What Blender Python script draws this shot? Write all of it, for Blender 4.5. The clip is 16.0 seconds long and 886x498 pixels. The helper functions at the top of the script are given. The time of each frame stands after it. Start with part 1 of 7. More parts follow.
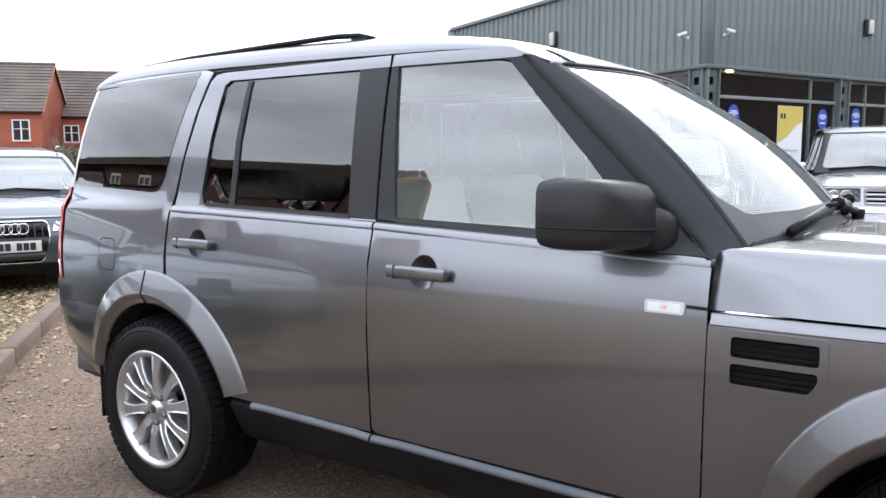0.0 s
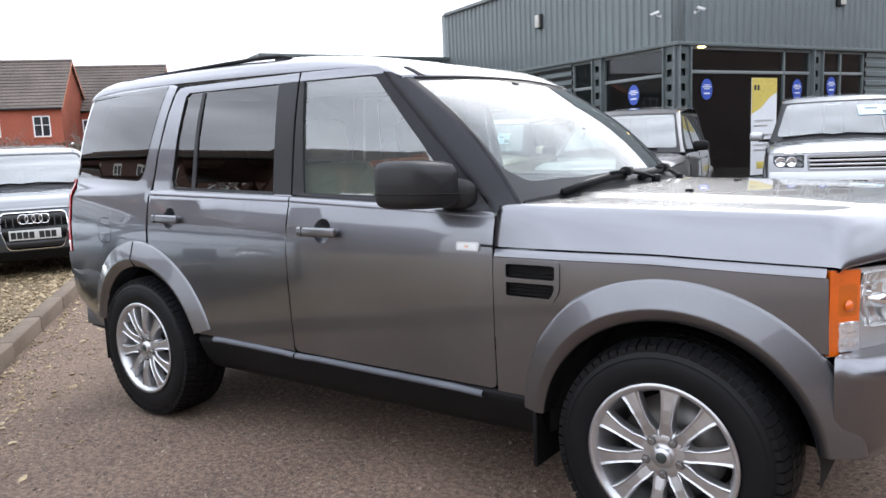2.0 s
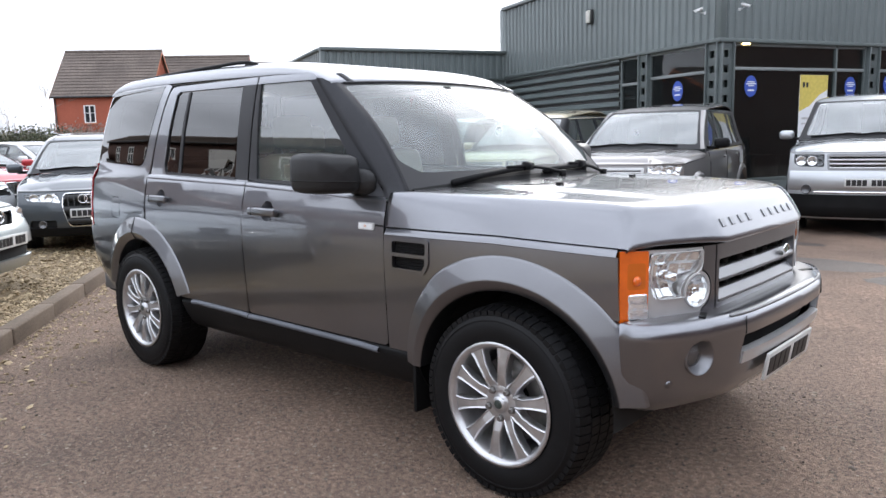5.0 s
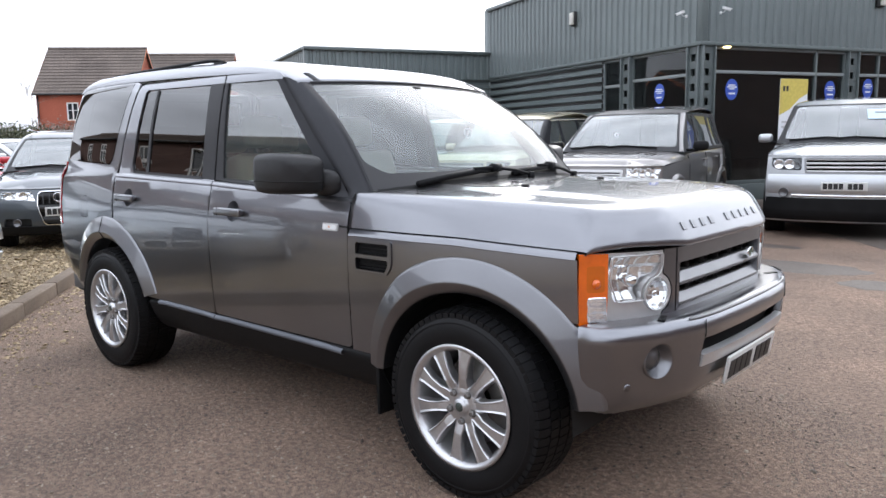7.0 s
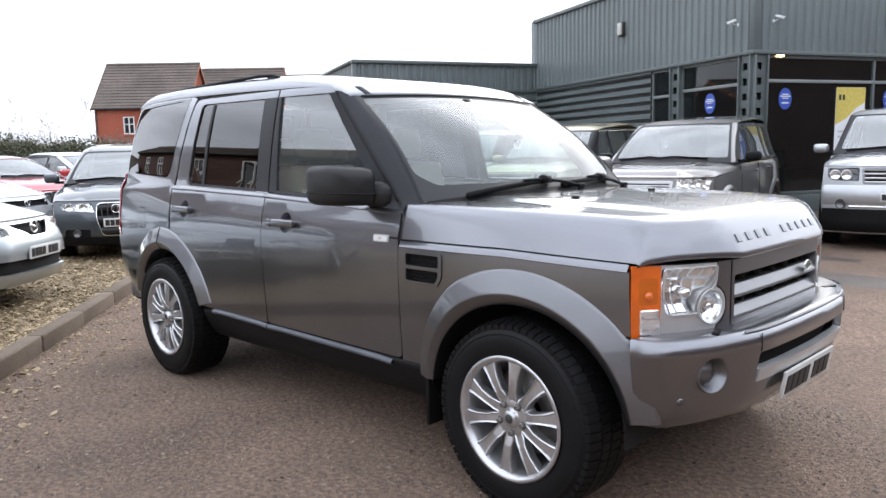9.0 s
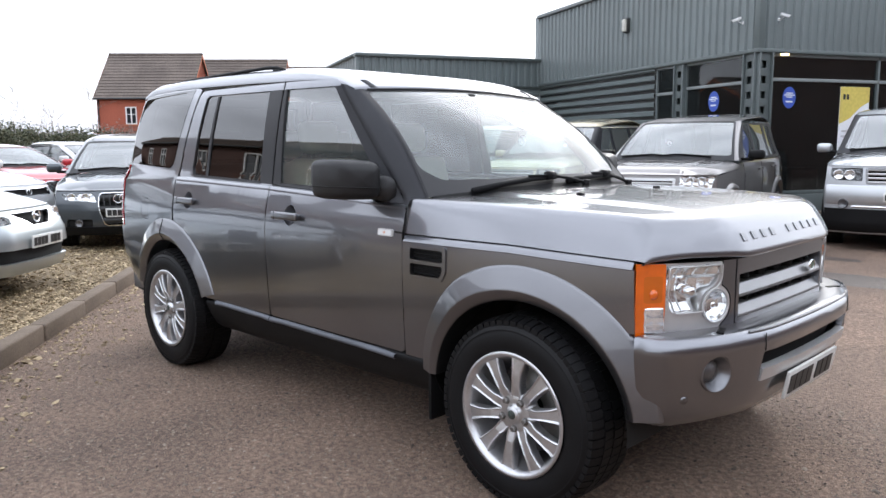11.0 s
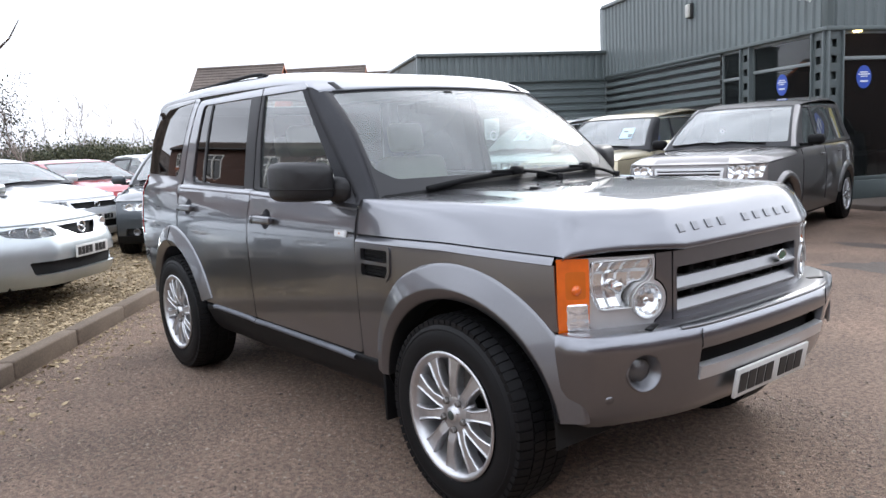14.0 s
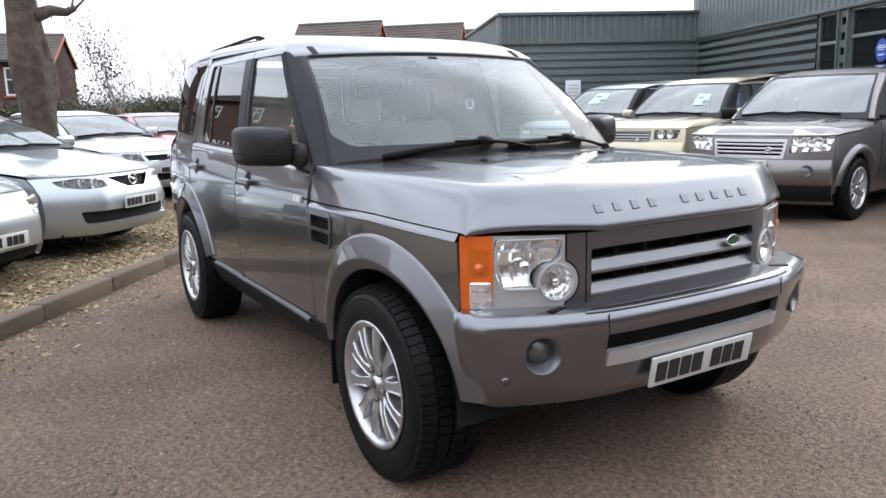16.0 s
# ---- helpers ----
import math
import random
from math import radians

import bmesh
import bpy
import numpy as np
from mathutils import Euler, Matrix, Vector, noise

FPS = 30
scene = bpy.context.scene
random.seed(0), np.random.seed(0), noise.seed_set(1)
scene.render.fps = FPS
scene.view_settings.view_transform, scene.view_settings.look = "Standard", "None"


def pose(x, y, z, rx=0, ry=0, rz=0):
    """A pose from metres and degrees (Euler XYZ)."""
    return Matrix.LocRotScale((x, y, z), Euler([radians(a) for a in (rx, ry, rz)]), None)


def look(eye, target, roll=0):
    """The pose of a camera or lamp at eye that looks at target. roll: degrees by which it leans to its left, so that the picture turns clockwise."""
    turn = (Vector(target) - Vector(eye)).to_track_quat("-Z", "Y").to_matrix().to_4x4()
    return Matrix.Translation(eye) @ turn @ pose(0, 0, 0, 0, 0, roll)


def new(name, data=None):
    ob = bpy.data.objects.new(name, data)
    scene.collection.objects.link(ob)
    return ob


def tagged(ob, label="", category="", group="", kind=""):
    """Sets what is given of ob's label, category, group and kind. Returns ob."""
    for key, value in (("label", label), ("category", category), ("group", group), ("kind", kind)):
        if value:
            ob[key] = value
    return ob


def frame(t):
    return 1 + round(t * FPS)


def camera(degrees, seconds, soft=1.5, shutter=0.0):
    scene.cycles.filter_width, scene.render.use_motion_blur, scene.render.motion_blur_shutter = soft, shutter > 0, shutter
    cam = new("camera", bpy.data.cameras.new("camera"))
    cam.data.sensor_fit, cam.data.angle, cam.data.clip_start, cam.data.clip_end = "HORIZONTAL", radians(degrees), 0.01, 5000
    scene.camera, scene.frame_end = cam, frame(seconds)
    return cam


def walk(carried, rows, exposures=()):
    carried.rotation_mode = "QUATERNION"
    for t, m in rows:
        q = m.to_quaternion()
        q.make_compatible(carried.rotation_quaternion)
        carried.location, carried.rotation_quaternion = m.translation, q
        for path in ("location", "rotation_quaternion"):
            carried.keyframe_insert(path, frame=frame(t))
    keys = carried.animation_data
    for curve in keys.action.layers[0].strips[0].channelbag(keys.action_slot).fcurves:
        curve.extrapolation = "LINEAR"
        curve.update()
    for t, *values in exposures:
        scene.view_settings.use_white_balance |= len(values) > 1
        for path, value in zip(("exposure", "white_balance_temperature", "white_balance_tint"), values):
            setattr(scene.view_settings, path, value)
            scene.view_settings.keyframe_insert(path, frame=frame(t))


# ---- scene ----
cam = camera(60.3, 16.0)
PATH = [
    (0, (1.321, -2.771, 1.405), (0.194, -1.133, 1.182), -0.2),
    (0.5, (1.588, -2.873, 1.422), (0.437, -1.253, 1.195), -0.2),
    (1, (1.897, -2.924, 1.393), (0.687, -1.356, 1.116), -0.7),
    (1.5, (2.087, -3.088, 1.394), (0.896, -1.507, 1.109), -1.4),
    (2, (2.283, -3.203, 1.422), (1.114, -1.604, 1.149), -2.3),
    (2.5, (2.503, -3.179, 1.429), (1.342, -1.567, 1.194), -2.2),
    (3, (2.718, -3.136, 1.415), (1.479, -1.578, 1.22), -1.3),
    (3.5, (2.855, -3.186, 1.385), (1.575, -1.662, 1.191), -2.0),
    (4, (3.015, -3.207, 1.414), (1.698, -1.724, 1.152), -1.4),
    (6.5, (3.273, -3.076, 1.426), (1.941, -1.613, 1.129), -1.4),
    (7, (3.276, -3.082, 1.424), (1.974, -1.591, 1.135), -0.9),
    (7.5, (3.273, -3.091, 1.427), (1.98, -1.593, 1.141), -0.6),
    (8, (3.274, -3.105, 1.432), (1.947, -1.634, 1.16), -0.9),
    (8.5, (3.273, -3.104, 1.426), (1.89, -1.681, 1.177), -1.5),
    (11, (3.257, -3.115, 1.429), (1.866, -1.704, 1.157), -0.4),
    (11.5, (3.254, -3.113, 1.428), (1.862, -1.702, 1.157), -0.1),
    (12, (3.256, -3.1, 1.417), (1.869, -1.686, 1.139), 0.3),
    (12.5, (3.255, -3.084, 1.417), (1.894, -1.649, 1.123), 0.7),
    (13, (3.332, -3.018, 1.414), (1.978, -1.578, 1.112), -0.3),
    (13.5, (3.541, -2.846, 1.421), (2.1, -1.489, 1.132), -1.4),
    (14, (3.631, -2.653, 1.407), (2.084, -1.414, 1.139), -2.8),
    (14.5, (3.686, -2.455, 1.421), (2.093, -1.278, 1.147), -2.6),
    (15, (3.762, -2.319, 1.416), (2.155, -1.164, 1.124), -2.4),
    (15.5, (3.911, -2.199, 1.415), (2.281, -1.08, 1.114), -2.5),
    (16, (3.987, -2.114, 1.426), (2.305, -1.096, 1.064), -1.5),
]
walk(cam, [(t, look(eye, target, roll)) for t, eye, target, roll in PATH], [(0.0, 2.42), (1.5, 2.34), (3.0, 2.17), (4.2, 2.12), (13.5, 2.15), (16.0, 2.07)])

# ---- sky, sun ----
world = bpy.data.worlds.new("overcast_sky")
scene.world = world
world.use_nodes = True
wn = world.node_tree
DECK_LOW, DECK_HIGH = 2.1, 3.8
SUN_DIR = Vector((-0.28, 0.85, 0.52)).normalized()
sky = wn.nodes.new("ShaderNodeTexSky")
sky.sky_type, sky.sun_disc = "NISHITA", False
sky.sun_elevation = math.asin(SUN_DIR.z)
sky.sun_rotation = math.atan2(SUN_DIR.x, SUN_DIR.y)
sky.air_density, sky.dust_density = 1.0, 3.0
bw = wn.nodes.new("ShaderNodeRGBToBW")
soft_sky = wn.nodes.new("ShaderNodeMix")
soft_sky.data_type = "RGBA"
soft_sky.inputs[0].default_value = 0.72
wn.links.new(sky.outputs[0], bw.inputs[0])
wn.links.new(sky.outputs[0], soft_sky.inputs[6])
wn.links.new(bw.outputs[0], soft_sky.inputs[7])
# thin cloud: brighter and darker drifts over the whole sky
wco = wn.nodes.new("ShaderNodeTexCoord")
wmap = wn.nodes.new("ShaderNodeMapping")
wmap.inputs["Scale"].default_value = (1.5, 1.5, 5.0)
cloud = wn.nodes.new("ShaderNodeTexNoise")
cloud.inputs["Scale"].default_value, cloud.inputs["Detail"].default_value = 1.6, 6.0
cramp = wn.nodes.new("ShaderNodeMapRange")
cramp.inputs[1].default_value, cramp.inputs[2].default_value = 0.3, 0.7
cramp.inputs[3].default_value, cramp.inputs[4].default_value = 0.68, 1.32
wn.links.new(wco.outputs["Generated"], wmap.inputs[0])
wn.links.new(wmap.outputs[0], cloud.inputs["Vector"])
wn.links.new(cloud.outputs[0], cramp.inputs[0])
cmul = wn.nodes.new("ShaderNodeMix")
cmul.data_type, cmul.blend_type = "RGBA", "MULTIPLY"
cmul.inputs[0].default_value = 1.0
# the even cloud deck, a little brighter overhead
sep = wn.nodes.new("ShaderNodeSeparateXYZ")
wn.links.new(wco.outputs["Generated"], sep.inputs[0])
deck = wn.nodes.new("ShaderNodeMapRange")
deck.inputs[1].default_value, deck.inputs[2].default_value, deck.inputs[3].default_value, deck.inputs[4].default_value = 0.0, 0.5, DECK_LOW, DECK_HIGH
wn.links.new(sep.outputs[2], deck.inputs[0])
deck_col = wn.nodes.new("ShaderNodeMix")
deck_col.data_type, deck_col.blend_type = "RGBA", "MULTIPLY"
deck_col.inputs[0].default_value = 1.0
deck_col.inputs[6].default_value = (0.85, 0.905, 1.03, 1)
wn.links.new(deck.outputs[0], deck_col.inputs[7])
both_sky = wn.nodes.new("ShaderNodeMix")
both_sky.data_type = "RGBA"
both_sky.inputs[0].default_value = 0.92
wn.links.new(soft_sky.outputs[2], both_sky.inputs[6])
wn.links.new(deck_col.outputs[2], both_sky.inputs[7])
wn.links.new(both_sky.outputs[2], cmul.inputs[6])
wn.links.new(cramp.outputs[0], cmul.inputs[7])
wn.links.new(cmul.outputs[2], wn.nodes["Background"].inputs[0])
wn.nodes["Background"].inputs[1].default_value = 0.15

sun = new("sun", bpy.data.lights.new("sun", "SUN"))
sun.data.energy, sun.data.angle, sun.data.color = 0.30, radians(10), (1.0, 0.98, 0.95)
sun.matrix_world = look(SUN_DIR * 60, (0, 0, 0))
scene.view_settings.exposure = 2.05

# ---- materials ----


def surface(name, base, rough=0.5, metal=0.0, grain=(0, 0), stain=(0, 0), bump=(0, 0), coat=0.0, vary=0.0, island=0.0, rvar=0.0, spec=0.5, tint=None):
    """grain, stain: (scale per metre, strength) of two noises on the colour; bump: (scale, metres); vary/island: by object or piece."""
    m = bpy.data.materials.new(name)
    m.use_nodes = True
    nt = m.node_tree
    b = nt.nodes["Principled BSDF"]
    b.inputs["Roughness"].default_value, b.inputs["Metallic"].default_value = rough, metal
    b.inputs["Coat Weight"].default_value, b.inputs["Coat Roughness"].default_value = coat, 0.03
    b.inputs["Coat IOR"].default_value = 1.5
    b.inputs["Specular IOR Level"].default_value = spec
    co = nt.nodes.new("ShaderNodeTexCoord")

    def noise_node(scale, detail=4.0):
        n = nt.nodes.new("ShaderNodeTexNoise")
        n.inputs["Scale"].default_value, n.inputs["Detail"].default_value = scale, detail
        nt.links.new(co.outputs["Object"], n.inputs["Vector"])
        return n

    def ranged(out, lo, hi, a=0.3, z=0.7):
        r = nt.nodes.new("ShaderNodeMapRange")
        r.inputs[1].default_value, r.inputs[2].default_value, r.inputs[3].default_value, r.inputs[4].default_value = a, z, lo, hi
        nt.links.new(out, r.inputs[0])
        return r.outputs[0]

    factors = []
    if grain[1]:
        factors.append(ranged(noise_node(grain[0]).outputs[0], 1 - grain[1], 1 + grain[1]))
    if stain[1]:
        factors.append(ranged(noise_node(stain[0], 6.0).outputs[0], 1 - stain[1], 1 + stain[1]))
    if vary:
        oi = nt.nodes.new("ShaderNodeObjectInfo")
        factors.append(ranged(oi.outputs["Random"], 1 - vary, 1 + vary, 0, 1))
    if island:
        ge = nt.nodes.new("ShaderNodeNewGeometry")
        factors.append(ranged(ge.outputs["Random Per Island"], 1 - island, 1 + island, 0, 1))
    col = nt.nodes.new("ShaderNodeRGB")
    col.outputs[0].default_value = (*base, 1)
    out = col.outputs[0]
    if tint:
        mx = nt.nodes.new("ShaderNodeMix")
        mx.data_type = "RGBA"
        nt.links.new(out, mx.inputs[6])
        mx.inputs[7].default_value = (*tint[0], 1)
        if tint[1] == "island":
            ge = nt.nodes.new("ShaderNodeNewGeometry")
            nt.links.new(ge.outputs["Random Per Island"], mx.inputs[0])
        else:
            nt.links.new(ranged(noise_node(tint[1], 5.0).outputs[0], 0, 1, 0.4, 0.65), mx.inputs[0])
        out = mx.outputs[2]
    for f in factors:
        mx = nt.nodes.new("ShaderNodeMix")
        mx.data_type, mx.blend_type = "RGBA", "MULTIPLY"
        mx.inputs[0].default_value = 1.0
        nt.links.new(out, mx.inputs[6])
        nt.links.new(f, mx.inputs[7])
        out = mx.outputs[2]
    nt.links.new(out, b.inputs["Base Color"])
    if rvar:
        nt.links.new(ranged(noise_node(stain[0] or 3.0, 5.0).outputs[0], rough - rvar, rough + rvar), b.inputs["Roughness"])
    if bump[1]:
        bu = nt.nodes.new("ShaderNodeBump")
        bu.inputs["Distance"].default_value = bump[1]
        nt.links.new(noise_node(bump[0]).outputs[0], bu.inputs["Height"])
        nt.links.new(bu.outputs[0], b.inputs["Normal"])
    return m


def glass(name, tint, ior=1.7, rough=0.0, dust_haze=0.0):
    """A pane: clear or tinted, mirroring by Fresnel."""
    m = bpy.data.materials.new(name)
    m.use_nodes = True
    nt = m.node_tree
    nt.nodes.remove(nt.nodes["Principled BSDF"])
    tr, gl, lw, mx, po, fr = (nt.nodes.new(k) for k in ("ShaderNodeBsdfTransparent", "ShaderNodeBsdfGlossy", "ShaderNodeLayerWeight", "ShaderNodeMixShader", "ShaderNodeMath", "ShaderNodeMapRange"))
    tr.inputs[0].default_value = (*tint, 1)
    gl.inputs["Roughness"].default_value = rough
    # gloss of both faces of the pane together
    po.operation = "POWER"
    po.inputs[1].default_value = 4.0
    fr.inputs[3].default_value, fr.inputs[4].default_value = 2 * ((ior - 1) / (ior + 1)) ** 2, 1.0
    lw.inputs[0].default_value = 0.5
    nt.links.new(lw.outputs["Facing"], po.inputs[0])
    nt.links.new(po.outputs[0], fr.inputs[0])
    nt.links.new(fr.outputs[0], mx.inputs[0])
    nt.links.new(tr.outputs[0], mx.inputs[1])
    nt.links.new(gl.outputs[0], mx.inputs[2])
    out = mx.outputs[0]
    if dust_haze:
        # a thin, uneven film of dust that also paints sky haze into the glass
        df, m2, co, nz, rg = (nt.nodes.new(k) for k in ("ShaderNodeBsdfDiffuse", "ShaderNodeMixShader", "ShaderNodeTexCoord", "ShaderNodeTexNoise", "ShaderNodeMapRange"))
        df.inputs[0].default_value = (0.62, 0.70, 0.70, 1)
        nz.inputs["Scale"].default_value, nz.inputs["Detail"].default_value = 3.0, 6.0
        rg.inputs[1].default_value, rg.inputs[2].default_value, rg.inputs[3].default_value, rg.inputs[4].default_value = 0.3, 0.7, dust_haze * 0.8, dust_haze * 1.2
        nt.links.new(co.outputs["Object"], nz.inputs["Vector"])
        nt.links.new(nz.outputs[0], rg.inputs[0])
        nt.links.new(rg.outputs[0], m2.inputs[0])
        nt.links.new(out, m2.inputs[1])
        nt.links.new(df.outputs[0], m2.inputs[2])
        out = m2.outputs[0]
    nt.links.new(out, nt.nodes["Material Output"].inputs[0])
    return m


def car_paint(name, base, metal=0.55, rough=0.32, coat=1.0, gloss=1.5):
    m = surface(name, base, rough, metal, grain=(900, 0.16), stain=(2.2, 0.05), coat=coat, rvar=0.03)
    m.node_tree.nodes["Principled BSDF"].inputs["Coat IOR"].default_value = gloss
    return m


PAINT_GREY = car_paint("grey_metallic_paint", (0.178, 0.182, 0.198), 1.0, 0.34, 1.0, 1.7)
PAINT_ARCH = car_paint("arch_paint", (0.172, 0.174, 0.186), 1.0, 0.40, 0.9, 1.55)
PAINT_FREE = car_paint("dark_grey_metallic_paint", (0.215, 0.202, 0.197), 0.95, 0.42)
PAINT_SILVER = car_paint("silver_paint", (0.47, 0.485, 0.50), 0.75, 0.4)
PAINT_PALE = car_paint("pale_silver_paint", (0.47, 0.505, 0.515), 0.8, 0.38)
PAINT_GOLD = car_paint("pale_gold_paint", (0.60, 0.53, 0.37), 0.6, 0.4)
PAINT_WHITE = car_paint("white_paint", (0.58, 0.59, 0.6), 0.1, 0.3)
PAINT_SLATE = car_paint("slate_blue_grey_paint", (0.065, 0.075, 0.085), 0.6, 0.33)
PAINT_RED = car_paint("red_paint", (0.42, 0.02, 0.03), 0.15, 0.3)
BLACK_TRIM = surface("black_plastic_trim", (0.007, 0.007, 0.0075), 0.55, spec=0.15, grain=(300, 0.2), stain=(6, 0.2), bump=(900, 0.0002))
PILLAR_BLACK = surface("satin_black_pillar", (0.018, 0.018, 0.02), 0.45, spec=0.35, stain=(4, 0.15), rvar=0.06)
MIRROR_BLACK = surface("grained_black_shell", (0.018, 0.018, 0.019), 0.45, spec=0.35, grain=(500, 0.25), stain=(8, 0.15), bump=(1200, 0.0003))
# near-black for seams, and for shade painted into recesses and gaps
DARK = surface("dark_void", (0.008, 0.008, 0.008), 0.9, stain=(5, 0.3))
RUBBER = surface("tyre_rubber", (0.0042, 0.0042, 0.0048), 0.55, spec=0.22, grain=(120, 0.2), stain=(7, 0.25), bump=(400, 0.0003))
ALLOY = surface("alloy_wheel_silver", (0.55, 0.55, 0.56), 0.36, 0.9, grain=(60, 0.05), stain=(9, 0.1), rvar=0.05)
BADGE_DARK = surface("dark_cap_badge", (0.035, 0.045, 0.04), 0.4, stain=(40, 0.3))
ALLOY_DULL = surface("machined_iron", (0.22, 0.21, 0.2), 0.45, 0.8, stain=(12, 0.3))
CHROME = surface("chrome", (0.85, 0.86, 0.87), 0.08, 1.0, stain=(8, 0.04))
GRILLE_SILVER = surface("grille_bar_paint", (0.22, 0.22, 0.225), 0.42, 0.9, grain=(300, 0.06), stain=(6, 0.06), coat=0.4)
PILLAR_GREY = surface("charcoal_pillar_plastic", (0.042, 0.043, 0.047), 0.8, spec=0.12, grain=(400, 0.15), stain=(4, 0.1))
FOG_DARK = surface("smoked_fog_lens", (0.09, 0.09, 0.095), 0.12, 0.3, stain=(20, 0.15), coat=0.8)
LAMP_DARK = surface("dark_lamp_back", (0.06, 0.062, 0.066), 0.3, 0.4, stain=(12, 0.15), coat=0.3)
SCREEN_CARD = surface("pale_blue_card", (0.50, 0.66, 0.76), 0.45, stain=(12, 0.06))
STRIP_GREY = surface("sill_strip_plastic", (0.11, 0.118, 0.135), 0.5, spec=0.3, grain=(200, 0.1), stain=(5, 0.2))
LAMP_GREY = surface("lamp_surround_silver", (0.58, 0.58, 0.58), 0.38, 0.55, stain=(8, 0.06), coat=0.5)
REFLECTOR = surface("lamp_reflector", (0.92, 0.93, 0.94), 0.14, 0.88, grain=(25, 0.06))
SIDELIGHT = surface("frosted_clear_lens", (0.86, 0.87, 0.88), 0.10, 0.75, grain=(45, 0.10), stain=(30, 0.08), coat=0.8, bump=(45, 0.003))
LENS = glass("clear_lens", (0.98, 0.99, 0.99), 1.35)
AMBER = surface("amber_lens", (0.70, 0.125, 0.007), 0.12, grain=(60, 0.04), stain=(14, 0.12), coat=0.8)
AMBER_IN = surface("deep_amber_lens", (0.56, 0.115, 0.003), 0.12, grain=(40, 0.05), coat=0.8, bump=(60, 0.0008))
BULB = surface("pale_amber_bulb", (0.72, 0.46, 0.34), 0.2, stain=(60, 0.1), coat=0.6)
RED_LENS = surface("red_lens", (0.5, 0.012, 0.02), 0.15, grain=(60, 0.15), coat=0.8, bump=(120, 0.0006))
# the pale film on these panes also stands for hazy sky reflection
GLASS_SCREEN = glass("windscreen_glass", (0.68, 0.77, 0.77), 1.62, 0.0, dust_haze=0.08)
GLASS_PARKED = glass("reflecting_windscreen_glass", (0.55, 0.62, 0.63), 2.15, 0.05, dust_haze=0.09)
GLASS_SIDE = glass("green_side_glass", (0.78, 0.89, 0.82), 2.0, dust_haze=0.05)
GLASS_PRIV = glass("privacy_glass", (0.05, 0.05, 0.055), 1.72)
GLASS_CAR = glass("car_glass", (0.42, 0.48, 0.47), 1.7, dust_haze=0.07)
GLASS_SHOP = glass("shopfront_glass", (0.5, 0.52, 0.52), 1.38, dust_haze=0.006)
PLATE_WHITE = surface("plate_white", (0.62, 0.62, 0.60), 0.3, stain=(20, 0.05))
INK = surface("plate_black_bars", (0.02, 0.02, 0.02), 0.5, stain=(30, 0.1))
LEATHER = surface("cream_leather", (0.34, 0.315, 0.25), 0.5, stain=(5, 0.1), grain=(60, 0.06), bump=(150, 0.0005))
CABIN = surface("cabin_grey", (0.10, 0.10, 0.10), 0.7, stain=(6, 0.2))
HEADLINER = surface("headliner", (0.42, 0.41, 0.38), 0.9, stain=(6, 0.1))
STICKER_W = surface("white_sticker", (0.78, 0.8, 0.82), 0.4, stain=(20, 0.05))
STICKER_B = surface("blue_sticker", (0.04, 0.09, 0.42), 0.35, stain=(20, 0.1))
STICKER_Y = surface("yellow_sticker", (0.62, 0.50, 0.12), 0.4, stain=(15, 0.1))
BADGE_GREEN = surface("green_badge", (0.02, 0.09, 0.04), 0.2, stain=(60, 0.2), coat=0.6)
TARMAC = surface("worn_tarmac", (0.134, 0.089, 0.065), 0.9, grain=(210, 0.8), stain=(0.8, 0.32), bump=(150, 0.010), rvar=0.05, tint=((0.244, 0.170, 0.124), 38.0))
PATH_GREY = surface("smooth_tarmac", (0.100, 0.079, 0.066), 0.9, grain=(90, 0.25), stain=(0.9, 0.15), bump=(150, 0.003))
GRAVEL = surface("gravel_bed", (0.20, 0.15, 0.09), 0.9, grain=(45, 0.45), stain=(1.3, 0.2), bump=(50, 0.01))
PEBBLE = surface("gravel_pebbles", (0.25, 0.175, 0.092), 0.8, grain=(80, 0.2), island=0.45, tint=((0.34, 0.27, 0.17), "island"))
CHIP = surface("loose_chippings", (0.13, 0.10, 0.078), 0.85, grain=(80, 0.2), island=0.45, tint=((0.22, 0.18, 0.14), "island"))
KERB = surface("kerb_concrete", (0.155, 0.118, 0.088), 0.9, grain=(60, 0.2), stain=(2.5, 0.25), bump=(120, 0.002), vary=0.08)
CLAD = surface("green_grey_cladding", (0.128, 0.153, 0.153), 0.42, 0.0, grain=(3, 0.04), stain=(0.5, 0.12), coat=0.1, rvar=0.06)
CLAD_TRIM = surface("green_grey_trim", (0.10, 0.12, 0.118), 0.4, stain=(0.8, 0.1), rvar=0.05)
STEEL_COL = surface("painted_steel_column", (0.095, 0.113, 0.112), 0.45, stain=(2.5, 0.15), rvar=0.06)
BRICK = surface("red_brick", (0.34, 0.095, 0.055), 0.85, grain=(14, 0.18), stain=(0.6, 0.12), vary=0.12, bump=(60, 0.004))
BRICK_BROWN = surface("brown_brick", (0.10, 0.056, 0.045), 0.85, grain=(14, 0.18), stain=(0.6, 0.12), bump=(60, 0.004))
BRICK_ORANGE = surface("orange_brick_edge", (0.40, 0.14, 0.07), 0.85, grain=(14, 0.15), stain=(0.8, 0.12), bump=(60, 0.004))
TILE = surface("brown_roof_tile", (0.125, 0.10, 0.085), 0.85, grain=(9, 0.2), stain=(0.7, 0.2), vary=0.12, bump=(40, 0.004))
UPVC = surface("white_window_frame", (0.75, 0.75, 0.73), 0.4, stain=(3, 0.05))
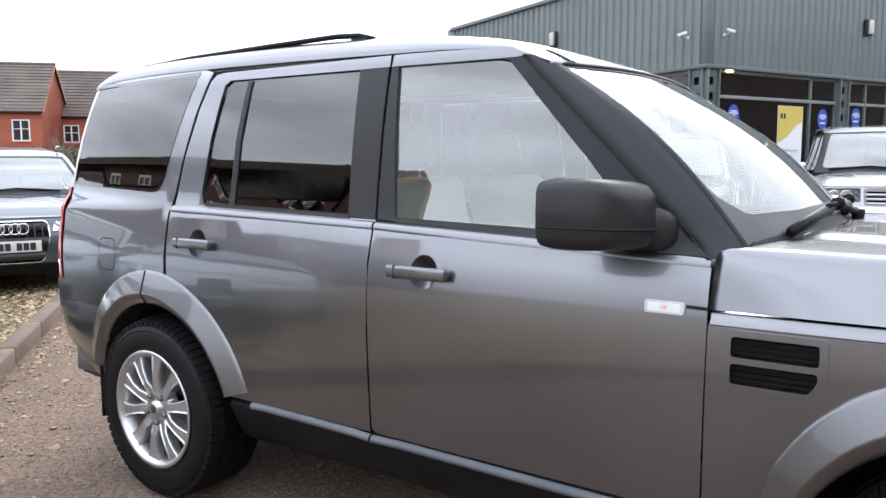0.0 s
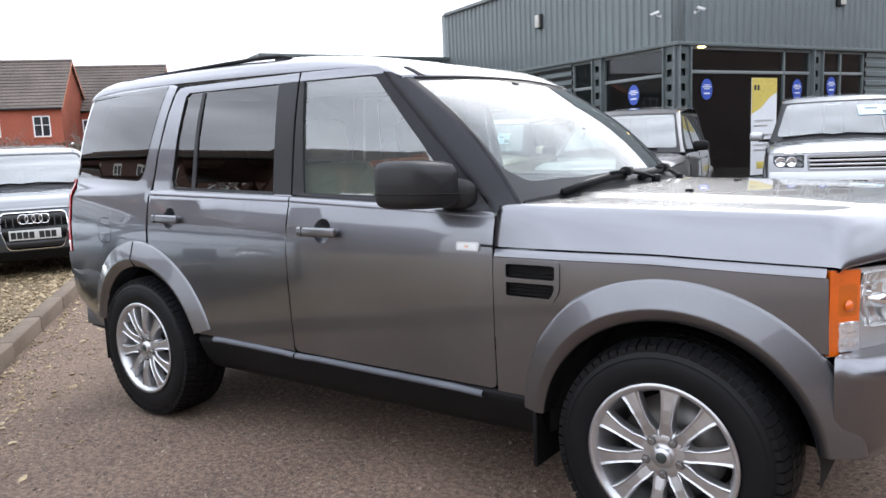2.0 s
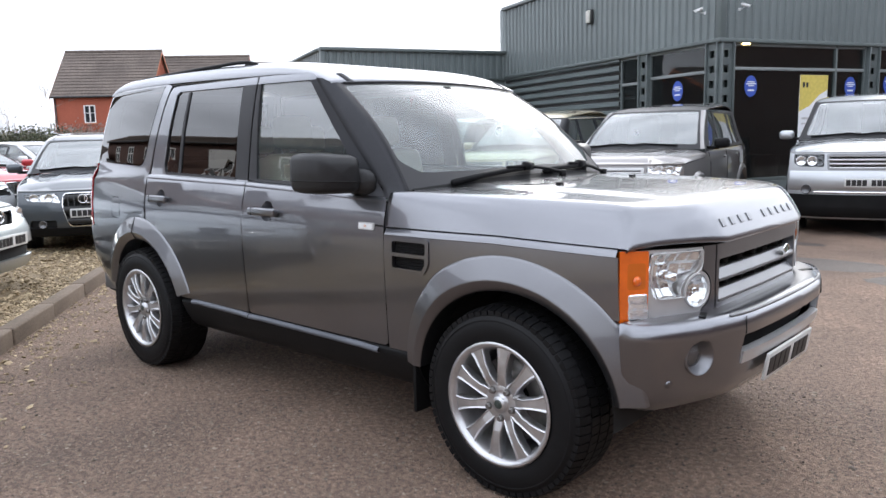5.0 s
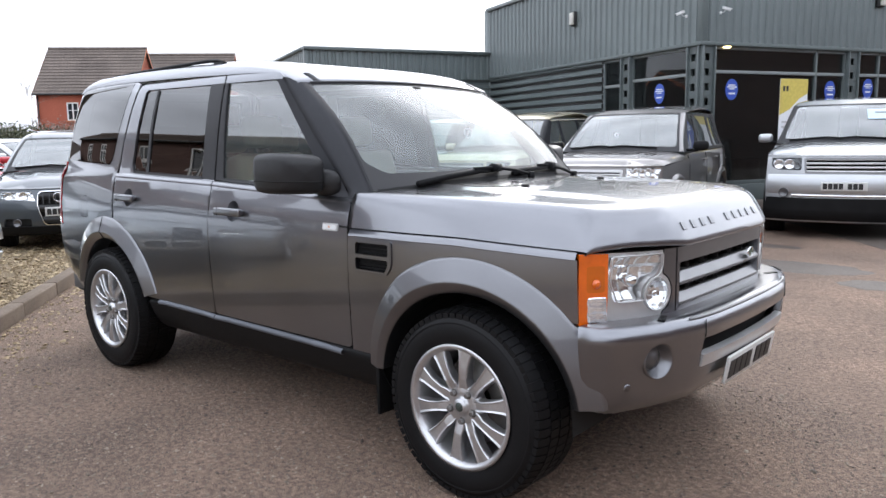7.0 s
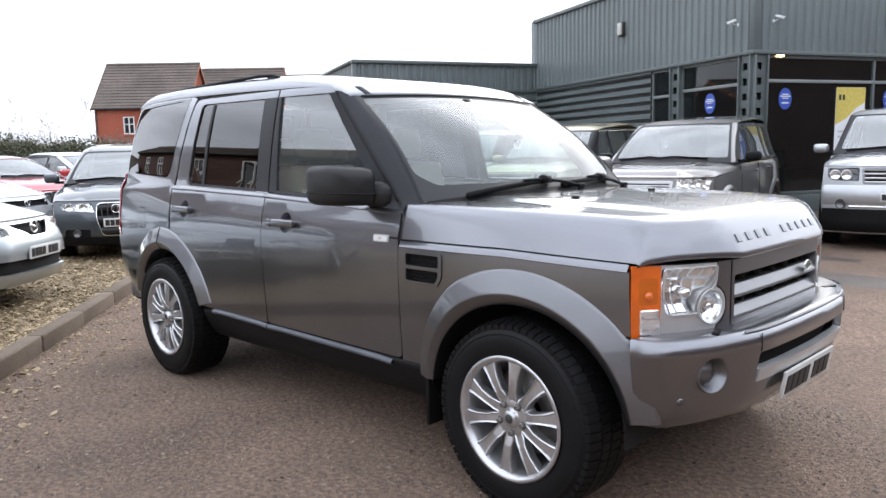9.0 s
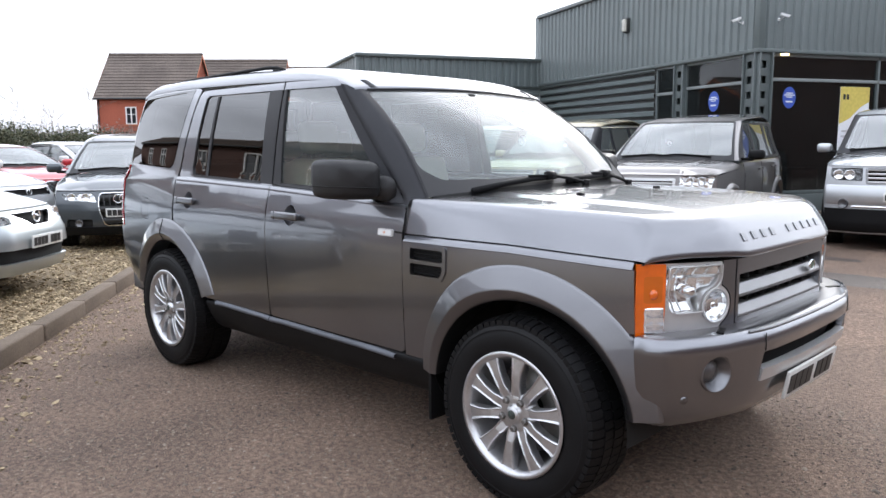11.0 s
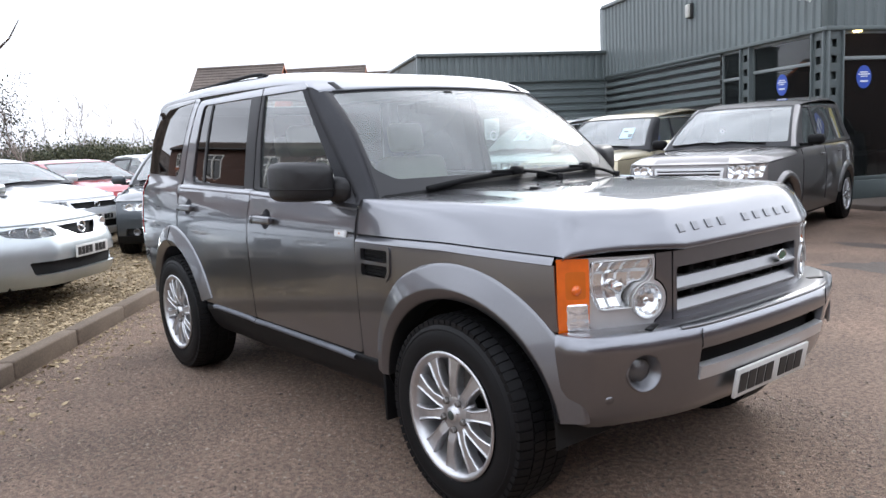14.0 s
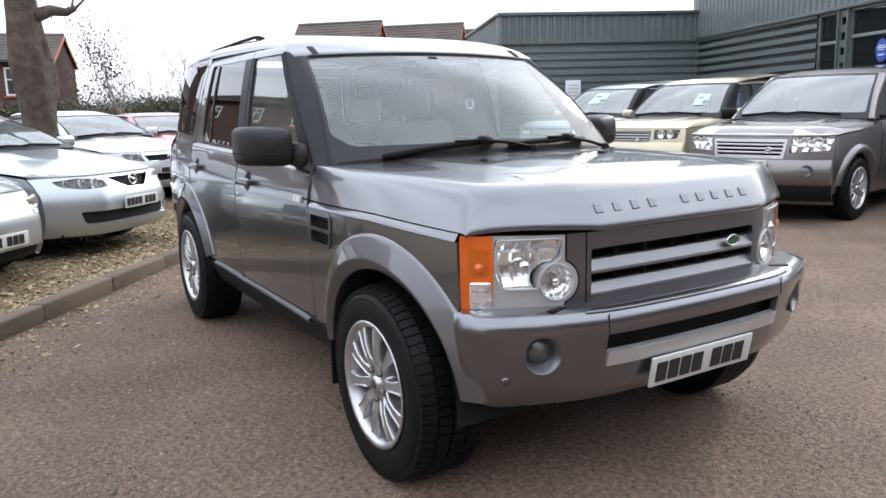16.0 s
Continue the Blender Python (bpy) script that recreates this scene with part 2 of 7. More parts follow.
PANE_DARK = surface("dark_room_pane", (0.03, 0.035, 0.04), 0.08, stain=(2, 0.3), coat=0.8)
GUTTER = surface("dark_gutter", (0.02, 0.02, 0.02), 0.5, stain=(3, 0.2))
BARK = surface("bark", (0.085, 0.064, 0.05), 0.95, grain=(9, 0.3), stain=(2.2, 0.35), bump=(9, 0.05))
TWIG = surface("bare_twigs", (0.20, 0.165, 0.145), 0.95, grain=(8, 0.25), stain=(0.5, 0.2))
LEAF = surface("hedge_leaves", (0.03, 0.044, 0.018), 0.7, island=0.5, grain=(6, 0.2), tint=((0.07, 0.07, 0.035), "island"))
LEAF_DARK = surface("small_dark_leaves", (0.03, 0.034, 0.024), 0.7, island=0.4, grain=(6, 0.2))
CAM_WHITE = surface("white_camera_shell", (0.75, 0.76, 0.76), 0.35, stain=(20, 0.06))
LAMP_BEIGE = surface("bulkhead_lamp_lens", (0.5, 0.49, 0.44), 0.4, stain=(15, 0.12))
WARM_LAMP = surface("warm_bulb", (1.0, 0.8, 0.4), 0.4, stain=(10, 0.02))
WARM_LAMP.node_tree.nodes["Principled BSDF"].inputs["Emission Color"].default_value = (1.0, 0.72, 0.3, 1)
WARM_LAMP.node_tree.nodes["Principled BSDF"].inputs["Emission Strength"].default_value = 2.5
FRAME_RAIL = surface("pale_window_rail", (0.2, 0.22, 0.22), 0.45, stain=(2.5, 0.12))
# near-black base: the dimness indoors is put into the colour
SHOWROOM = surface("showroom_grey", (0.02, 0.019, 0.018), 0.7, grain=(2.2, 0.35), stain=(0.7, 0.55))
FENCE = surface("dark_steel_barrier", (0.06, 0.068, 0.075), 0.5, 0.2, stain=(2, 0.2))
# inner wall kept paler than the darkened floor and ceiling, for depth
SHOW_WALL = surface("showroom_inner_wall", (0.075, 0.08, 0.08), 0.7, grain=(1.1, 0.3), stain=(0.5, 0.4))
WOOD_DARK = surface("dark_furniture", (0.03, 0.028, 0.026), 0.6, stain=(3, 0.2))

# ---- building blocks ----


def mesh_of(name, bm, smooth=True):
    shaped = bm.verts.layers.float_vector.get("true_normal") is not None
    me = bpy.data.meshes.new(name)
    bm.to_mesh(me)
    bm.free()
    me.polygons.foreach_set("use_smooth", [smooth] * len(me.polygons))
    if shaped and smooth:
        # shade by the surface that the panel was laid on; its turned-in rim stays flat
        vn, surf = np.zeros(3 * len(me.vertices), np.float32), np.zeros(len(me.polygons), np.int32)
        me.attributes["true_normal"].data.foreach_get("vector", vn)
        me.attributes["on_surface"].data.foreach_get("value", surf)
        lv, ln = np.zeros(len(me.loops), np.int32), np.zeros(len(me.polygons), np.int32)
        me.loops.foreach_get("vertex_index", lv)
        me.polygons.foreach_get("loop_total", ln)
        pn = np.zeros(3 * len(me.polygons), np.float32)
        me.polygons.foreach_get("normal", pn)
        pick = np.repeat(surf, ln)[:, None] > 0
        me.normals_split_custom_set(np.where(pick, vn.reshape(-1, 3)[lv], np.repeat(pn.reshape(-1, 3), ln, 0)).tolist())
    return me


def part(name, bm, material, parent, label="", smooth=True, at=None, shadow=True):
    me = mesh_of(name, bm, smooth)
    me.materials.append(material)
    ob = new(name, me)
    ob.parent = parent
    if at is not None:
        ob.matrix_local = at
    if label:
        ob["label"] = label
    ob.visible_shadow = shadow
    return ob


def again(ob, parent, at, name=None):
    """The same piece once more, on the same mesh."""
    o = new(name or ob.name.split(".")[0], ob.data)
    o.parent = parent
    o.matrix_local = at
    o.visible_shadow = ob.visible_shadow
    return o


def thing(name, label, category, at=None, group="", kind=""):
    ob = new(name)
    if at is not None:
        ob.matrix_world = at
    return tagged(ob, label, category, group, kind)


def solid(name, bm, material, label="", category="", group="", kind="", smooth=True, at=None):
    me = mesh_of(name, bm, smooth)
    me.materials.append(material)
    ob = new(name, me)
    if at is not None:
        ob.matrix_world = at
    return tagged(ob, label, category, group, kind)


def block(x0, y0, z0, x1, y1, z1, bevel=0.0, seg=2, bm=None):
    own = bm is None
    bm = bm or bmesh.new()
    made = bmesh.ops.create_cube(bm, size=1, matrix=Matrix.LocRotScale(((x0 + x1) / 2, (y0 + y1) / 2, (z0 + z1) / 2), None, (abs(x1 - x0), abs(y1 - y0), abs(z1 - z0))))
    if bevel and own:
        bmesh.ops.bevel(bm, geom=bm.edges[:], offset=bevel, segments=seg, affect="EDGES", profile=0.5)
    return bm


def lathe(profile, n=32, closed=False, bm=None):
    """Turns (radius, along) pairs about the y axis."""
    bm = bm or bmesh.new()
    rings = [[bm.verts.new((r * math.cos(2 * math.pi * k / n), y, r * math.sin(2 * math.pi * k / n))) for k in range(n)] for r, y in profile]
    for a, b in zip(rings, rings[1:]):
        for k in range(n):
            bm.faces.new((a[k], a[(k + 1) % n], b[(k + 1) % n], b[k]))
    return bm


def disc(r, n=20, y=0.0, bm=None):
    bm = bm or bmesh.new()
    bm.faces.new([bm.verts.new((r * math.cos(2 * math.pi * k / n), y, r * math.sin(2 * math.pi * k / n))) for k in range(n)])
    return bm


def tube(points, radius, n=8, bm=None, taper=None):
    """A round bar along points."""
    bm = bm or bmesh.new()
    pts = [Vector(p) for p in points]
    rings = []
    for k, p in enumerate(pts):
        way = (pts[min(k + 1, len(pts) - 1)] - pts[max(k - 1, 0)]).normalized()
        side = way.cross(Vector((0, 0, 1)) if abs(way.z) < 0.95 else Vector((1, 0, 0))).normalized()
        up = side.cross(way)
        r = radius if taper is None else taper[k]
        rings.append([bm.verts.new(p + r * (math.cos(2 * math.pi * j / n) * side + math.sin(2 * math.pi * j / n) * up)) for j in range(n)])
    for a, b in zip(rings, rings[1:]):
        for j in range(n):
            bm.faces.new((a[j], a[(j + 1) % n], b[(j + 1) % n], b[j]))
    bm.faces.new(rings[0][::-1])
    bm.faces.new(rings[-1])
    return bm


def strip(rows, bm=None):
    """A skin through rows of points, all rows alike in length."""
    bm = bm or bmesh.new()
    vs = [[bm.verts.new(p) for p in row] for row in rows]
    for a, b in zip(vs, vs[1:]):
        for k in range(len(a) - 1):
            bm.faces.new((a[k], a[k + 1], b[k + 1], b[k]))
    return bm


def inside(p, loop):
    hit, (x, y) = False, p
    for (x0, y0), (x1, y1) in zip(loop, loop[1:] + loop[:1]):
        if (y0 > y) != (y1 > y) and x < (x1 - x0) * (y - y0) / (y1 - y0) + x0:
            hit = not hit
    return hit


def dense(loop, step):
    out = []
    for (x0, y0), (x1, y1) in zip(loop, loop[1:] + loop[:1]):
        n = max(1, int(math.hypot(x1 - x0, y1 - y0) / step + 0.5))
        out += [(x0 + (x1 - x0) * k / n, y0 + (y1 - y0) * k / n) for k in range(n)]
    return out


def area(loop):
    return sum(a[0] * b[1] - b[0] * a[1] for a, b in zip(loop, loop[1:] + loop[:1])) / 2


def inset(loop, d):
    """The loop moved to its left by d (inwards for a counter-clockwise one)."""
    out, n = [], len(loop)
    for k in range(n):
        a, b, c = (Vector(loop[j % n]) for j in (k - 1, k, k + 1))
        e0, e1 = (b - a).normalized(), (c - b).normalized()
        m = Vector((-e0.y - e1.y, e0.x + e1.x))
        m = m / max(m.length, 1e-6)
        f = max(0.5, m.dot(Vector((-e0.y, e0.x))))
        out.append(tuple(b + m * d / f))
    return out


def sheet(outline, fmap, holes=(), step=0.06, thick=0.012, edge=0.005, drop=0.0025, flip=False):
    """A curved panel with rounded, turned-in edges: an outline (and holes) in (u, v), laid on the surface fmap(u, v)."""
    from mathutils.geometry import delaunay_2d_cdt
    loops = []
    for k, lp in enumerate([list(outline), *map(list, holes)]):
        lp = dense(lp, step)
        if (area(lp) < 0) == (k == 0):
            lp = lp[::-1]
        loops.append(lp)
    verts, edges, rim = [], [], set()
    for lp in loops:
        n0 = len(verts)
        verts += lp
        edges += [(n0 + k, n0 + (k + 1) % len(lp)) for k in range(len(lp))]
    nrim = len(verts)
    ring = [p for lp in loops for p in inset(lp, edge)]
    ok = lambda p: inside(p, loops[0]) and not any(inside(p, h) for h in loops[1:])  # noqa: E731
    verts += [p for p in ring if ok(p)]
    us, vs = [p[0] for p in loops[0]], [p[1] for p in loops[0]]
    nu, nv = max(1, int((max(us) - min(us)) / step)), max(1, int((max(vs) - min(vs)) / step))
    B = np.array(verts[:nrim])
    for i in range(nu + 1):
        for j in range(nv + 1):
            p = (min(us) + (i + 0.5) * (max(us) - min(us)) / (nu + 1), min(vs) + (j + 0.5) * (max(vs) - min(vs)) / (nv + 1))
            if ok(p) and np.min(np.abs(B - p).max(1)) > edge + step * 0.25:
                verts.append(p)
    co, _, faces, orig, _, _ = delaunay_2d_cdt([Vector(v) for v in verts], edges, [], 0, 1e-5)
    def place(u, v):
        p = Vector(fmap(u, v))
        e = 1e-3
        n = (Vector(fmap(u + e, v)) - p).cross(Vector(fmap(u, v + e)) - p).normalized()
        return p, (-n if flip else n)
    bm = bmesh.new()
    layer, on = bm.verts.layers.float_vector.new("true_normal"), bm.faces.layers.int.new("on_surface")
    made, norms = [], []
    for c, o in zip(co, orig):
        p, n = place(c.x, c.y)
        norms.append(n)
        made.append(bm.verts.new(p - n * drop if any(k < nrim for k in o) else p))
        made[-1][layer] = n
    for f in faces:
        c = sum((co[k] for k in f), Vector((0, 0))) / len(f)
        if ok((c.x, c.y)):
            try:
                bm.faces.new([made[k] for k in (f[::-1] if flip else f)])[on] = 1
            except ValueError:
                pass
    where = {v: k for k, v in enumerate(made)}
    if thick:
        lower = {}
        for e in [e for e in bm.edges if len(e.link_faces) == 1]:
            a, b = e.link_loops[0].vert, e.link_loops[0].link_loop_next.vert
            for v in (a, b):
                if v not in lower:
                    lower[v] = bm.verts.new(v.co - norms[where[v]] * thick)
            bm.faces.new((b, a, lower[a], lower[b]))
            e.smooth = False
    for v in [v for v in bm.verts if not v.link_faces]:
        bm.verts.remove(v)
    return bm


def arc(cx, cz, r, a0, a1, n=16):
    return [(cx + r * math.cos(radians(a0 + (a1 - a0) * k / n)), cz + r * math.sin(radians(a0 + (a1 - a0) * k / n))) for k in range(n + 1)]


def rounded(x0, z0, x1, z1, r, n=4):
    out = []
    for cx, cz, a in ((x1 - r, z0 + r, -90), (x1 - r, z1 - r, 0), (x0 + r, z1 - r, 90), (x0 + r, z0 + r, 180)):
        out += arc(cx, cz, r, a, a + 90, n)
    return out


def fillet(pts, r, n=4):
    """Rounds every corner of an outline; r: one radius or one for each corner."""
    out, m = [], len(pts)
    for k in range(m):
        rk = r[k] if isinstance(r, (list, tuple)) else r
        a, b, c = (Vector(pts[j % m]) for j in (k - 1, k, k + 1))
        if rk <= 0:
            out.append(tuple(b))
            continue
        d0, d1 = (a - b), (c - b)
        t = min(rk, d0.length * 0.45, d1.length * 0.45)
        p0, p1 = b + d0.normalized() * t, b + d1.normalized() * t
        for j in range(n + 1):
            s = j / n
            out.append(tuple((1 - s) ** 2 * p0 + 2 * s * (1 - s) * b + s * s * p1))
    return out


def smooth_interp(x, xs, ys, w=0.02):
    """A smooth curve through the points (cubic, with the slopes of the neighbours)."""
    n = len(xs)
    if x <= xs[0]:
        return ys[0] + (x - xs[0]) * (ys[1] - ys[0]) / (xs[1] - xs[0])
    if x >= xs[-1]:
        return ys[-1] + (x - xs[-1]) * (ys[-1] - ys[-2]) / (xs[-1] - xs[-2])
    k = 0
    while xs[k + 1] < x:
        k += 1
    h = xs[k + 1] - xs[k]
    sec = (ys[k + 1] - ys[k]) / h
    m0 = sec if k == 0 else 0.5 * (sec + (ys[k] - ys[k - 1]) / (xs[k] - xs[k - 1]))
    m1 = sec if k == n - 2 else 0.5 * (sec + (ys[k + 2] - ys[k + 1]) / (xs[k + 2] - xs[k + 1]))
    t = (x - xs[k]) / h
    return ys[k] * (1 + 2 * t) * (1 - t) ** 2 + h * m0 * t * (1 - t) ** 2 + ys[k + 1] * t * t * (3 - 2 * t) + h * m1 * t * t * (t - 1)


def plate_bars(parent, w, h, at, label, rows=((-0.215, 0.05), (-0.155, 0.05), (-0.095, 0.05), (-0.035, 0.05), (0.065, 0.05), (0.125, 0.05), (0.185, 0.05))):
    """A number plate in local x (width), z (height), facing -y, with plain bars in place of its characters."""
    p = part("number_plate", block(-w / 2, -0.006, -h / 2, w / 2, 0.006, h / 2, 0.003), PLATE_WHITE, parent, label, at=at)
    bar = None
    for x, bw_ in rows:
        x0 = x * w / 0.52
        b = block(x0 - bw_ * w / 0.52 / 2, -0.0095, -h * 0.33, x0 + bw_ * w / 0.52 / 2, -0.0062, h * 0.33)
        part("bar", b, INK, p, smooth=False)
    return p

# ---- ground, kerb, gravel bed ----
KERB_A, KERB_B = Vector((-1.65, -2.1, 0)), Vector((-4.85, 0.4, 0))
KERB_DIR = (KERB_B - KERB_A).normalized()
KERB_IN = Vector((-0.62, -0.79, 0)).normalized()
KERB_IN = (KERB_IN - KERB_DIR * KERB_IN.dot(KERB_DIR)).normalized()


def ground_height(x, y):
    rise = min(1.0, max(0.0, (y - 1.8) / 3.0))
    return 0.055 * rise * rise * (3 - 2 * rise) + 0.008 * noise.noise((x * 0.5, y * 0.5, 3.1)) + 0.004 * noise.noise((x * 1.7, y * 1.7, 8.2))


def build_ground():
    rows = []
    xs = sorted({-1500, -400, -120, *[-60 + 4 * k for k in range(10)], *np.arange(-20, 12.01, 0.4).round(3).tolist(), 20, 40, 120, 400, 1500})
    ys = sorted({-1500, -400, -120, -40, -20, *np.arange(-10, 16.01, 0.4).round(3).tolist(), 20, 30, 45, 70, 120, 400, 1500})
    for x in xs:
        rows.append([(x, y, ground_height(x, y)) for y in ys])
    return solid("ground", strip(rows), TARMAC, "worn brown-grey tarmac car park with loose chippings", "ground", kind="structure")


build_ground()


def build_bed():
    """The gravel bed behind the kerb, a low crowned sheet."""
    rows = []
    for i in range(0, 61):
        s = -8 + i * 0.5
        row = []
        for j in range(0, 46):
            d = 0.12 + j * 0.45 if j else 0.10
            p = KERB_A + KERB_DIR * s + KERB_IN * d
            h = 0.085 + 0.02 * noise.noise((p.x * 0.6, p.y * 0.6, 1.0)) + (0.02 if j > 1 else 0)
            row.append((p.x, p.y, h if j < 45 else -0.02))
        rows.append(row)
    return solid("gravel_bed", strip(rows), GRAVEL, "yellow-brown gravel parking bed raised behind the kerb", "ground", kind="structure")


build_bed()
kerb = thing("kerb", "weathered concrete kerb edging the gravel bed", "kerb", kind="structure")
kerb_bm = block(-0.455, -0.065, -0.05, 0.455, 0.065, 0.125, 0.018, 3)
kerb_turn = math.degrees(math.atan2(KERB_DIR.y, KERB_DIR.x))
kerb_stone = None
for k in range(-6, 22):
    p = KERB_A + KERB_DIR * (k * 0.915) + KERB_IN * (0.065 + 0.004 * math.sin(k * 2.3))
    at = pose(p.x, p.y, 0.004 * math.sin(k * 1.7), 0, 0.3 * math.sin(k), kerb_turn + 0.3 * math.sin(k * 3.1))
    if kerb_stone is None:
        kerb_stone = part("kerb_stone", kerb_bm, KERB, kerb, at=at)
    else:
        again(kerb_stone, kerb, at)


def scatter(name, count, where, size, material, label, lift=0.0, seed=1, flat=0.6):
    """Loose stones, one object: each a squashed, turned octahedron-like lump."""
    rng = np.random.default_rng(seed)
    base = np.array([(1, 0, 0), (-0.9, 0.1, 0), (0, 1, 0.1), (0.1, -1, 0), (0, 0, 0.8), (0.05, 0, -0.8), (0.6, 0.6, 0.35), (-0.6, -0.5, 0.3)])
    tris = np.array([(0, 6, 4), (6, 2, 4), (2, 1, 4), (1, 7, 4), (7, 3, 4), (3, 0, 4), (0, 2, 6), (2, 0, 5), (1, 2, 5), (3, 1, 5), (0, 3, 5), (1, 3, 7)])
    pts = where(rng, count)
    n = len(pts)
    ang = rng.uniform(0, 2 * np.pi, n)
    sc = size * rng.lognormal(0, 0.4, (n, 1)) * rng.uniform(0.6, 1.2, (n, 3))
    sc[:, 2] *= flat
    v = base[None] * sc[:, None]
    tip = rng.uniform(-0.5, 0.5, n)
    c, s = np.cos(tip)[:, None], np.sin(tip)[:, None]
    v = np.stack([v[..., 0], c * v[..., 1] - s * v[..., 2], s * v[..., 1] + c * v[..., 2]], -1)
    c, s = np.cos(ang)[:, None], np.sin(ang)[:, None]
    v = np.stack([c * v[..., 0] - s * v[..., 1], s * v[..., 0] + c * v[..., 1], v[..., 2]], -1)
    v += pts[:, None]
    v[..., 2] += lift
    f = (tris[None] + 8 * np.arange(n)[:, None, None]).reshape(-1, 3)
    me = bpy.data.meshes.new(name)
    me.from_pydata(v.reshape(-1, 3).tolist(), [], f.tolist())
    me.materials.append(material)
    return tagged(new(name, me), label, "gravel", kind="stuff")


def bed_points(rng, n):
    s = rng.uniform(-4, 13, n)
    d = 0.14 + 11.5 * rng.uniform(0, 1, n) ** 1.7
    x = KERB_A.x + KERB_DIR.x * s + KERB_IN.x * d
    y = KERB_A.y + KERB_DIR.y * s + KERB_IN.y * d
    return np.stack([x, y, np.full(n, 0.108)], 1)


def park_points(rng, n):
    x = np.concatenate([rng.uniform(-6, 6.5, n // 4), rng.uniform(-3.5, 4.5, n - n // 4)])
    y = np.concatenate([rng.uniform(-4.5, 9, n // 4), rng.uniform(-2.9, 1.2, n - n // 4)])
    keep = ((x - KERB_A.x) * KERB_IN.x + (y - KERB_A.y) * KERB_IN.y < -0.005)
    x, y = x[keep], y[keep]
    return np.stack([x, y, [ground_height(a, b) + 0.001 for a, b in zip(x.tolist(), y.tolist())]], 1)


def kerb_points(rng, n):
    s = rng.uniform(-3, 9, n)
    d = -0.01 - np.abs(rng.normal(0, 0.28, n))
    return np.stack([KERB_A.x + KERB_DIR.x * s + KERB_IN.x * d, KERB_A.y + KERB_DIR.y * s + KERB_IN.y * d, np.full(n, 0.003)], 1)


scatter("gravel_stones", 56000, bed_points, 0.0145, PEBBLE, "loose yellow and brown gravel stones", seed=4)
scatter("chippings", 60000, park_points, 0.0048, CHIP, "small loose stone chippings on the tarmac", seed=5)
scatter("kerbside_stones", 1800, kerb_points, 0.012, PEBBLE, "stray gravel stones spilled below the kerb", seed=6)

# ---- showroom building ----
SHOW = Matrix(((0.425, -0.905, 0, -2.52), (0.905, 0.425, 0, 10.81), (0, 0, 1, 0), (0, 0, 0, 1)))
showroom = thing("car_showroom", "grey-green metal-clad car showroom with tall glazed corner", "building", SHOW)


def ribbed(length, z0, z1, vertical, pitch=0.2, depth=0.034):
    """Trapezoid-ribbed cladding in the plane y = 0, facing -y, from x = 0 to length."""
    prof, p = [], 0.0
    span = length if vertical else z1 - z0
    while p < span - 1e-6:
        for f, d in ((0.0, 0.0), (0.42, 0.0), (0.55, depth), (0.86, depth), (0.99, 0.0)):
            if p + f * pitch <= span:
                prof.append((p + f * pitch, d))
        p += pitch
    prof.append((span, 0.0))
    bm = bmesh.new()
    for (a, da), (b, db) in zip(prof, prof[1:]):
        if vertical:
            q = [(a, da, z0), (b, db, z0), (b, db, z1), (a, da, z1)]
        else:
            q = [(0, da, z0 + a), (length, da, z0 + a), (length, db, z0 + b), (0, db, z0 + b)]
        bm.faces.new([bm.verts.new(v) for v in q])
    bmesh.ops.remove_doubles(bm, verts=bm.verts, dist=1e-4)
    return bm


LEFT = Matrix.Rotation(radians(-90), 4, "Z")  # a wall along +y that faces -x: its own x runs along -y
LEN_F, LEN_L, TOP, LOWTOP, BAND = 14.0, 8.45, 4.93, 3.74, 3.05


def left_at(y):
    return Matrix.Translation((0, y, 0)) @ LEFT


part("fascia_cladding", ribbed(LEN_F, BAND + 0.04, TOP - 0.06, True), CLAD, showroom, "vertical ribbed grey-green cladding", smooth=False)
part("fascia_cladding", ribbed(LEN_L, BAND + 0.04, TOP - 0.06, True), CLAD, showroom, smooth=False, at=left_at(LEN_L))
part("corner_flashing", block(-0.03, -0.03, BAND, 0.10, 0.10, TOP, 0.008), CLAD_TRIM, showroom)
part("parapet_cap", block(-0.06, -0.06, TOP - 0.06, LEN_F, 0.3, TOP + 0.03, 0.01), CLAD_TRIM, showroom)
part("parapet_cap", block(-0.06, 0.3, TOP - 0.06, 0.3, LEN_L + 0.05, TOP + 0.03, 0.01), CLAD_TRIM, showroom)
part("fascia_base", block(-0.05, -0.05, BAND - 0.03, LEN_F, 0.22, BAND + 0.04, 0.008), CLAD_TRIM, showroom)
part("fascia_base", block(-0.05, 0.22, BAND - 0.03, 0.22, LEN_L, BAND + 0.04, 0.008), CLAD_TRIM, showroom)
part("roof", block(0.3, 0.3, TOP - 0.35, LEN_F, LEN_L, TOP - 0.2), CLAD_TRIM, showroom)
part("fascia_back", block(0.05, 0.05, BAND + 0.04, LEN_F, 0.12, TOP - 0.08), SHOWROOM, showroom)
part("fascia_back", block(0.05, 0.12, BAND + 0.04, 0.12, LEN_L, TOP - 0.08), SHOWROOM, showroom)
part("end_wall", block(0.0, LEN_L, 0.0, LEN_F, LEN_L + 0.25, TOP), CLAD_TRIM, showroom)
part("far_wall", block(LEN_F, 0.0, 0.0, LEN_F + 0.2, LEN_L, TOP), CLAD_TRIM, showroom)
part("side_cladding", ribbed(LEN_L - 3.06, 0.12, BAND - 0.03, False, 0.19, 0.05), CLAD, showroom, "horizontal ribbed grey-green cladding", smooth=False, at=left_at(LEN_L))
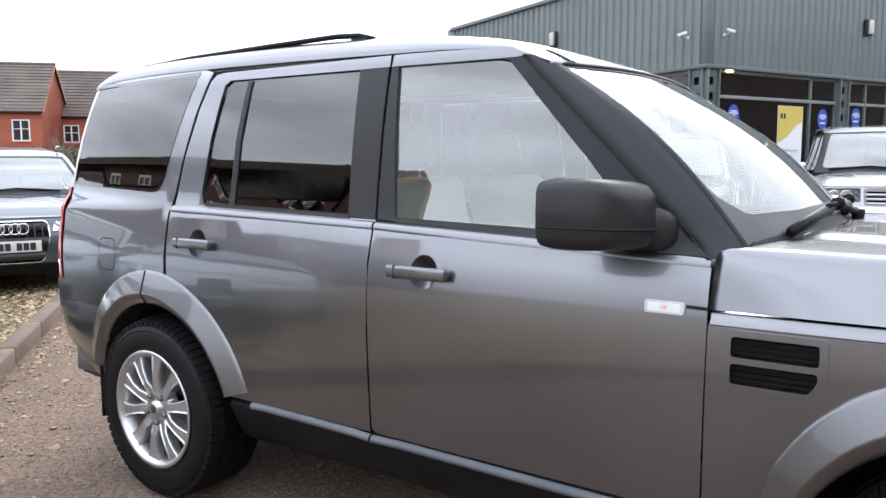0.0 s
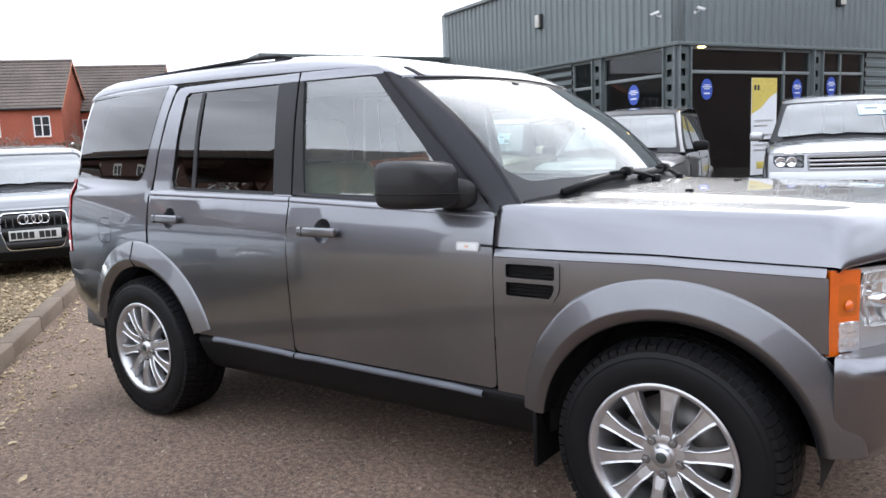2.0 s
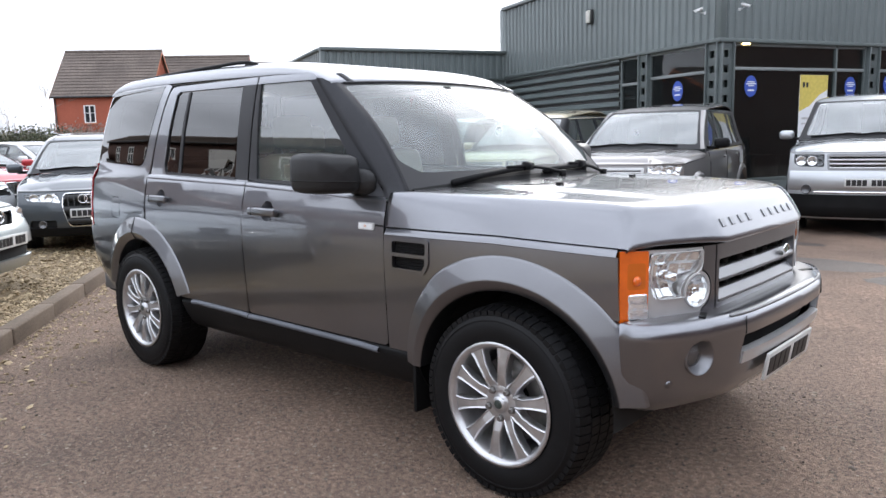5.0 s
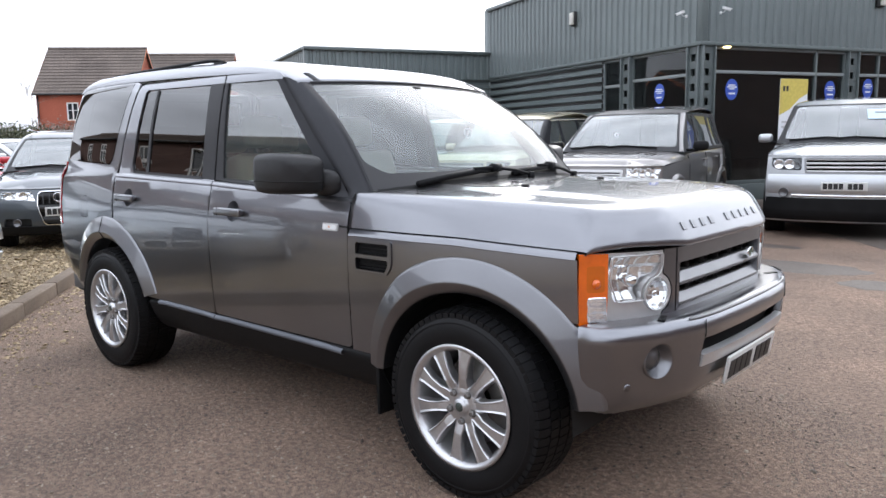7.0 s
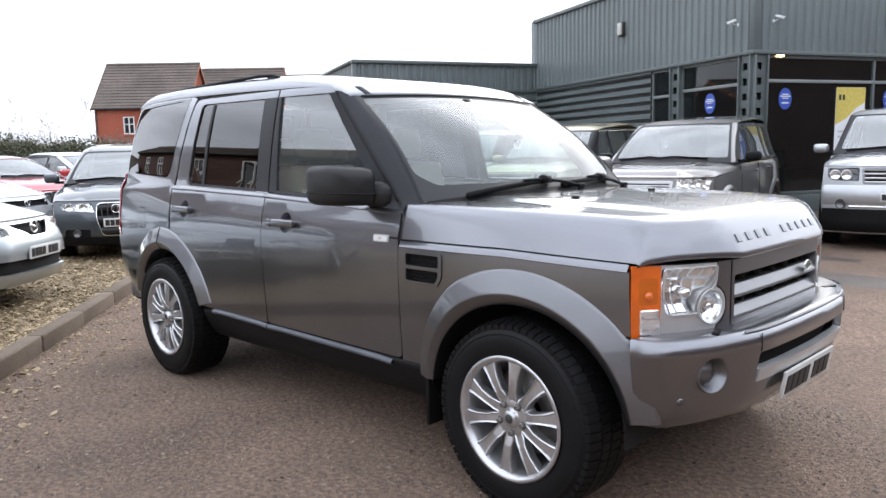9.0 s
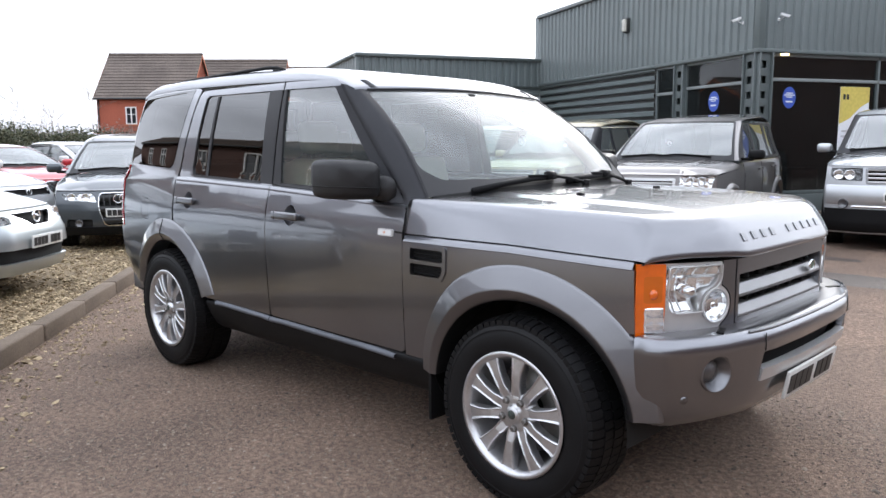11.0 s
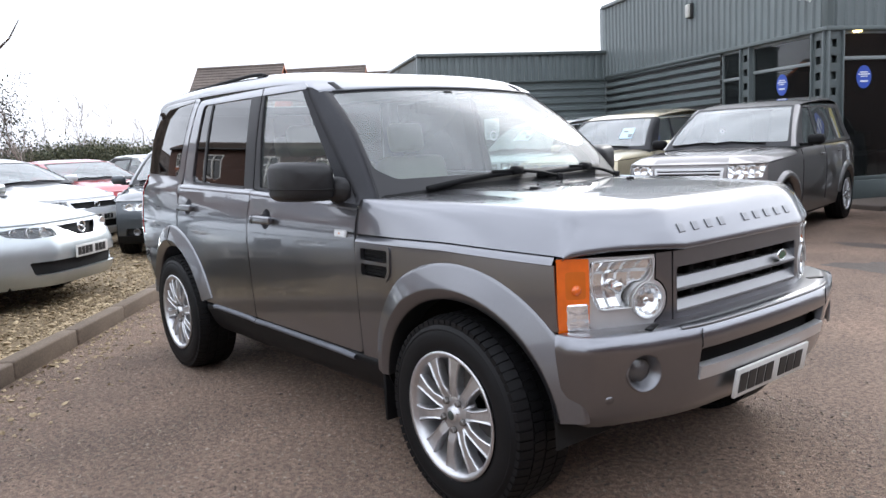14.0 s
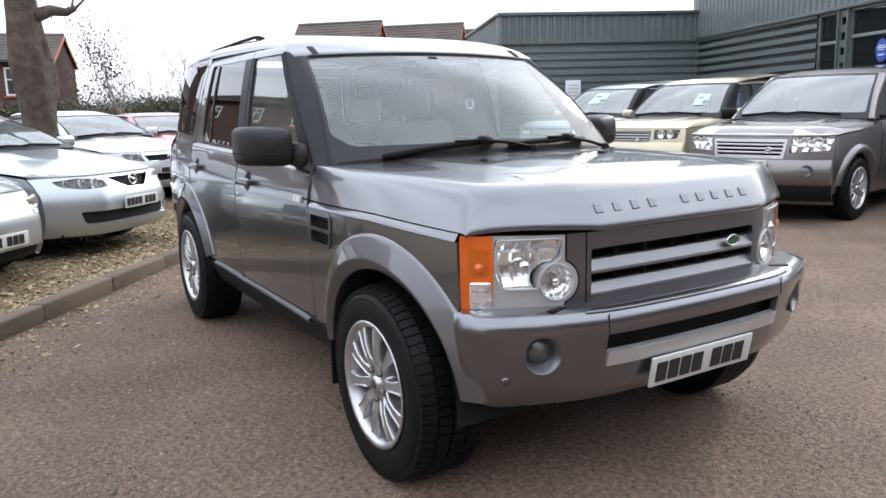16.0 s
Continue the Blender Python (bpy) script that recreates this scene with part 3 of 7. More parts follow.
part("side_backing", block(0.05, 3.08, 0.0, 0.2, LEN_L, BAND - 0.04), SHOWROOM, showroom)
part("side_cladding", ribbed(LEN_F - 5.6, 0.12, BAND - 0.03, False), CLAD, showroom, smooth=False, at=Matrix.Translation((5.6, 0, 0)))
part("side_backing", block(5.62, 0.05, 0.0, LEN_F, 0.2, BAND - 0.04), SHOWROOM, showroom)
# floor and ceiling carry the room's shade in their near-black colour
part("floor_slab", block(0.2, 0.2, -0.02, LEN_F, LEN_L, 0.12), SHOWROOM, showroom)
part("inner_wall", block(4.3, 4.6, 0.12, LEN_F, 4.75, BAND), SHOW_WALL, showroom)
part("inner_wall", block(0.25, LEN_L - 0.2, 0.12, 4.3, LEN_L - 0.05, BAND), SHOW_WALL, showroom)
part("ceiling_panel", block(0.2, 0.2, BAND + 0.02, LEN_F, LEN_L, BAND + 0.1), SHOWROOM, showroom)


def column(parent, at, w=0.26, holes=True):
    """A castellated steel post, its web pierced by square openings, facing -y."""
    z0, z1 = 0.0, BAND - 0.03
    cut = []
    if holes:
        z = 0.32
        while z < z1 - 0.2:
            cut.append(rounded(0.05, z, w - 0.09, z + 0.13, 0.015, 2))
            z += 0.27
    bm = sheet([(0, z0), (w, z0), (w, z1), (0, z1)], lambda u, v: (u, 0.0, v), cut, step=0.5, thick=0.02, edge=0.004, drop=0.002)
    p = part("steel_column", bm, STEEL_COL, parent, "pierced grey-green steel post", at=at, smooth=False)
    part("flange", block(-0.025, -0.05, z0, 0.0, 0.13, z1, 0.003), STEEL_COL, p)
    part("flange", block(w, -0.05, z0, w + 0.025, 0.13, z1, 0.003), STEEL_COL, p)
    part("web", block(0.0, 0.11, z0, w, 0.125, z1), STEEL_COL, p)
    return p


column(showroom, Matrix.Translation((0.03, 0.0, 0)))
column(showroom, left_at(0.32))
column(showroom, left_at(2.33))
column(showroom, Matrix.Translation((3.82, 0.0, 0)))


def glazing(parent, at, x0, x1, transom, sill, mullions=(), name="glazing"):
    """A framed shopfront in the plane y = 0.08."""
    z1 = BAND - 0.03
    f = part("window_frame", block(x0, 0.04, sill - 0.07, x1, 0.12, sill, 0.004), CLAD_TRIM, parent, at=at)
    for bmx in ((x0, z1 - 0.05, x1, z1), (x0, transom - 0.03, x1, transom + 0.03)):
        part("rail", block(bmx[0], 0.038, bmx[1], bmx[2], 0.118, bmx[3], 0.004), FRAME_RAIL, f)
    for mx in (x0, *mullions, x1 - 0.05):
        part("mullion", block(mx, 0.036, sill, mx + 0.05, 0.116, z1, 0.004), STEEL_COL, f)
    edges = [x0, *mullions, x1]
    for a, b in zip(edges, edges[1:]):
        for lo, hi in ((sill, transom), (transom, z1)):
            part("pane", block(a + 0.03, 0.075, lo, b - 0.01, 0.085, hi), GLASS_SHOP, f, smooth=False, shadow=False)
    part("base_panel", block(x0, 0.02, 0.0, x1, 0.11, sill - 0.07, 0.006), CLAD_TRIM, f)
    return f


glazing(showroom, None, 0.32, 3.80, 2.56, 0.52, (2.95,))
glazing(showroom, None, 4.12, 5.58, 2.56, 0.52, (4.75,))
glazing(showroom, left_at(2.07), 0.0, 1.72, 2.52, 0.52)
glazing(showroom, left_at(3.06), 0.0, 0.72, 2.46, 0.52)

# low wing that projects beyond the side wall
part("low_fascia", ribbed(5.25, 3.03, LOWTOP - 0.05, True), CLAD, showroom, "vertical ribbed low fascia", smooth=False, at=Matrix.Translation((-5.25, 8.40, 0)))
part("low_cladding", ribbed(5.25, 0.12, 3.02, False, 0.19, 0.05), CLAD, showroom, "horizontal ribbed low wall", smooth=False, at=Matrix.Translation((-5.25, 8.42, 0)))
part("low_cap", block(-5.3, 8.33, LOWTOP - 0.05, 0.0, 8.6, LOWTOP + 0.03, 0.008), CLAD_TRIM, showroom)
part("low_flashing", block(-5.29, 8.38, 2.99, 0.0, 8.44, 3.03, 0.004), CLAD_TRIM, showroom)
part("low_corner", block(-5.29, 8.38, 0.0, -5.19, 8.48, LOWTOP - 0.05, 0.006), CLAD_TRIM, showroom)
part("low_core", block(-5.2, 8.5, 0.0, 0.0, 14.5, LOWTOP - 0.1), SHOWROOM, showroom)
part("low_side_cladding", ribbed(6.1, 3.03, LOWTOP - 0.05, True), CLAD, showroom, smooth=False, at=Matrix.Translation((-5.25, 14.5, 0)) @ LEFT)
part("low_side_wall", ribbed(6.1, 0.1, 3.0, False), CLAD, showroom, smooth=False, at=Matrix.Translation((-5.24, 14.5, 0)) @ LEFT)
part("low_side_cap", block(-5.3, 8.6, LOWTOP - 0.05, -5.0, 14.5, LOWTOP + 0.03), CLAD_TRIM, showroom)

# pavement along the shopfront
solid("pavement", block(-0.1, -1.35, -0.05, LEN_F, -0.06, 0.14, 0.02), PATH_GREY, "low paved strip before the showroom windows", "pavement", kind="structure", at=SHOW)

APRON = [(-1.9, 10.9), (-1.0, 9.75), (0.06, 8.63), (1.4, 6.88), (2.3, 5.75), (4.0, 3.9), (8.5, 0.5), (12.9, -1.0), (12.9, 22.0), (4.0, 22.0)]
solid("apron", sheet(APRON, lambda u, v: (u, v, ground_height(u, v) + 0.007), step=0.5, thick=0.02, edge=0.04, drop=0.006), PATH_GREY, "smoother pale grey tarmac lane before the showroom", "road", kind="structure")

WET = surface("damp_tarmac", (0.062, 0.044, 0.034), 0.6, grain=(210, 0.5), stain=(2.0, 0.25), bump=(150, 0.006))


def damp_patch(cx, cy, rx_, ry_, seed):
    """A thin wet stain with a ragged outline."""
    loop = []
    for k in range(40):
        a = 2 * math.pi * k / 40
        r = 1 + 0.30 * noise.noise((math.cos(a) * 1.3, math.sin(a) * 1.3, seed)) + 0.14 * noise.noise((math.cos(a) * 4, math.sin(a) * 4, seed + 5))
        loop.append((cx + rx_ * r * math.cos(a), cy + ry_ * r * math.sin(a)))
    return solid("damp_patch", sheet(loop, lambda u, v: (u, v, ground_height(u, v) + 0.0035), step=0.12, thick=0.0, edge=0.02, drop=0.003), WET, "dark damp patch on the tarmac", "damp patch", kind="structure")


damp_patch(0.95, 5.1, 0.75, 0.36, 1.0)
damp_patch(1.9, 4.5, 0.42, 0.25, 4.0)
damp_patch(0.1, 6.5, 0.5, 0.2, 7.0)


def on_front(x, y, z):
    return SHOW @ Matrix.Translation((x, y, z))


def on_left(d, y, z):
    return SHOW @ Matrix.Translation((y, d, z)) @ LEFT


def cctv(at, turn):
    c = thing("security_camera", "white bullet security camera on a wall bracket", "security camera", at, "wall cameras")
    part("bracket", tube([(0, 0.02, -0.05), (0, -0.12, -0.05), (0.0, -0.18, 0.0)], 0.011, 8), CAM_WHITE, c)
    part("foot", block(-0.035, -0.02, -0.09, 0.035, 0.03, -0.01, 0.006), CAM_WHITE, c)
    b = block(-0.15, -0.034, -0.03, 0.10, 0.034, 0.034, 0.015, 3)
    body = part("housing", b, CAM_WHITE, c, at=pose(0, -0.19, 0.035, 0, -14, turn))
    part("sunshield", block(-0.185, -0.038, 0.036, 0.10, 0.038, 0.042, 0.002), CAM_WHITE, body)
    part("lens", disc(0.024, 14), DARK, body, at=pose(-0.151, 0, 0, 0, 0, 90))


cctv(on_left(0.42, 0.0, 3.62) @ Matrix.Scale(0.66, 4), 20)
cctv(on_front(0.42, 0.0, 3.64) @ Matrix.Scale(0.66, 4), 165)


def bulkhead(at):
    b = thing("wall_light", "small beige bulkhead light on the cladding", "wall light", at, "bulkhead lights")
    part("housing", block(-0.09, -0.07, -0.16, 0.09, 0.03, 0.16, 0.025, 3), GUTTER, b)
    part("diffuser", block(-0.072, -0.115, -0.14, 0.072, -0.065, 0.14, 0.022, 3), LAMP_BEIGE, b)


bulkhead(on_left(4.14, 0.0, 4.07))
bulkhead(on_front(4.62, 0.0, 4.08))
lampu = thing("soffit_lamp", "small lit warm lamp under the fascia corner", "lamp", on_front(0.62, 0.02, BAND - 0.03))
part("bulb", block(-0.08, -0.04, -0.03, 0.07, 0.02, 0.0, 0.01), WARM_LAMP, lampu)
part("lamp_base", block(-0.10, -0.05, -0.004, 0.09, 0.03, 0.012), CAM_WHITE, lampu)


def window_disc(at, r=0.175):
    d = thing("window_sticker", "round blue sticker with white writing on the glass", "sticker", at, "blue window stickers")
    b = disc(r, 28)
    bmesh.ops.scale(b, vec=(0.88, 1, 1.12), verts=b.verts)
    part("sticker_disc", b, STICKER_B, d, smooth=False)
    for k, (w, z, h) in enumerate(((0.17, 0.07, 0.02), (0.24, 0.035, 0.02), (0.14, 0.0, 0.018), (0.16, -0.09, 0.03))):
        part("text_bar", block(-w / 2, -0.006, z, w / 2, -0.003, z + h), STICKER_W, d, smooth=False)


window_disc(on_left(1.22, 0.068, 2.22))
window_disc(on_front(0.82, 0.068, 2.24))
window_disc(on_front(3.42, 0.068, 2.24))
window_disc(on_front(4.52, 0.068, 2.30))

banner = thing("banner", "tall yellow and white promotional banner on the shop window", "banner", on_front(2.42, 0.062, 0.56))
part("sheet_white", block(-0.37, -0.004, 0.0, 0.37, 0.004, 1.90), STICKER_W, banner, smooth=False)
wave = [(-0.37, 1.20), (-0.1, 1.31), (0.15, 1.52), (0.37, 1.62), (0.37, 1.898), (-0.37, 1.898)]
part("yellow_head", sheet(wave, lambda u, v: (u, -0.008, v), step=0.2, thick=0, edge=0.01, drop=0), STICKER_Y, banner, "yellow wave at its head", smooth=False)
for x0, x1, z in ((-0.3, 0.25, 1.05), (-0.3, 0.1, 0.95), (-0.3, 0.28, 0.77), (-0.3, 0.22, 0.67), (-0.3, 0.26, 0.57), (-0.3, 0.15, 0.47)):
    part("text_bar", block(x0, -0.009, z, x1, -0.005, z + 0.035), LAMP_GREY, banner, smooth=False)
for x in (-0.3, -0.21):
    part("mark", block(x, -0.012, 1.66, x + 0.055, -0.009, 1.76), INK, banner, smooth=False)
part("yellow_shape", block(-0.2, -0.012, 0.12, 0.2, -0.006, 0.26, 0.003), STICKER_Y, banner)


def desk(at):
    d = thing("desk", "dark office desk inside the showroom", "desk", at, "showroom desks")
    part("desktop", block(-0.75, -0.4, 0.70, 0.75, 0.4, 0.74, 0.01), WOOD_DARK, d)
    for x in (-0.7, 0.66):
        part("side_panel", block(x, -0.36, 0, x + 0.04, 0.36, 0.70), WOOD_DARK, d)
    part("monitor", block(-0.25, 0.1, 0.84, 0.25, 0.14, 1.16, 0.01), GUTTER, d)
    part("monitor_stand", block(-0.04, 0.06, 0.74, 0.04, 0.18, 0.86), GUTTER, d)


desk(on_front(1.4, 1.7, 0.12))
desk(on_front(3.2, 2.6, 0.12))
sgn = thing("wall_sign", "small white notice on the ribbed wall", "sign", SHOW @ Matrix.Translation((-3.33, 8.4, 1.78)))
part("sign_board", block(-0.2, -0.02, -0.28, 0.2, 0.03, 0.28, 0.006), STICKER_W, sgn)
for z in (0.14, 0.05, -0.04, -0.13):
    part("text_bar", block(-0.14, -0.024, z, 0.13, -0.021, z + 0.03), LAMP_GREY, sgn, smooth=False)

# ---- houses beyond ----


def house(name, label, at, w, depth, eaves, ridge, windows, group="brick houses", over=0.25, courses=15, material=None):
    """A brick house: ridge along local x, front wall at y = 0 facing -y. windows: (x, z, width, height)."""
    material = material or BRICK
    h = thing(name, label, "house", at, group)
    front = sheet([(0, 0), (w, 0), (w, eaves), (0, eaves)], lambda u, v: (u, 0.0, v), [[(x, z), (x + ww, z), (x + ww, z + hh), (x, z + hh)] for x, z, ww, hh in windows], step=2.0, thick=0.12, edge=0.02, drop=0)
    part("front_wall", front, material, h, smooth=False)
    for x in (0.0, w):
        bm = bmesh.new()
        pts = [(x, 0, 0), (x, depth, 0), (x, depth, eaves), (x, depth / 2, ridge - 0.08), (x, 0, eaves)]
        f = bm.faces.new([bm.verts.new(p) for p in pts])
        bmesh.ops.solidify(bm, geom=[f], thickness=0.15 if x else -0.15)
        part("gable_wall", bm, material, h, smooth=False)
    part("back_wall", block(0, depth - 0.15, 0, w, depth, eaves), material, h, smooth=False)
    slope = math.atan2(ridge - eaves, depth / 2)
    run = math.hypot(ridge - eaves, depth / 2) + over
    ca, sa = math.cos(slope), math.sin(slope)
    for side in (0, 1):
        def at_(s, up):
            y, z = s * ca - up * sa, eaves + s * sa + up * ca
            return (y, z) if side == 0 else (depth - y, z)
        # one stepped sheet: every course of tiles overlaps the one below it
        steps = []
        for k in range(courses):
            steps += [at_(-over + k * run / courses, 0.095), at_(-over + (k + 1) * run / courses, 0.06)]
        steps = [at_(-over, 0.0), *steps, at_(-over + run, 0.0)]
        part("roof_slope", strip([[(x, y, z) for y, z in steps] for x in (-over * 0.6, w + over * 0.6)]), TILE, h, "brown concrete tiles in courses", smooth=False)
    part("ridge_tiles", tube([(-over * 0.6, depth / 2, ridge + 0.05), (w + over * 0.6, depth / 2, ridge + 0.05)], 0.13, 8), TILE, h)
    for x in (-over * 0.62 - 0.03, w + over * 0.62):
        bm = bmesh.new()
        for side in (0, 1):
            y0, y1 = (-over, depth / 2) if side == 0 else (depth + over, depth / 2)
            z0, z1 = eaves - over * math.tan(slope), ridge
            q = [(y0, z0 - 0.12), (y0, z0 + 0.1), (y1, z1 + 0.1), (y1, z1 - 0.12)]
            f = bm.faces.new([bm.verts.new((x, y, z)) for y, z in q])
        part("verge", bm, BRICK_ORANGE, h, smooth=False)
    part("gutter", tube([(-over * 0.5, -over - 0.05, eaves - 0.12), (w + over * 0.5, -over - 0.05, eaves - 0.12)], 0.07, 8), GUTTER, h)
    part("downpipe", tube([(0.12, -0.08, 0), (0.12, -0.08, eaves - 0.2)], 0.045, 8), GUTTER, h)
    for x, z, ww, hh in windows:
        wd = part("window", block(x, 0.05, z, x + ww, 0.09, z + hh), PANE_DARK, h, smooth=False)
        t = 0.075
        for q in ((x, z, x + ww, z + t), (x, z + hh - t, x + ww, z + hh), (x, z + t, x + t, z + hh - t), (x + ww - t, z + t, x + ww, z + hh - t), (x + ww / 2 - t / 2, z + t, x + ww / 2 + t / 2, z + hh - t)):
            part("frame", block(q[0], 0.0, q[1], q[2], 0.07, q[3]), UPVC, wd, smooth=False)
        part("glazing_bar", block(x + t, 0.01, z + hh * 0.55, x + ww - t, 0.06, z + hh * 0.55 + 0.04), UPVC, wd, smooth=False)
        part("sill", block(x - 0.08, -0.08, z - 0.08, x + ww + 0.08, 0.03, z), BRICK_ORANGE, wd, smooth=False)
    return h


HD = math.degrees(math.atan2(24.8 - 20.1, -48.4 + 52.7))
HN = Vector((math.sin(radians(HD)), -math.cos(radians(HD)), 0))


def house_at(base):
    return pose(base.x, base.y, 0, 0, 0, HD)


HA = Vector((-52.7, 20.1, 0)) + HN * 3.3
house("brick_house", "two-storey red brick house with brown tiled roof", house_at(HA), 6.25, 6.6, 4.75, 7.85, ((1.87, 2.92, 0.75, 1.18), (4.52, 2.86, 1.02, 1.32), (1.7, 0.7, 1.1, 1.3)))
HB = Vector((-53.2, 27.0, 0)) + HN * 3.3
house("brick_house", "red brick house with brown tiled roof set further back", house_at(HB), 6.8, 6.6, 4.75, 7.95, ((1.5, 2.9, 1.0, 1.2), (4.2, 2.9, 1.0, 1.2)))
HC = Vector((-53.5, 33.6, 0)) + HN * 3.3
house("brick_house", "red brick house with brown tiled roof behind the showroom", house_at(HC), 7.5, 6.6, 4.75, 7.85, ((1.5, 2.9, 1.0, 1.2),))
house("brick_house", "brown brick house with white windows behind the old tree", pose(-38.5, -9.5, 0, 0, 0, 76), 11.2, 7, 4.1, 5.4, ((3.2, 2.5, 1.2, 1.25), (6.4, 2.5, 1.4, 1.25), (9.2, 2.5, 1.0, 1.25)), material=BRICK_BROWN)
house("brick_house", "long brown brick house facing the car park", pose(-11.0, -12.8, 0, 0, 0, 165), 22.5, 6.5, 5.2, 6.4, ((1.0, 3.9, 1.1, 0.85), (3.6, 3.9, 1.1, 0.85), (6.4, 3.9, 1.1, 0.85), (9.2, 3.9, 1.1, 0.85), (12.2, 3.9, 1.1, 0.85), (15.4, 3.9, 1.1, 0.85), (18.6, 3.9, 1.1, 0.85), (1.5, 1.0, 1.4, 1.3), (5.5, 1.0, 1.4, 1.3), (10.5, 1.0, 1.4, 1.3)), material=BRICK_BROWN)

# dark steel barrier behind the parked cars
barrier = thing("steel_barrier", "low dark corrugated steel barrier beside the car park", "barrier")
bar_a, bar_b = Vector((-17.5, -7.0, 0)), Vector((-23.0, 16.0, 0))
bdir = (bar_b - bar_a).normalized()
for z in (0.55, 0.78, 1.01):
    part("rail", tube([bar_a + Vector((0, 0, z)), bar_b + Vector((0, 0, z))], 0.085, 8), FENCE, barrier)
post_bm = block(-0.05, -0.05, 0, 0.05, 0.05, 1.12, 0.006)
post = None
for k in range(0, 13):
    p = bar_a + bdir * (k * 1.95) + Vector((-0.12, 0, 0))
    if post is None:
        post = part("post", post_bm, FENCE, barrier, at=Matrix.Translation(p))
    else:
        again(post, barrier, Matrix.Translation(p))

# unseen walls added to close the car park; dark brick tones down car reflections
solid("wall_east", block(13.0, -24.0, 0.0, 13.25, 34.0, 6.2, 0.01), BRICK_BROWN, "plain unseen brown brick wall added to close the car park", "wall", kind="structure")
solid("wall_south", block(-4.0, -24.25, 0.0, 13.25, -24.0, 2.0, 0.01), BRICK_BROWN, "plain unseen brown brick wall added to close the car park", "wall", kind="structure")

# ---- wheels, shared by all the cars ----


def wheel_meshes(R, width, rim, spokes, spoke_w=0.05, tread=66):
    """Meshes of one road wheel about the y axis, outer face towards -y: tyre, tread blocks, rim, spokes, hub."""
    w = width / 2
    tyre = lathe([(rim - 0.012, -w + 0.012), (rim + 0.006, -w - 0.002), (rim + 0.02, -w - 0.006), (rim + (R - rim) * 0.45, -w - 0.013), (R - 0.045, -w - 0.002), (R - 0.022, -w + 0.012),
                  (R - 0.011, -w + 0.032), (R - 0.009, -w * 0.5), (R - 0.009, w * 0.5), (R - 0.012, w - 0.03), (R - 0.03, w - 0.006), (rim + 0.02, w), (rim - 0.012, w - 0.02)], 64)
    rr = R - 0.050
    lathe([(rr - 0.006, -w - 0.004), (rr, -w - 0.008), (rr + 0.006, -w - 0.002)], 64, bm=tyre)
    blocks = bmesh.new()
    for k in range(tread):
        a = 2 * math.pi * k / tread
        for y0, y1, sh in ((-w + 0.003, -w * 0.55, 0.0), (-w * 0.5, -w * 0.08, 0.5), (-w * 0.02, w * 0.45, 0.2), (w * 0.5, w - 0.01, 0.6)):
            b0, b1 = a + sh * 2 * math.pi / tread, a + (sh + (0.80 if y0 < -w * 0.9 else 0.86)) * 2 * math.pi / tread
            r0, r1 = R - 0.02, R
            q = []
            for r_, side in ((r0, 0), (r1, 1)):
                for bb, yy in ((b0, y0), (b1, y0), (b1, y1), (b0, y1)):
                    rr = r_ - (0.014 if yy == y0 and y0 < -w * 0.9 else 0.0)
                    q.append(blocks.verts.new((rr * math.cos(bb), yy, rr * math.sin(bb))))
            for f in ((4, 5, 6, 7), (0, 1, 5, 4), (1, 2, 6, 5), (2, 3, 7, 6), (3, 0, 4, 7)):
                blocks.faces.new([q[i] for i in f])
    rimm = lathe([(rim + 0.004, -w - 0.004), (rim + 0.007, -w - 0.009), (rim - 0.004, -w - 0.011), (rim - 0.014, -w - 0.004), (rim - 0.022, -w + 0.014), (rim - 0.034, -w + 0.05), (rim - 0.045, 0.02), (rim - 0.045, w - 0.02)], 64)
    sp = bmesh.new()
    face = -w + 0.012
    for k in range(spokes):
        rows = []
        # a shallow channel between two raised edges, widening into the hub and the rim
        for r_, wd, y_, dp in ((0.060, spoke_w * 0.66, face + 0.006, 0.05), (0.090, spoke_w * 0.74, face - 0.002, 0.045), (0.115, spoke_w * 0.62, face - 0.008, 0.042), (rim * 0.66, spoke_w * 0.70, face - 0.010, 0.038), (rim - 0.045, spoke_w * 0.90, face - 0.007, 0.034), (rim - 0.022, spoke_w * 1.12, face - 0.005, 0.03), (rim - 0.010, spoke_w * 1.45, face - 0.004, 0.03)):
            rows.append([(r_, y_ + dp, -wd / 2), (r_, y_ + 0.012, -wd / 2), (r_, y_ + 0.003, -wd * 0.47), (r_, y_ - 0.001, -wd * 0.40), (r_, y_ + 0.003, -wd * 0.28), (r_, y_ + 0.003, wd * 0.28), (r_, y_ - 0.001, wd * 0.40), (r_, y_ + 0.003, wd * 0.47), (r_, y_ + 0.012, wd / 2), (r_, y_ + dp, wd / 2)])
        one = strip(rows)
        bmesh.ops.rotate(one, verts=one.verts, cent=(0, 0, 0), matrix=Matrix.Rotation(2 * math.pi * k / spokes - 0.2, 3, "Y"))
        me = bpy.data.meshes.new("spoke_tmp")
        one.to_mesh(me)
        one.free()
        sp.from_mesh(me)
        bpy.data.meshes.remove(me)
    hub = lathe([(0.001, face - 0.012), (0.028, face - 0.011), (0.032, face - 0.006), (0.034, face + 0.006), (0.046, face + 0.004), (0.078, face + 0.006), (0.088, face + 0.012), (0.094, face + 0.05)], 40)
    nut = lathe([(0.001, face - 0.012), (0.0095, face - 0.012), (0.0125, face - 0.008), (0.0125, face + 0.003), (0.0165, face + 0.0035)], 6)
    brake = lathe([(0.06, 0.0), (rim * 0.72, 0.0), (rim * 0.72, 0.02), (0.06, 0.02)], 40)
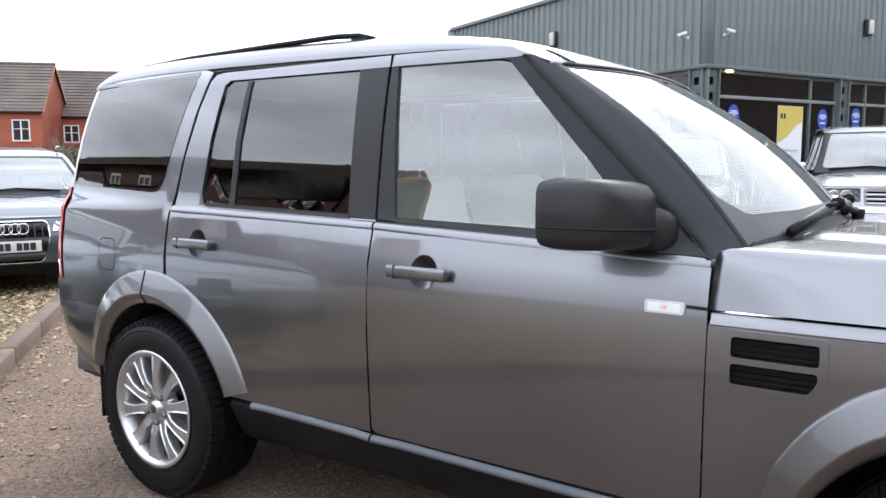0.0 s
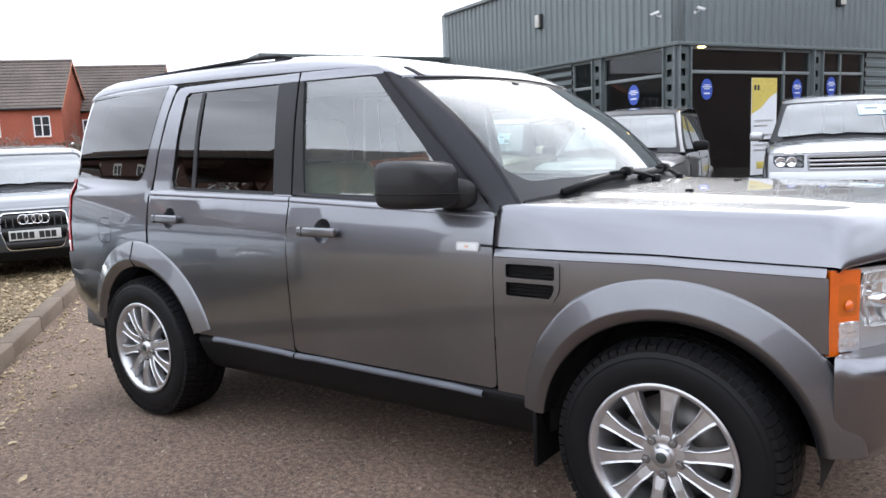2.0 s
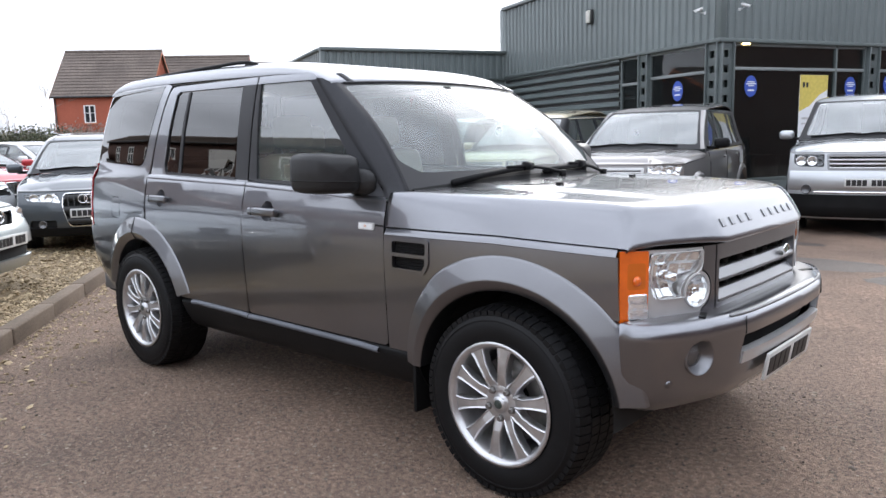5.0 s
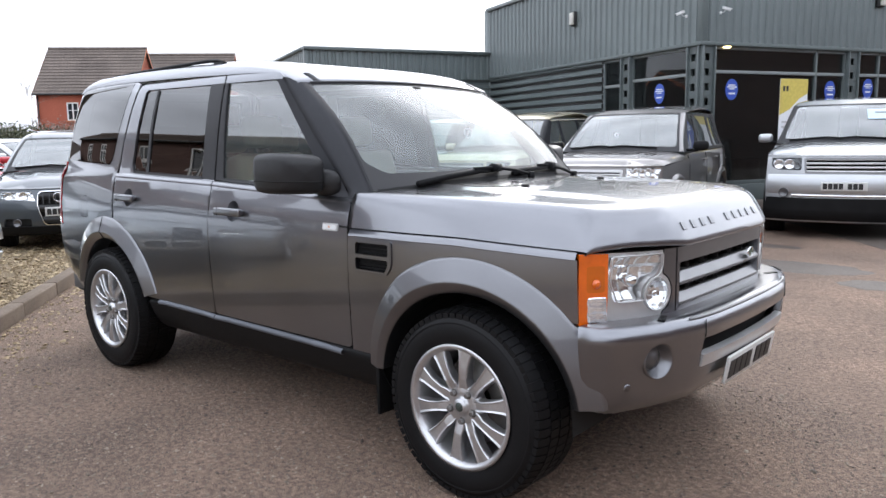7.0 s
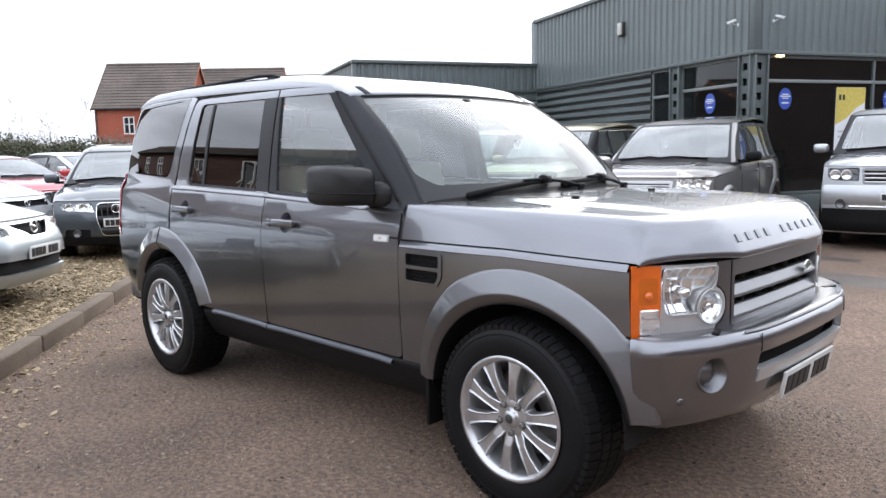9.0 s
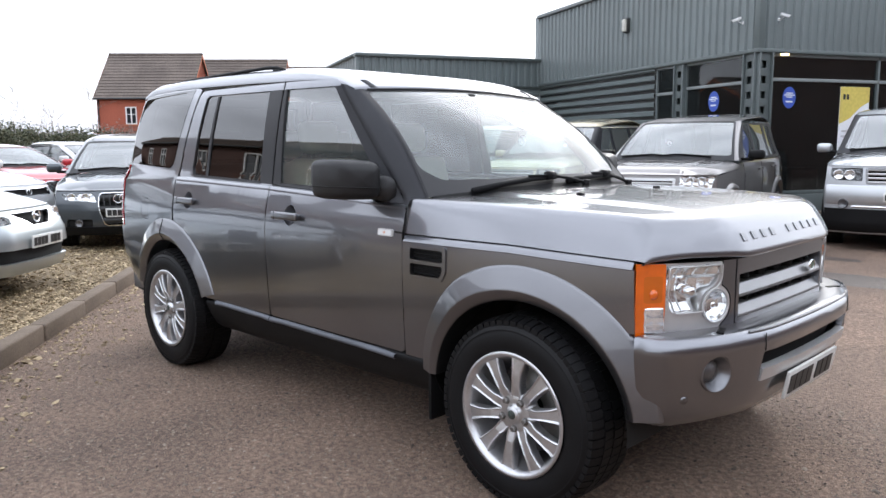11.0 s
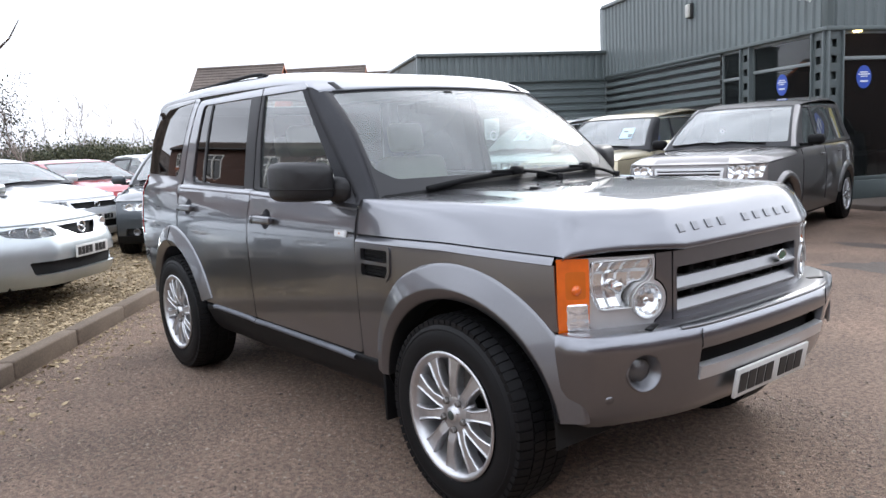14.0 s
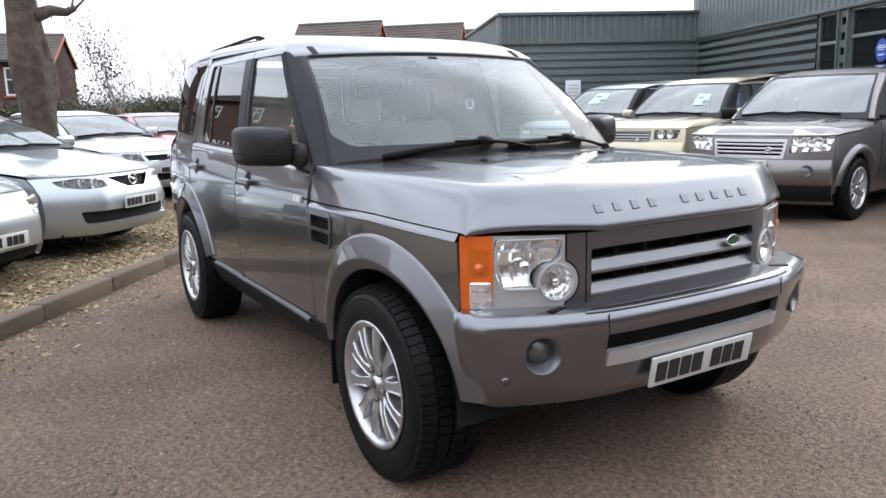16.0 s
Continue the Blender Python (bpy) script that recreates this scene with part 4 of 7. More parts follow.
    back = disc(rim - 0.03, 40, w - 0.03)
    return {"tyre": (mesh_of("tyre", tyre), RUBBER), "tread": (mesh_of("tread", blocks, False), RUBBER), "rim": (mesh_of("rim", rimm), ALLOY), "spokes": (mesh_of("spokes", sp, False), ALLOY),
            "hub": (mesh_of("hub", hub), ALLOY), "wheel_nut": (mesh_of("wheel_nut", nut, False), ALLOY_DULL), "cap_badge": (mesh_of("cap_badge", lathe([(0.001, face - 0.0135), (0.017, face - 0.0132), (0.019, face - 0.011)], 20)), BADGE_DARK), "brake_disc": (mesh_of("brake_disc", brake), ALLOY_DULL), "backing": (mesh_of("backing", back), DARK)}


WHEELS = {}


def add_wheel(parent, kind, at, left=False):
    if kind not in WHEELS:
        R, width, rim, spokes, sw = kind
        WHEELS[kind] = wheel_meshes(R, width, rim, spokes, sw)
        for me, m in WHEELS[kind].values():
            me.materials.append(m)
    turn = Matrix.Rotation(math.pi, 4, "Z") if left else Matrix.Identity(4)
    w = new("wheel", WHEELS[kind]["tyre"][0])
    w.parent, w.matrix_local = parent, at @ turn
    for n, (me, _) in WHEELS[kind].items():
        if n == "wheel_nut":
            for k in range(5):
                a = 2 * math.pi * k / 5 + 0.98
                o = new(n, me)
                o.parent, o.matrix_local = w, Matrix.Translation((0.060 * math.cos(a), 0, 0.060 * math.sin(a)))
        elif n != "tyre":
            o = new(n, me)
            o.parent = w
    return w


# ---- the grey off-road car in the middle ----
car = thing("parked_offroad_car", "dark grey metallic boxy off-road car with silver alloy wheels", "car", Matrix.Translation((0, 0.03, 0)))
FX, RX, WZ = 1.4425, -1.4425, 0.385
PROF_Z = (0.25, 0.40, 0.52, 0.75, 0.95, 1.06, 1.13, 1.165, 1.188, 1.203, 1.216, 1.26, 1.50, 1.715, 1.765, 1.80)
PROF_Y = (0.86, 0.895, 0.906, 0.919, 0.924, 0.916, 0.901, 0.892, 0.886, 0.878, 0.864, 0.855, 0.812, 0.760, 0.742, 0.715)


def hw(x, z):
    # the shoulder climbs gently towards the tail
    z = z + 0.0245 * (x + 0.28) * max(0.0, 1 - abs(z - 1.20) / 0.12)
    y = smooth_interp(z, PROF_Z, PROF_Y, 0.012)
    f = min(max((x - 0.95) / 0.98, 0), 1.15)
    b = min(max((-x - 1.05) / 1.2, 0), 1.15)
    return y - 0.096 * f * f - 0.075 * b * b


def flank(sign, off=0.0):
    """The car's side: sign -1 for its right, +1 for its left."""
    return lambda u, v: (u, sign * (hw(u, v) + off), v)


def sides(name, outline, material, parents=None, holes=(), off=0.0, label="", **kw):
    made = []
    for k, sign in enumerate((-1, 1)):
        bm = sheet(outline, flank(sign, off), holes, flip=sign > 0, **kw)
        made.append(part(name, bm, material, parents[k] if parents else car, label))
    return made


ARCH_IN = 0.468
wing = [(0.809, 0.50), (0.8145, 1.0120), (1.20, 1.0140), (1.40, 1.0140), (1.60, 1.0050), (1.902, 0.9920), (1.908, 0.765)] + arc(FX, WZ, ARCH_IN, 54, 166, 26) + [(0.975, 0.50)]
vent_hole = fillet([(0.862, 0.868), (1.050, 0.868), (1.074, 0.905), (1.074, 0.996), (0.862, 0.996)], 0.012)
sides("front_wing", wing, PAINT_GREY, holes=[vent_hole], step=0.05)
fdoor = fillet([(-0.276, 0.512), (0.804, 0.507), (0.811, 1.00), (0.8095, 1.148), (0.30, 1.170), (-0.2745, 1.1925)], [0.03, 0.03, 0, 0, 0, 0])
front_doors = sides("front_door", fdoor, PAINT_GREY, holes=[arc(-0.055, 1.072, 0.053, 0, 360, 24)[:-1]], step=0.055)
rdoor = [(-0.283, 0.512), (-0.2815, 1.1925), (-1.10, 1.212), (-1.345, 1.216), (-1.345, 1.10), (-1.33, 0.86)] + arc(RX, WZ, ARCH_IN, 76, 16, 14)[1:] + [(-0.985, 0.512)]
rear_doors = sides("rear_door", rdoor, PAINT_GREY, holes=[arc(-1.150, 1.100, 0.053, 0, 360, 24)[:-1]], step=0.055)
quarter = [(-1.357, 0.86), (-1.357, 1.265), (-1.335, 1.40), (-1.285, 1.60), (-1.225, 1.775), (-1.30, 1.795), (-2.0, 1.80), (-2.11, 1.775), (-2.185, 1.55), (-2.235, 1.30), (-2.225, 1.298), (-2.225, 0.868), (-2.30, 0.86), (-2.30, 0.72), (-1.83, 0.72)] + arc(RX, WZ, ARCH_IN, 139, 80, 14)
qglass = fillet([(-1.465, 1.292), (-2.20, 1.315), (-2.14, 1.57), (-2.05, 1.775), (-1.315, 1.775), (-1.395, 1.52)], [0.05, 0.05, 0, 0.02, 0.02, 0])
fuel = rounded(-1.865, 0.945, -1.725, 1.085, 0.035)
sides("rear_quarter", quarter, PAINT_GREY, holes=[qglass, fuel], step=0.055)
sides("quarter_window", fillet([(-1.462, 1.288), (-2.218, 1.312), (-2.168, 1.57), (-2.095, 1.776), (-1.300, 1.784), (-1.390, 1.52)][::-1], [0, 0.02, 0.02, 0, 0.04, 0.05]), GLASS_PRIV, off=0.003, label="dark tinted rear quarter glass", step=0.08, thick=0.004, edge=0.004, drop=0.001)
sides("fuel_flap", inset(rounded(-1.865, 0.945, -1.725, 1.085, 0.035), 0.004), PAINT_GREY, step=0.05)
# door frames and pillars
rframe = [(-1.345, 1.240), (-1.318, 1.42), (-1.268, 1.60), (-1.222, 1.735), (-1.195, 1.762), (-1.15, 1.768), (-0.305, 1.768), (-0.300, 1.728), (-0.430, 1.728), (-1.10, 1.733), (-1.128, 1.715), (-1.165, 1.50), (-1.183, 1.295), (-1.165, 1.252), (-1.13, 1.242), (-0.285, 1.222), (-0.284, 1.2155), (-1.10, 1.235)]
sides("door_frame", rframe, PAINT_GREY, rear_doors, step=0.06)
sides("b_pillar_cover", [(-0.428, 1.726), (-0.302, 1.726), (-0.288, 1.225), (-0.405, 1.228)], PILLAR_BLACK, rear_doors, off=0.001, label="satin black pillar cover", step=0.08)
sides("b_pillar_cover", [(-0.290, 1.726), (-0.262, 1.726), (-0.204, 1.222), (-0.276, 1.224)], PILLAR_BLACK, front_doors, off=0.001, step=0.08)
fframe = [(-0.292, 1.768), (0.10, 1.764), (0.165, 1.755), (0.215, 1.727), (0.190, 1.722), (0.150, 1.722), (-0.292, 1.728)]
sides("door_frame", fframe, PAINT_GREY, front_doors, step=0.06)
sail = [(0.132, 1.720), (0.185, 1.720), (0.218, 1.722), (0.503, 1.455), (0.783, 1.182), (0.793, 1.172), (-0.20, 1.2125), (-0.20, 1.228), (0.600, 1.208), (0.592, 1.258), (0.437, 1.43), (0.185, 1.690), (0.164, 1.712)]
sides("window_surround", sail, PILLAR_GREY, front_doors, off=0.001, label="black window surround and mirror sail", step=0.06)
rg = fillet([(-0.408, 1.232), (-0.432, 1.722), (-1.118, 1.727), (-1.158, 1.50), (-1.178, 1.30), (-1.155, 1.25)], [0, 0, 0.02, 0, 0.02, 0.02])
sides("door_glass", rg, GLASS_PRIV, rear_doors, off=-0.012, label="dark tinted door glass", step=0.1, thick=0.004, edge=0.004, drop=0)
fg = [(-0.212, 1.225), (0.597, 1.206), (0.589, 1.262), (0.178, 1.700), (0.155, 1.716), (-0.268, 1.724)]
sides("door_glass", fg, GLASS_SIDE, front_doors, off=-0.012, label="pale green door glass", step=0.1, thick=0.004, edge=0.004, drop=0)
sides("glass_divider", [(-1.020, 1.238), (-1.018, 1.50), (-1.000, 1.724), (-0.974, 1.724), (-0.990, 1.50), (-0.990, 1.238)], PILLAR_BLACK, rear_doors, off=-0.004, step=0.1)
for d in (rear_doors, front_doors):
    u0, u1 = ((-1.15, -0.40) if d is rear_doors else (-0.21, 0.56))
    zz = (lambda u: 1.2345 - (u + 0.284) * 0.0245)
    sides("belt_seal", [(u0, zz(u0)), (u1, zz(u1)), (u1, zz(u1) - 0.014), (u0, zz(u0) - 0.014)], PILLAR_BLACK, d, off=0.004, step=0.1, edge=0.002, drop=0.001)
# the door tops roll over into a narrow ledge below the glass
for k, sign in enumerate((-1, 1)):
    for door, x0, x1 in ((rear_doors, -1.344, -0.282), (front_doors, -0.274, 0.808)):
        rows = []
        for j in range(13):
            x = x0 + (x1 - x0) * j / 12
            zb = float(np.interp(x, (-1.345, -1.10, -0.2815, 0.30, 0.80), (1.215, 1.211, 1.1920, 1.1695, 1.1475)))
            y = hw(x, zb)
            rows.append([(x, sign * (y + 0.001 - 0.026 * (1 - math.cos(radians(a)))), zb + 0.026 * math.sin(radians(a))) for a in (0, 12, 24, 36, 48, 60, 72)][::-sign])
        part("belt_ledge", strip(rows), PAINT_GREY, door[k], "rolled ledge below the glass")
# near-black sheets paint shade behind the panel gaps; cabin lining at the glass line
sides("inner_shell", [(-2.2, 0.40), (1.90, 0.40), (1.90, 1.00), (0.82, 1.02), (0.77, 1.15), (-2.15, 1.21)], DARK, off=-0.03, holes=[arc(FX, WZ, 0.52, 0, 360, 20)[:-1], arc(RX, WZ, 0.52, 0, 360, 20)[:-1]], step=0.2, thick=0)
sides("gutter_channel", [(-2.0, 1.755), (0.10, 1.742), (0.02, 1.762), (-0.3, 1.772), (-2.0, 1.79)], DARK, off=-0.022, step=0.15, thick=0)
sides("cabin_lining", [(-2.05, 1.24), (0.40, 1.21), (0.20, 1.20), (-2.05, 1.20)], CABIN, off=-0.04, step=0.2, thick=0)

# wheel arch flares
for sign in (-1, 1):
    for cx, a0, a1, rear in ((FX, 8, 172, False), (RX, 16, 166, True)):
        rows = []
        n = 40
        for k in range(n + 1):
            a = radians(a0 + (a1 - a0) * k / n)
            ease = 0.0 if rear else max(0.0, (math.degrees(a) - 122) / 50)
            narrow = 1.0 if rear else min(1.0, 0.93 + 0.07 * (math.degrees(a) - 8) / 26) - 0.42 * ease
            row = []
            for r_, out in ((0.448, -0.11), (0.445, 0.004), (0.4475, 0.010), (0.453, 0.0145), (0.488, 0.0360), (0.4915, 0.0365), (0.497, 0.0345), (0.572, 0.0095), (0.580, 0.006), (0.5845, 0.001), (0.587, -0.012)):
                r_ = 0.448 + (r_ - 0.448) * narrow
                x, z = cx + r_ * math.cos(a), WZ + r_ * math.sin(a)
                z = max(z, 0.40)
                row.append((x, sign * (hw(min(x, 1.93), max(z, 0.3)) + out * (1 - 0.5 * ease if out > 0 else 1.0)), z))
            rows.append(row if sign < 0 else row[::-1])
        part("arch_flare", strip(rows), PAINT_ARCH, car, "satin grey flared wheel arch")
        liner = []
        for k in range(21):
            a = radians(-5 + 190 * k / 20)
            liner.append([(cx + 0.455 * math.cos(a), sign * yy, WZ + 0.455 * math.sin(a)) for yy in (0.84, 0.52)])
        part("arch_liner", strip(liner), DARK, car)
# seam across the rear flares
for sign in (-1, 1):
    a = radians(93)
    pts = [(RX + r_ * math.cos(a), sign * (hw(RX, 0.9) + o), WZ + r_ * math.sin(a)) for r_, o in ((0.450, 0.013), (0.47, 0.0255), (0.491, 0.0365), (0.535, 0.022), (0.582, 0.005))]
    part("flare_seam", tube(pts, 0.0025, 6), DARK, car)

# sills
for sign in (-1, 1):
    rows = []
    for k in range(21):
        x = -0.985 + k * (1.965 / 20)
        rows.append([(x, sign * y, z) for y, z in ((0.74, 0.300), (0.800, 0.315), (0.838, 0.345), (0.872, 0.400), (0.898, 0.462), (0.905, 0.482), (0.898, 0.502), (0.86, 0.508))])
    part("sill", strip(rows), BLACK_TRIM, car, "black plastic sill moulding")
    for x0, x1 in ((-0.862, -0.282), (-0.274, 0.742)):
        rows = [[(x0 + (x1 - x0) * k / 8, sign * y, z - 0.012 * (x0 + (x1 - x0) * k / 8) + (0.0 if 0 < k < 8 else -0.004)) for y, z in ((0.902, 0.478), (0.914, 0.480), (0.917, 0.490), (0.913, 0.500), (0.900, 0.504))] for k in range(9)]
        part("sill_strip", strip(rows), STRIP_GREY, car, "thin dull grey sill strip")

# roof
ROOF_X = (-2.16, -2.07, -1.85, -1.2, -0.4, 0.0, 0.15, 0.25, 0.30, 0.40)
ROOF_T = (1.825, 1.870, 1.885, 1.891, 1.870, 1.822, 1.785, 1.748, 1.724, 1.65)
ROOF_E = (1.745, 1.775, 1.790, 1.788, 1.772, 1.760, 1.745, 1.722, 1.703, 1.65)


def roof_map(u, v):
    e = smooth_interp(u, ROOF_X, ROOF_E, 0.05)
    t = smooth_interp(u, ROOF_X, ROOF_T, 0.05)
    y = hw(u, e) - 0.012 * max(0.0, (u - 0.1) / 0.2)
    s = math.sin(v)
    return (u + 0.05 * (1 - s * s) * max(0.0, (u + 0.2) / 0.5) ** 2, y * s, e + (t - e) * max(0.0, 1 - abs(s) ** 6) ** 0.5)


def roof_front(v):
    """Where the roof panel meets the top of the windscreen."""
    y = roof_map(0.25, v)[1] * 0.985
    bow = 1 - (y / 0.668) ** 2
    return Vector((0.298 + 0.052 * bow, y, 1.707 + 0.018 * bow))


roof_rows = []
turns = [-1.56 + 3.12 * k / 48 for k in range(49)]
for u in [-2.14, -2.12, -2.09, -2.05, -2.0, -1.9, -1.7, -1.5, -1.3, -1.1, -0.9, -0.7, -0.5, -0.35, -0.2, -0.1, 0.0, 0.06, 0.12]:
    roof_rows.append([roof_map(u, v) for v in turns])
for k in range(1, 9):
    t = k / 8
    row = []
    for v in turns:
        p0, p1, p2 = Vector(roof_map(0.12, v)), Vector(roof_map(0.215, v)), roof_front(v)
        row.append((1 - t) ** 2 * p0 + 2 * t * (1 - t) * p1 + t * t * p2)
    roof_rows.append(row)
roof_rows.append([roof_front(v) + Vector((-0.004, 0, -0.014)) for v in turns])
part("roof", strip(roof_rows), PAINT_GREY, car, "pale reflecting grey metal roof")
for sign in (-1, 1):
    rail = [(x, sign * y, roof_map(x, math.asin(min(1, y / 0.745)))[2] + l) for x, y, l in ((-1.98, 0.615, -0.03), (-1.85, 0.62, -0.020), (-1.5, 0.632, -0.010), (-1.0, 0.64, 0.002), (-0.64, 0.636, 0.013), (-0.54, 0.63, 0.010), (-0.47, 0.627, -0.006))]
    part("roof_rail", tube(rail, 0.010, 8), BLACK_TRIM, car, "black roof rail")
    for x in (-1.2, -0.53):
        z = roof_map(x, math.asin(0.63 / 0.745))[2]
        part("rail_foot", block(x - 0.04, sign * 0.63 - 0.015, z - 0.03, x + 0.04, sign * 0.63 + 0.010, z + 0.002, 0.004), BLACK_TRIM, car)


# windscreen: u across (-1..1), v up (0..1)
def screen(u, v, lift=0.0):
    half = 0.800 + (0.668 - 0.800) * v
    bow = 1 - u * u
    x = (0.905 + 0.10 * bow) * (1 - v) + (0.292 + 0.052 * bow) * v + 0.035 * math.sin(math.pi * v)
    z = (1.168 + 0.028 * bow) * (1 - v) + (1.700 + 0.018 * bow) * v + 0.03 * math.sin(math.pi * v)
    return (x + 0.67 * lift, half * u, z + 0.74 * lift)


part("windscreen", sheet([(-1.035, 0.06), (1.035, 0.06), (1.035, 0.985), (-1.035, 0.985)], lambda u, v: screen(u, v), step=0.12, thick=0.004, edge=0.01, drop=0), GLASS_SCREEN, car, "large raked windscreen", shadow=False)
frit_hole = fillet([(-1.011, 0.25), (-0.898, 0.15), (-0.5, 0.125), (0.5, 0.125), (0.898, 0.15), (1.011, 0.25), (1.010, 0.97), (-1.010, 0.97)], 0.04, 4)
part("screen_border", sheet([(-1.04, 0.05), (1.04, 0.05), (1.04, 0.99), (-1.04, 0.99)], lambda u, v: screen(u, v, 0.002), [frit_hole], step=0.12, thick=0, edge=0.006, drop=0), PILLAR_BLACK, car, "black printed windscreen border")
part("scuttle", sheet([(-1.0, -0.02), (1.0, -0.02), (1.0, 0.058), (-1.0, 0.058)], lambda u, v: screen(u, v, 0.004), step=0.1, thick=0.02), BLACK_TRIM, car, "black scuttle panel below the screen")
part("screen_top_seal", tube([screen(-1 + k / 8, 0.992, 0.004) for k in range(17)], 0.007, 6), PILLAR_BLACK, car)
for sign in (-1, 1):
    rows = []
    for k in range(15):
        v = -0.05 + 1.055 * k / 14
        a = Vector(screen(sign * 1.03, v, 0.005))
        t = k / 14
        xb, zb = 0.797 + (0.205 - 0.797) * t, 1.170 + (1.728 - 1.170) * t + 0.004 * math.sin(math.pi * t)
        b = Vector((xb, sign * (hw(xb, zb) + 0.005), zb))
        m1, m2 = a.lerp(b, 0.3) + Vector((0.004, sign * 0.006, 0.003)), a.lerp(b, 0.75) + Vector((0.004, sign * 0.009, 0.003))
        rows.append([a - Vector((0.02, 0, 0.02)), a, m1, m2, b, b - Vector((0, sign * 0.03, 0))] if sign < 0 else [b - Vector((0, sign * 0.03, 0)), b, m2, m1, a, a - Vector((0.02, 0, 0.02))])
    part("pillar_foot", block(0.745, min(sign * 0.74, sign * 0.872), 1.0, 0.812, max(sign * 0.74, sign * 0.872), 1.150, 0.02, 3), PILLAR_GREY, car)
    part("a_pillar", strip(rows), PILLAR_GREY, car, "charcoal plastic windscreen pillar")
    ditch = []
    for line in roof_rows[-6:-1]:
        half_ = line[25:]
        ys_ = [q[1] for q in half_]
        row = []
        for w_ in (-0.020, -0.015, 0.015, 0.020):
            y = 0.628 + w_
            x, z = (float(np.interp(y, ys_, [q[c_] for q in half_])) for c_ in (0, 2))
            row.append((x + 0.002, sign * y, z + (0.003 if abs(w_) < 0.018 else -0.004)))
        ditch.append(row if sign < 0 else row[::-1])
    part("roof_strip", strip(ditch), PILLAR_GREY, car, "charcoal strip at the roof corner")


# bonnet: u along x, v across as an angle
def nose(y):
    return 2.125 - 0.045 * y * y - 0.40 * max(0.0, math.hypot(max(abs(y) - 0.40, 0), 0.12) - 0.12) - 0.8 * max(0.0, abs(y) - 0.58) ** 2


def bonnet_map(u, v):
    sn = math.sin(v)
    yb = hw(u, 1.045) - 0.008
    y = yb * sn
    d = max(0.0, nose(y) + 0.012 - u)
    top = 1.194 + 0.012 * (1 - (y / yb) ** 2) - 0.020 * max(0, u - 0.9) - 0.024 * max(0.0, u - 1.5) ** 1.5 - 1.85 * 0.022 * math.log(1 + math.exp(min(20.0, (0.084 - d) / 0.022)))
    top += 0.010 / (1 + math.exp((abs(y) - 0.50) * 60)) * min(1.0, d / 0.4)
    e = 1.046 - 0.044 * max(0, u - 1.4)
    # a steep leaning side that rolls over a rounded shoulder
    side = e + (yb - abs(y)) * (2.9 - 0.9 * min(1.0, max(0.0, (u - 0.85) / 0.8)) + 3.4 * max(0.0, 1 - (u - 0.812) / 0.30) ** 2)
    w = 0.006 + 0.017 * min(1.0, d / 0.16)
    return (u, y, top - w * math.log(1 + math.exp(min(40.0, (top - side) / w))))


rows = []
for k in range(61):
    v = -1.566 + 3.132 * k / 60
    s = math.sin(v)
    u0, u1 = 0.812 + 0.168 * (1 - s * s), nose(0.815 * s) + 0.006
    row = []
    for t in (0.0, 0.02, 0.08, 0.16, 0.24, 0.32, 0.40, 0.48, 0.56, 0.62, 0.68, 0.73, 0.77, 0.81, 0.84, 0.87, 0.90, 0.925, 0.945, 0.965, 0.98, 0.992, 1.0):
        row.append(bonnet_map(u0 + (u1 - u0) * t, v))
    x, y, z = row[-1]
    row += [(x - 0.001, y, z - 0.005), (x - 0.006, y * 0.998, z - 0.010), (x - 0.03, y * 0.99, z - 0.012)]
    row = [(row[0][0] + 0.004, row[0][1] * 0.997, row[0][2] - 0.022), *row]
    rows.append(row)
part("bonnet", strip(rows), PAINT_GREY, car, "clamshell bonnet in grey metallic paint")
# brand lettering on the bonnet edge: plain raised blocks
for k in range(9):
    y = -0.40 + k * 0.085 + (0.085 if k > 3 else 0)
    u, v = nose(y) - 0.028, math.asin(y / 0.816)
    p = Vector(bonnet_map(u, v))
    along, across = (Vector(bonnet_map(u + 0.004, v)) - p).normalized(), (Vector(bonnet_map(u, v + 0.004)) - p).normalized()
    up = along.cross(across).normalized()
    lay = Matrix((along, up.cross(along), up)).transposed().to_4x4()
    lay.translation = p + up * 0.001
    part("bonnet_letter_block", block(-0.017, -0.016, -0.003, 0.017, 0.016, 0.003, 0.0015), PAINT_ARCH, car, at=lay, smooth=False)
for y in (-0.33, 0.33):
    z = bonnet_map(1.335, math.asin(y / 0.91))[2]
    part("washer_jet", block(1.322, y - 0.016, z - 0.004, 1.348, y + 0.016, z + 0.010, 0.004), BLACK_TRIM, car)


# front face: u = y, v = z
def face(off=0.0):
    return lambda u, v: (nose(u) - 0.018 + off, u, v)


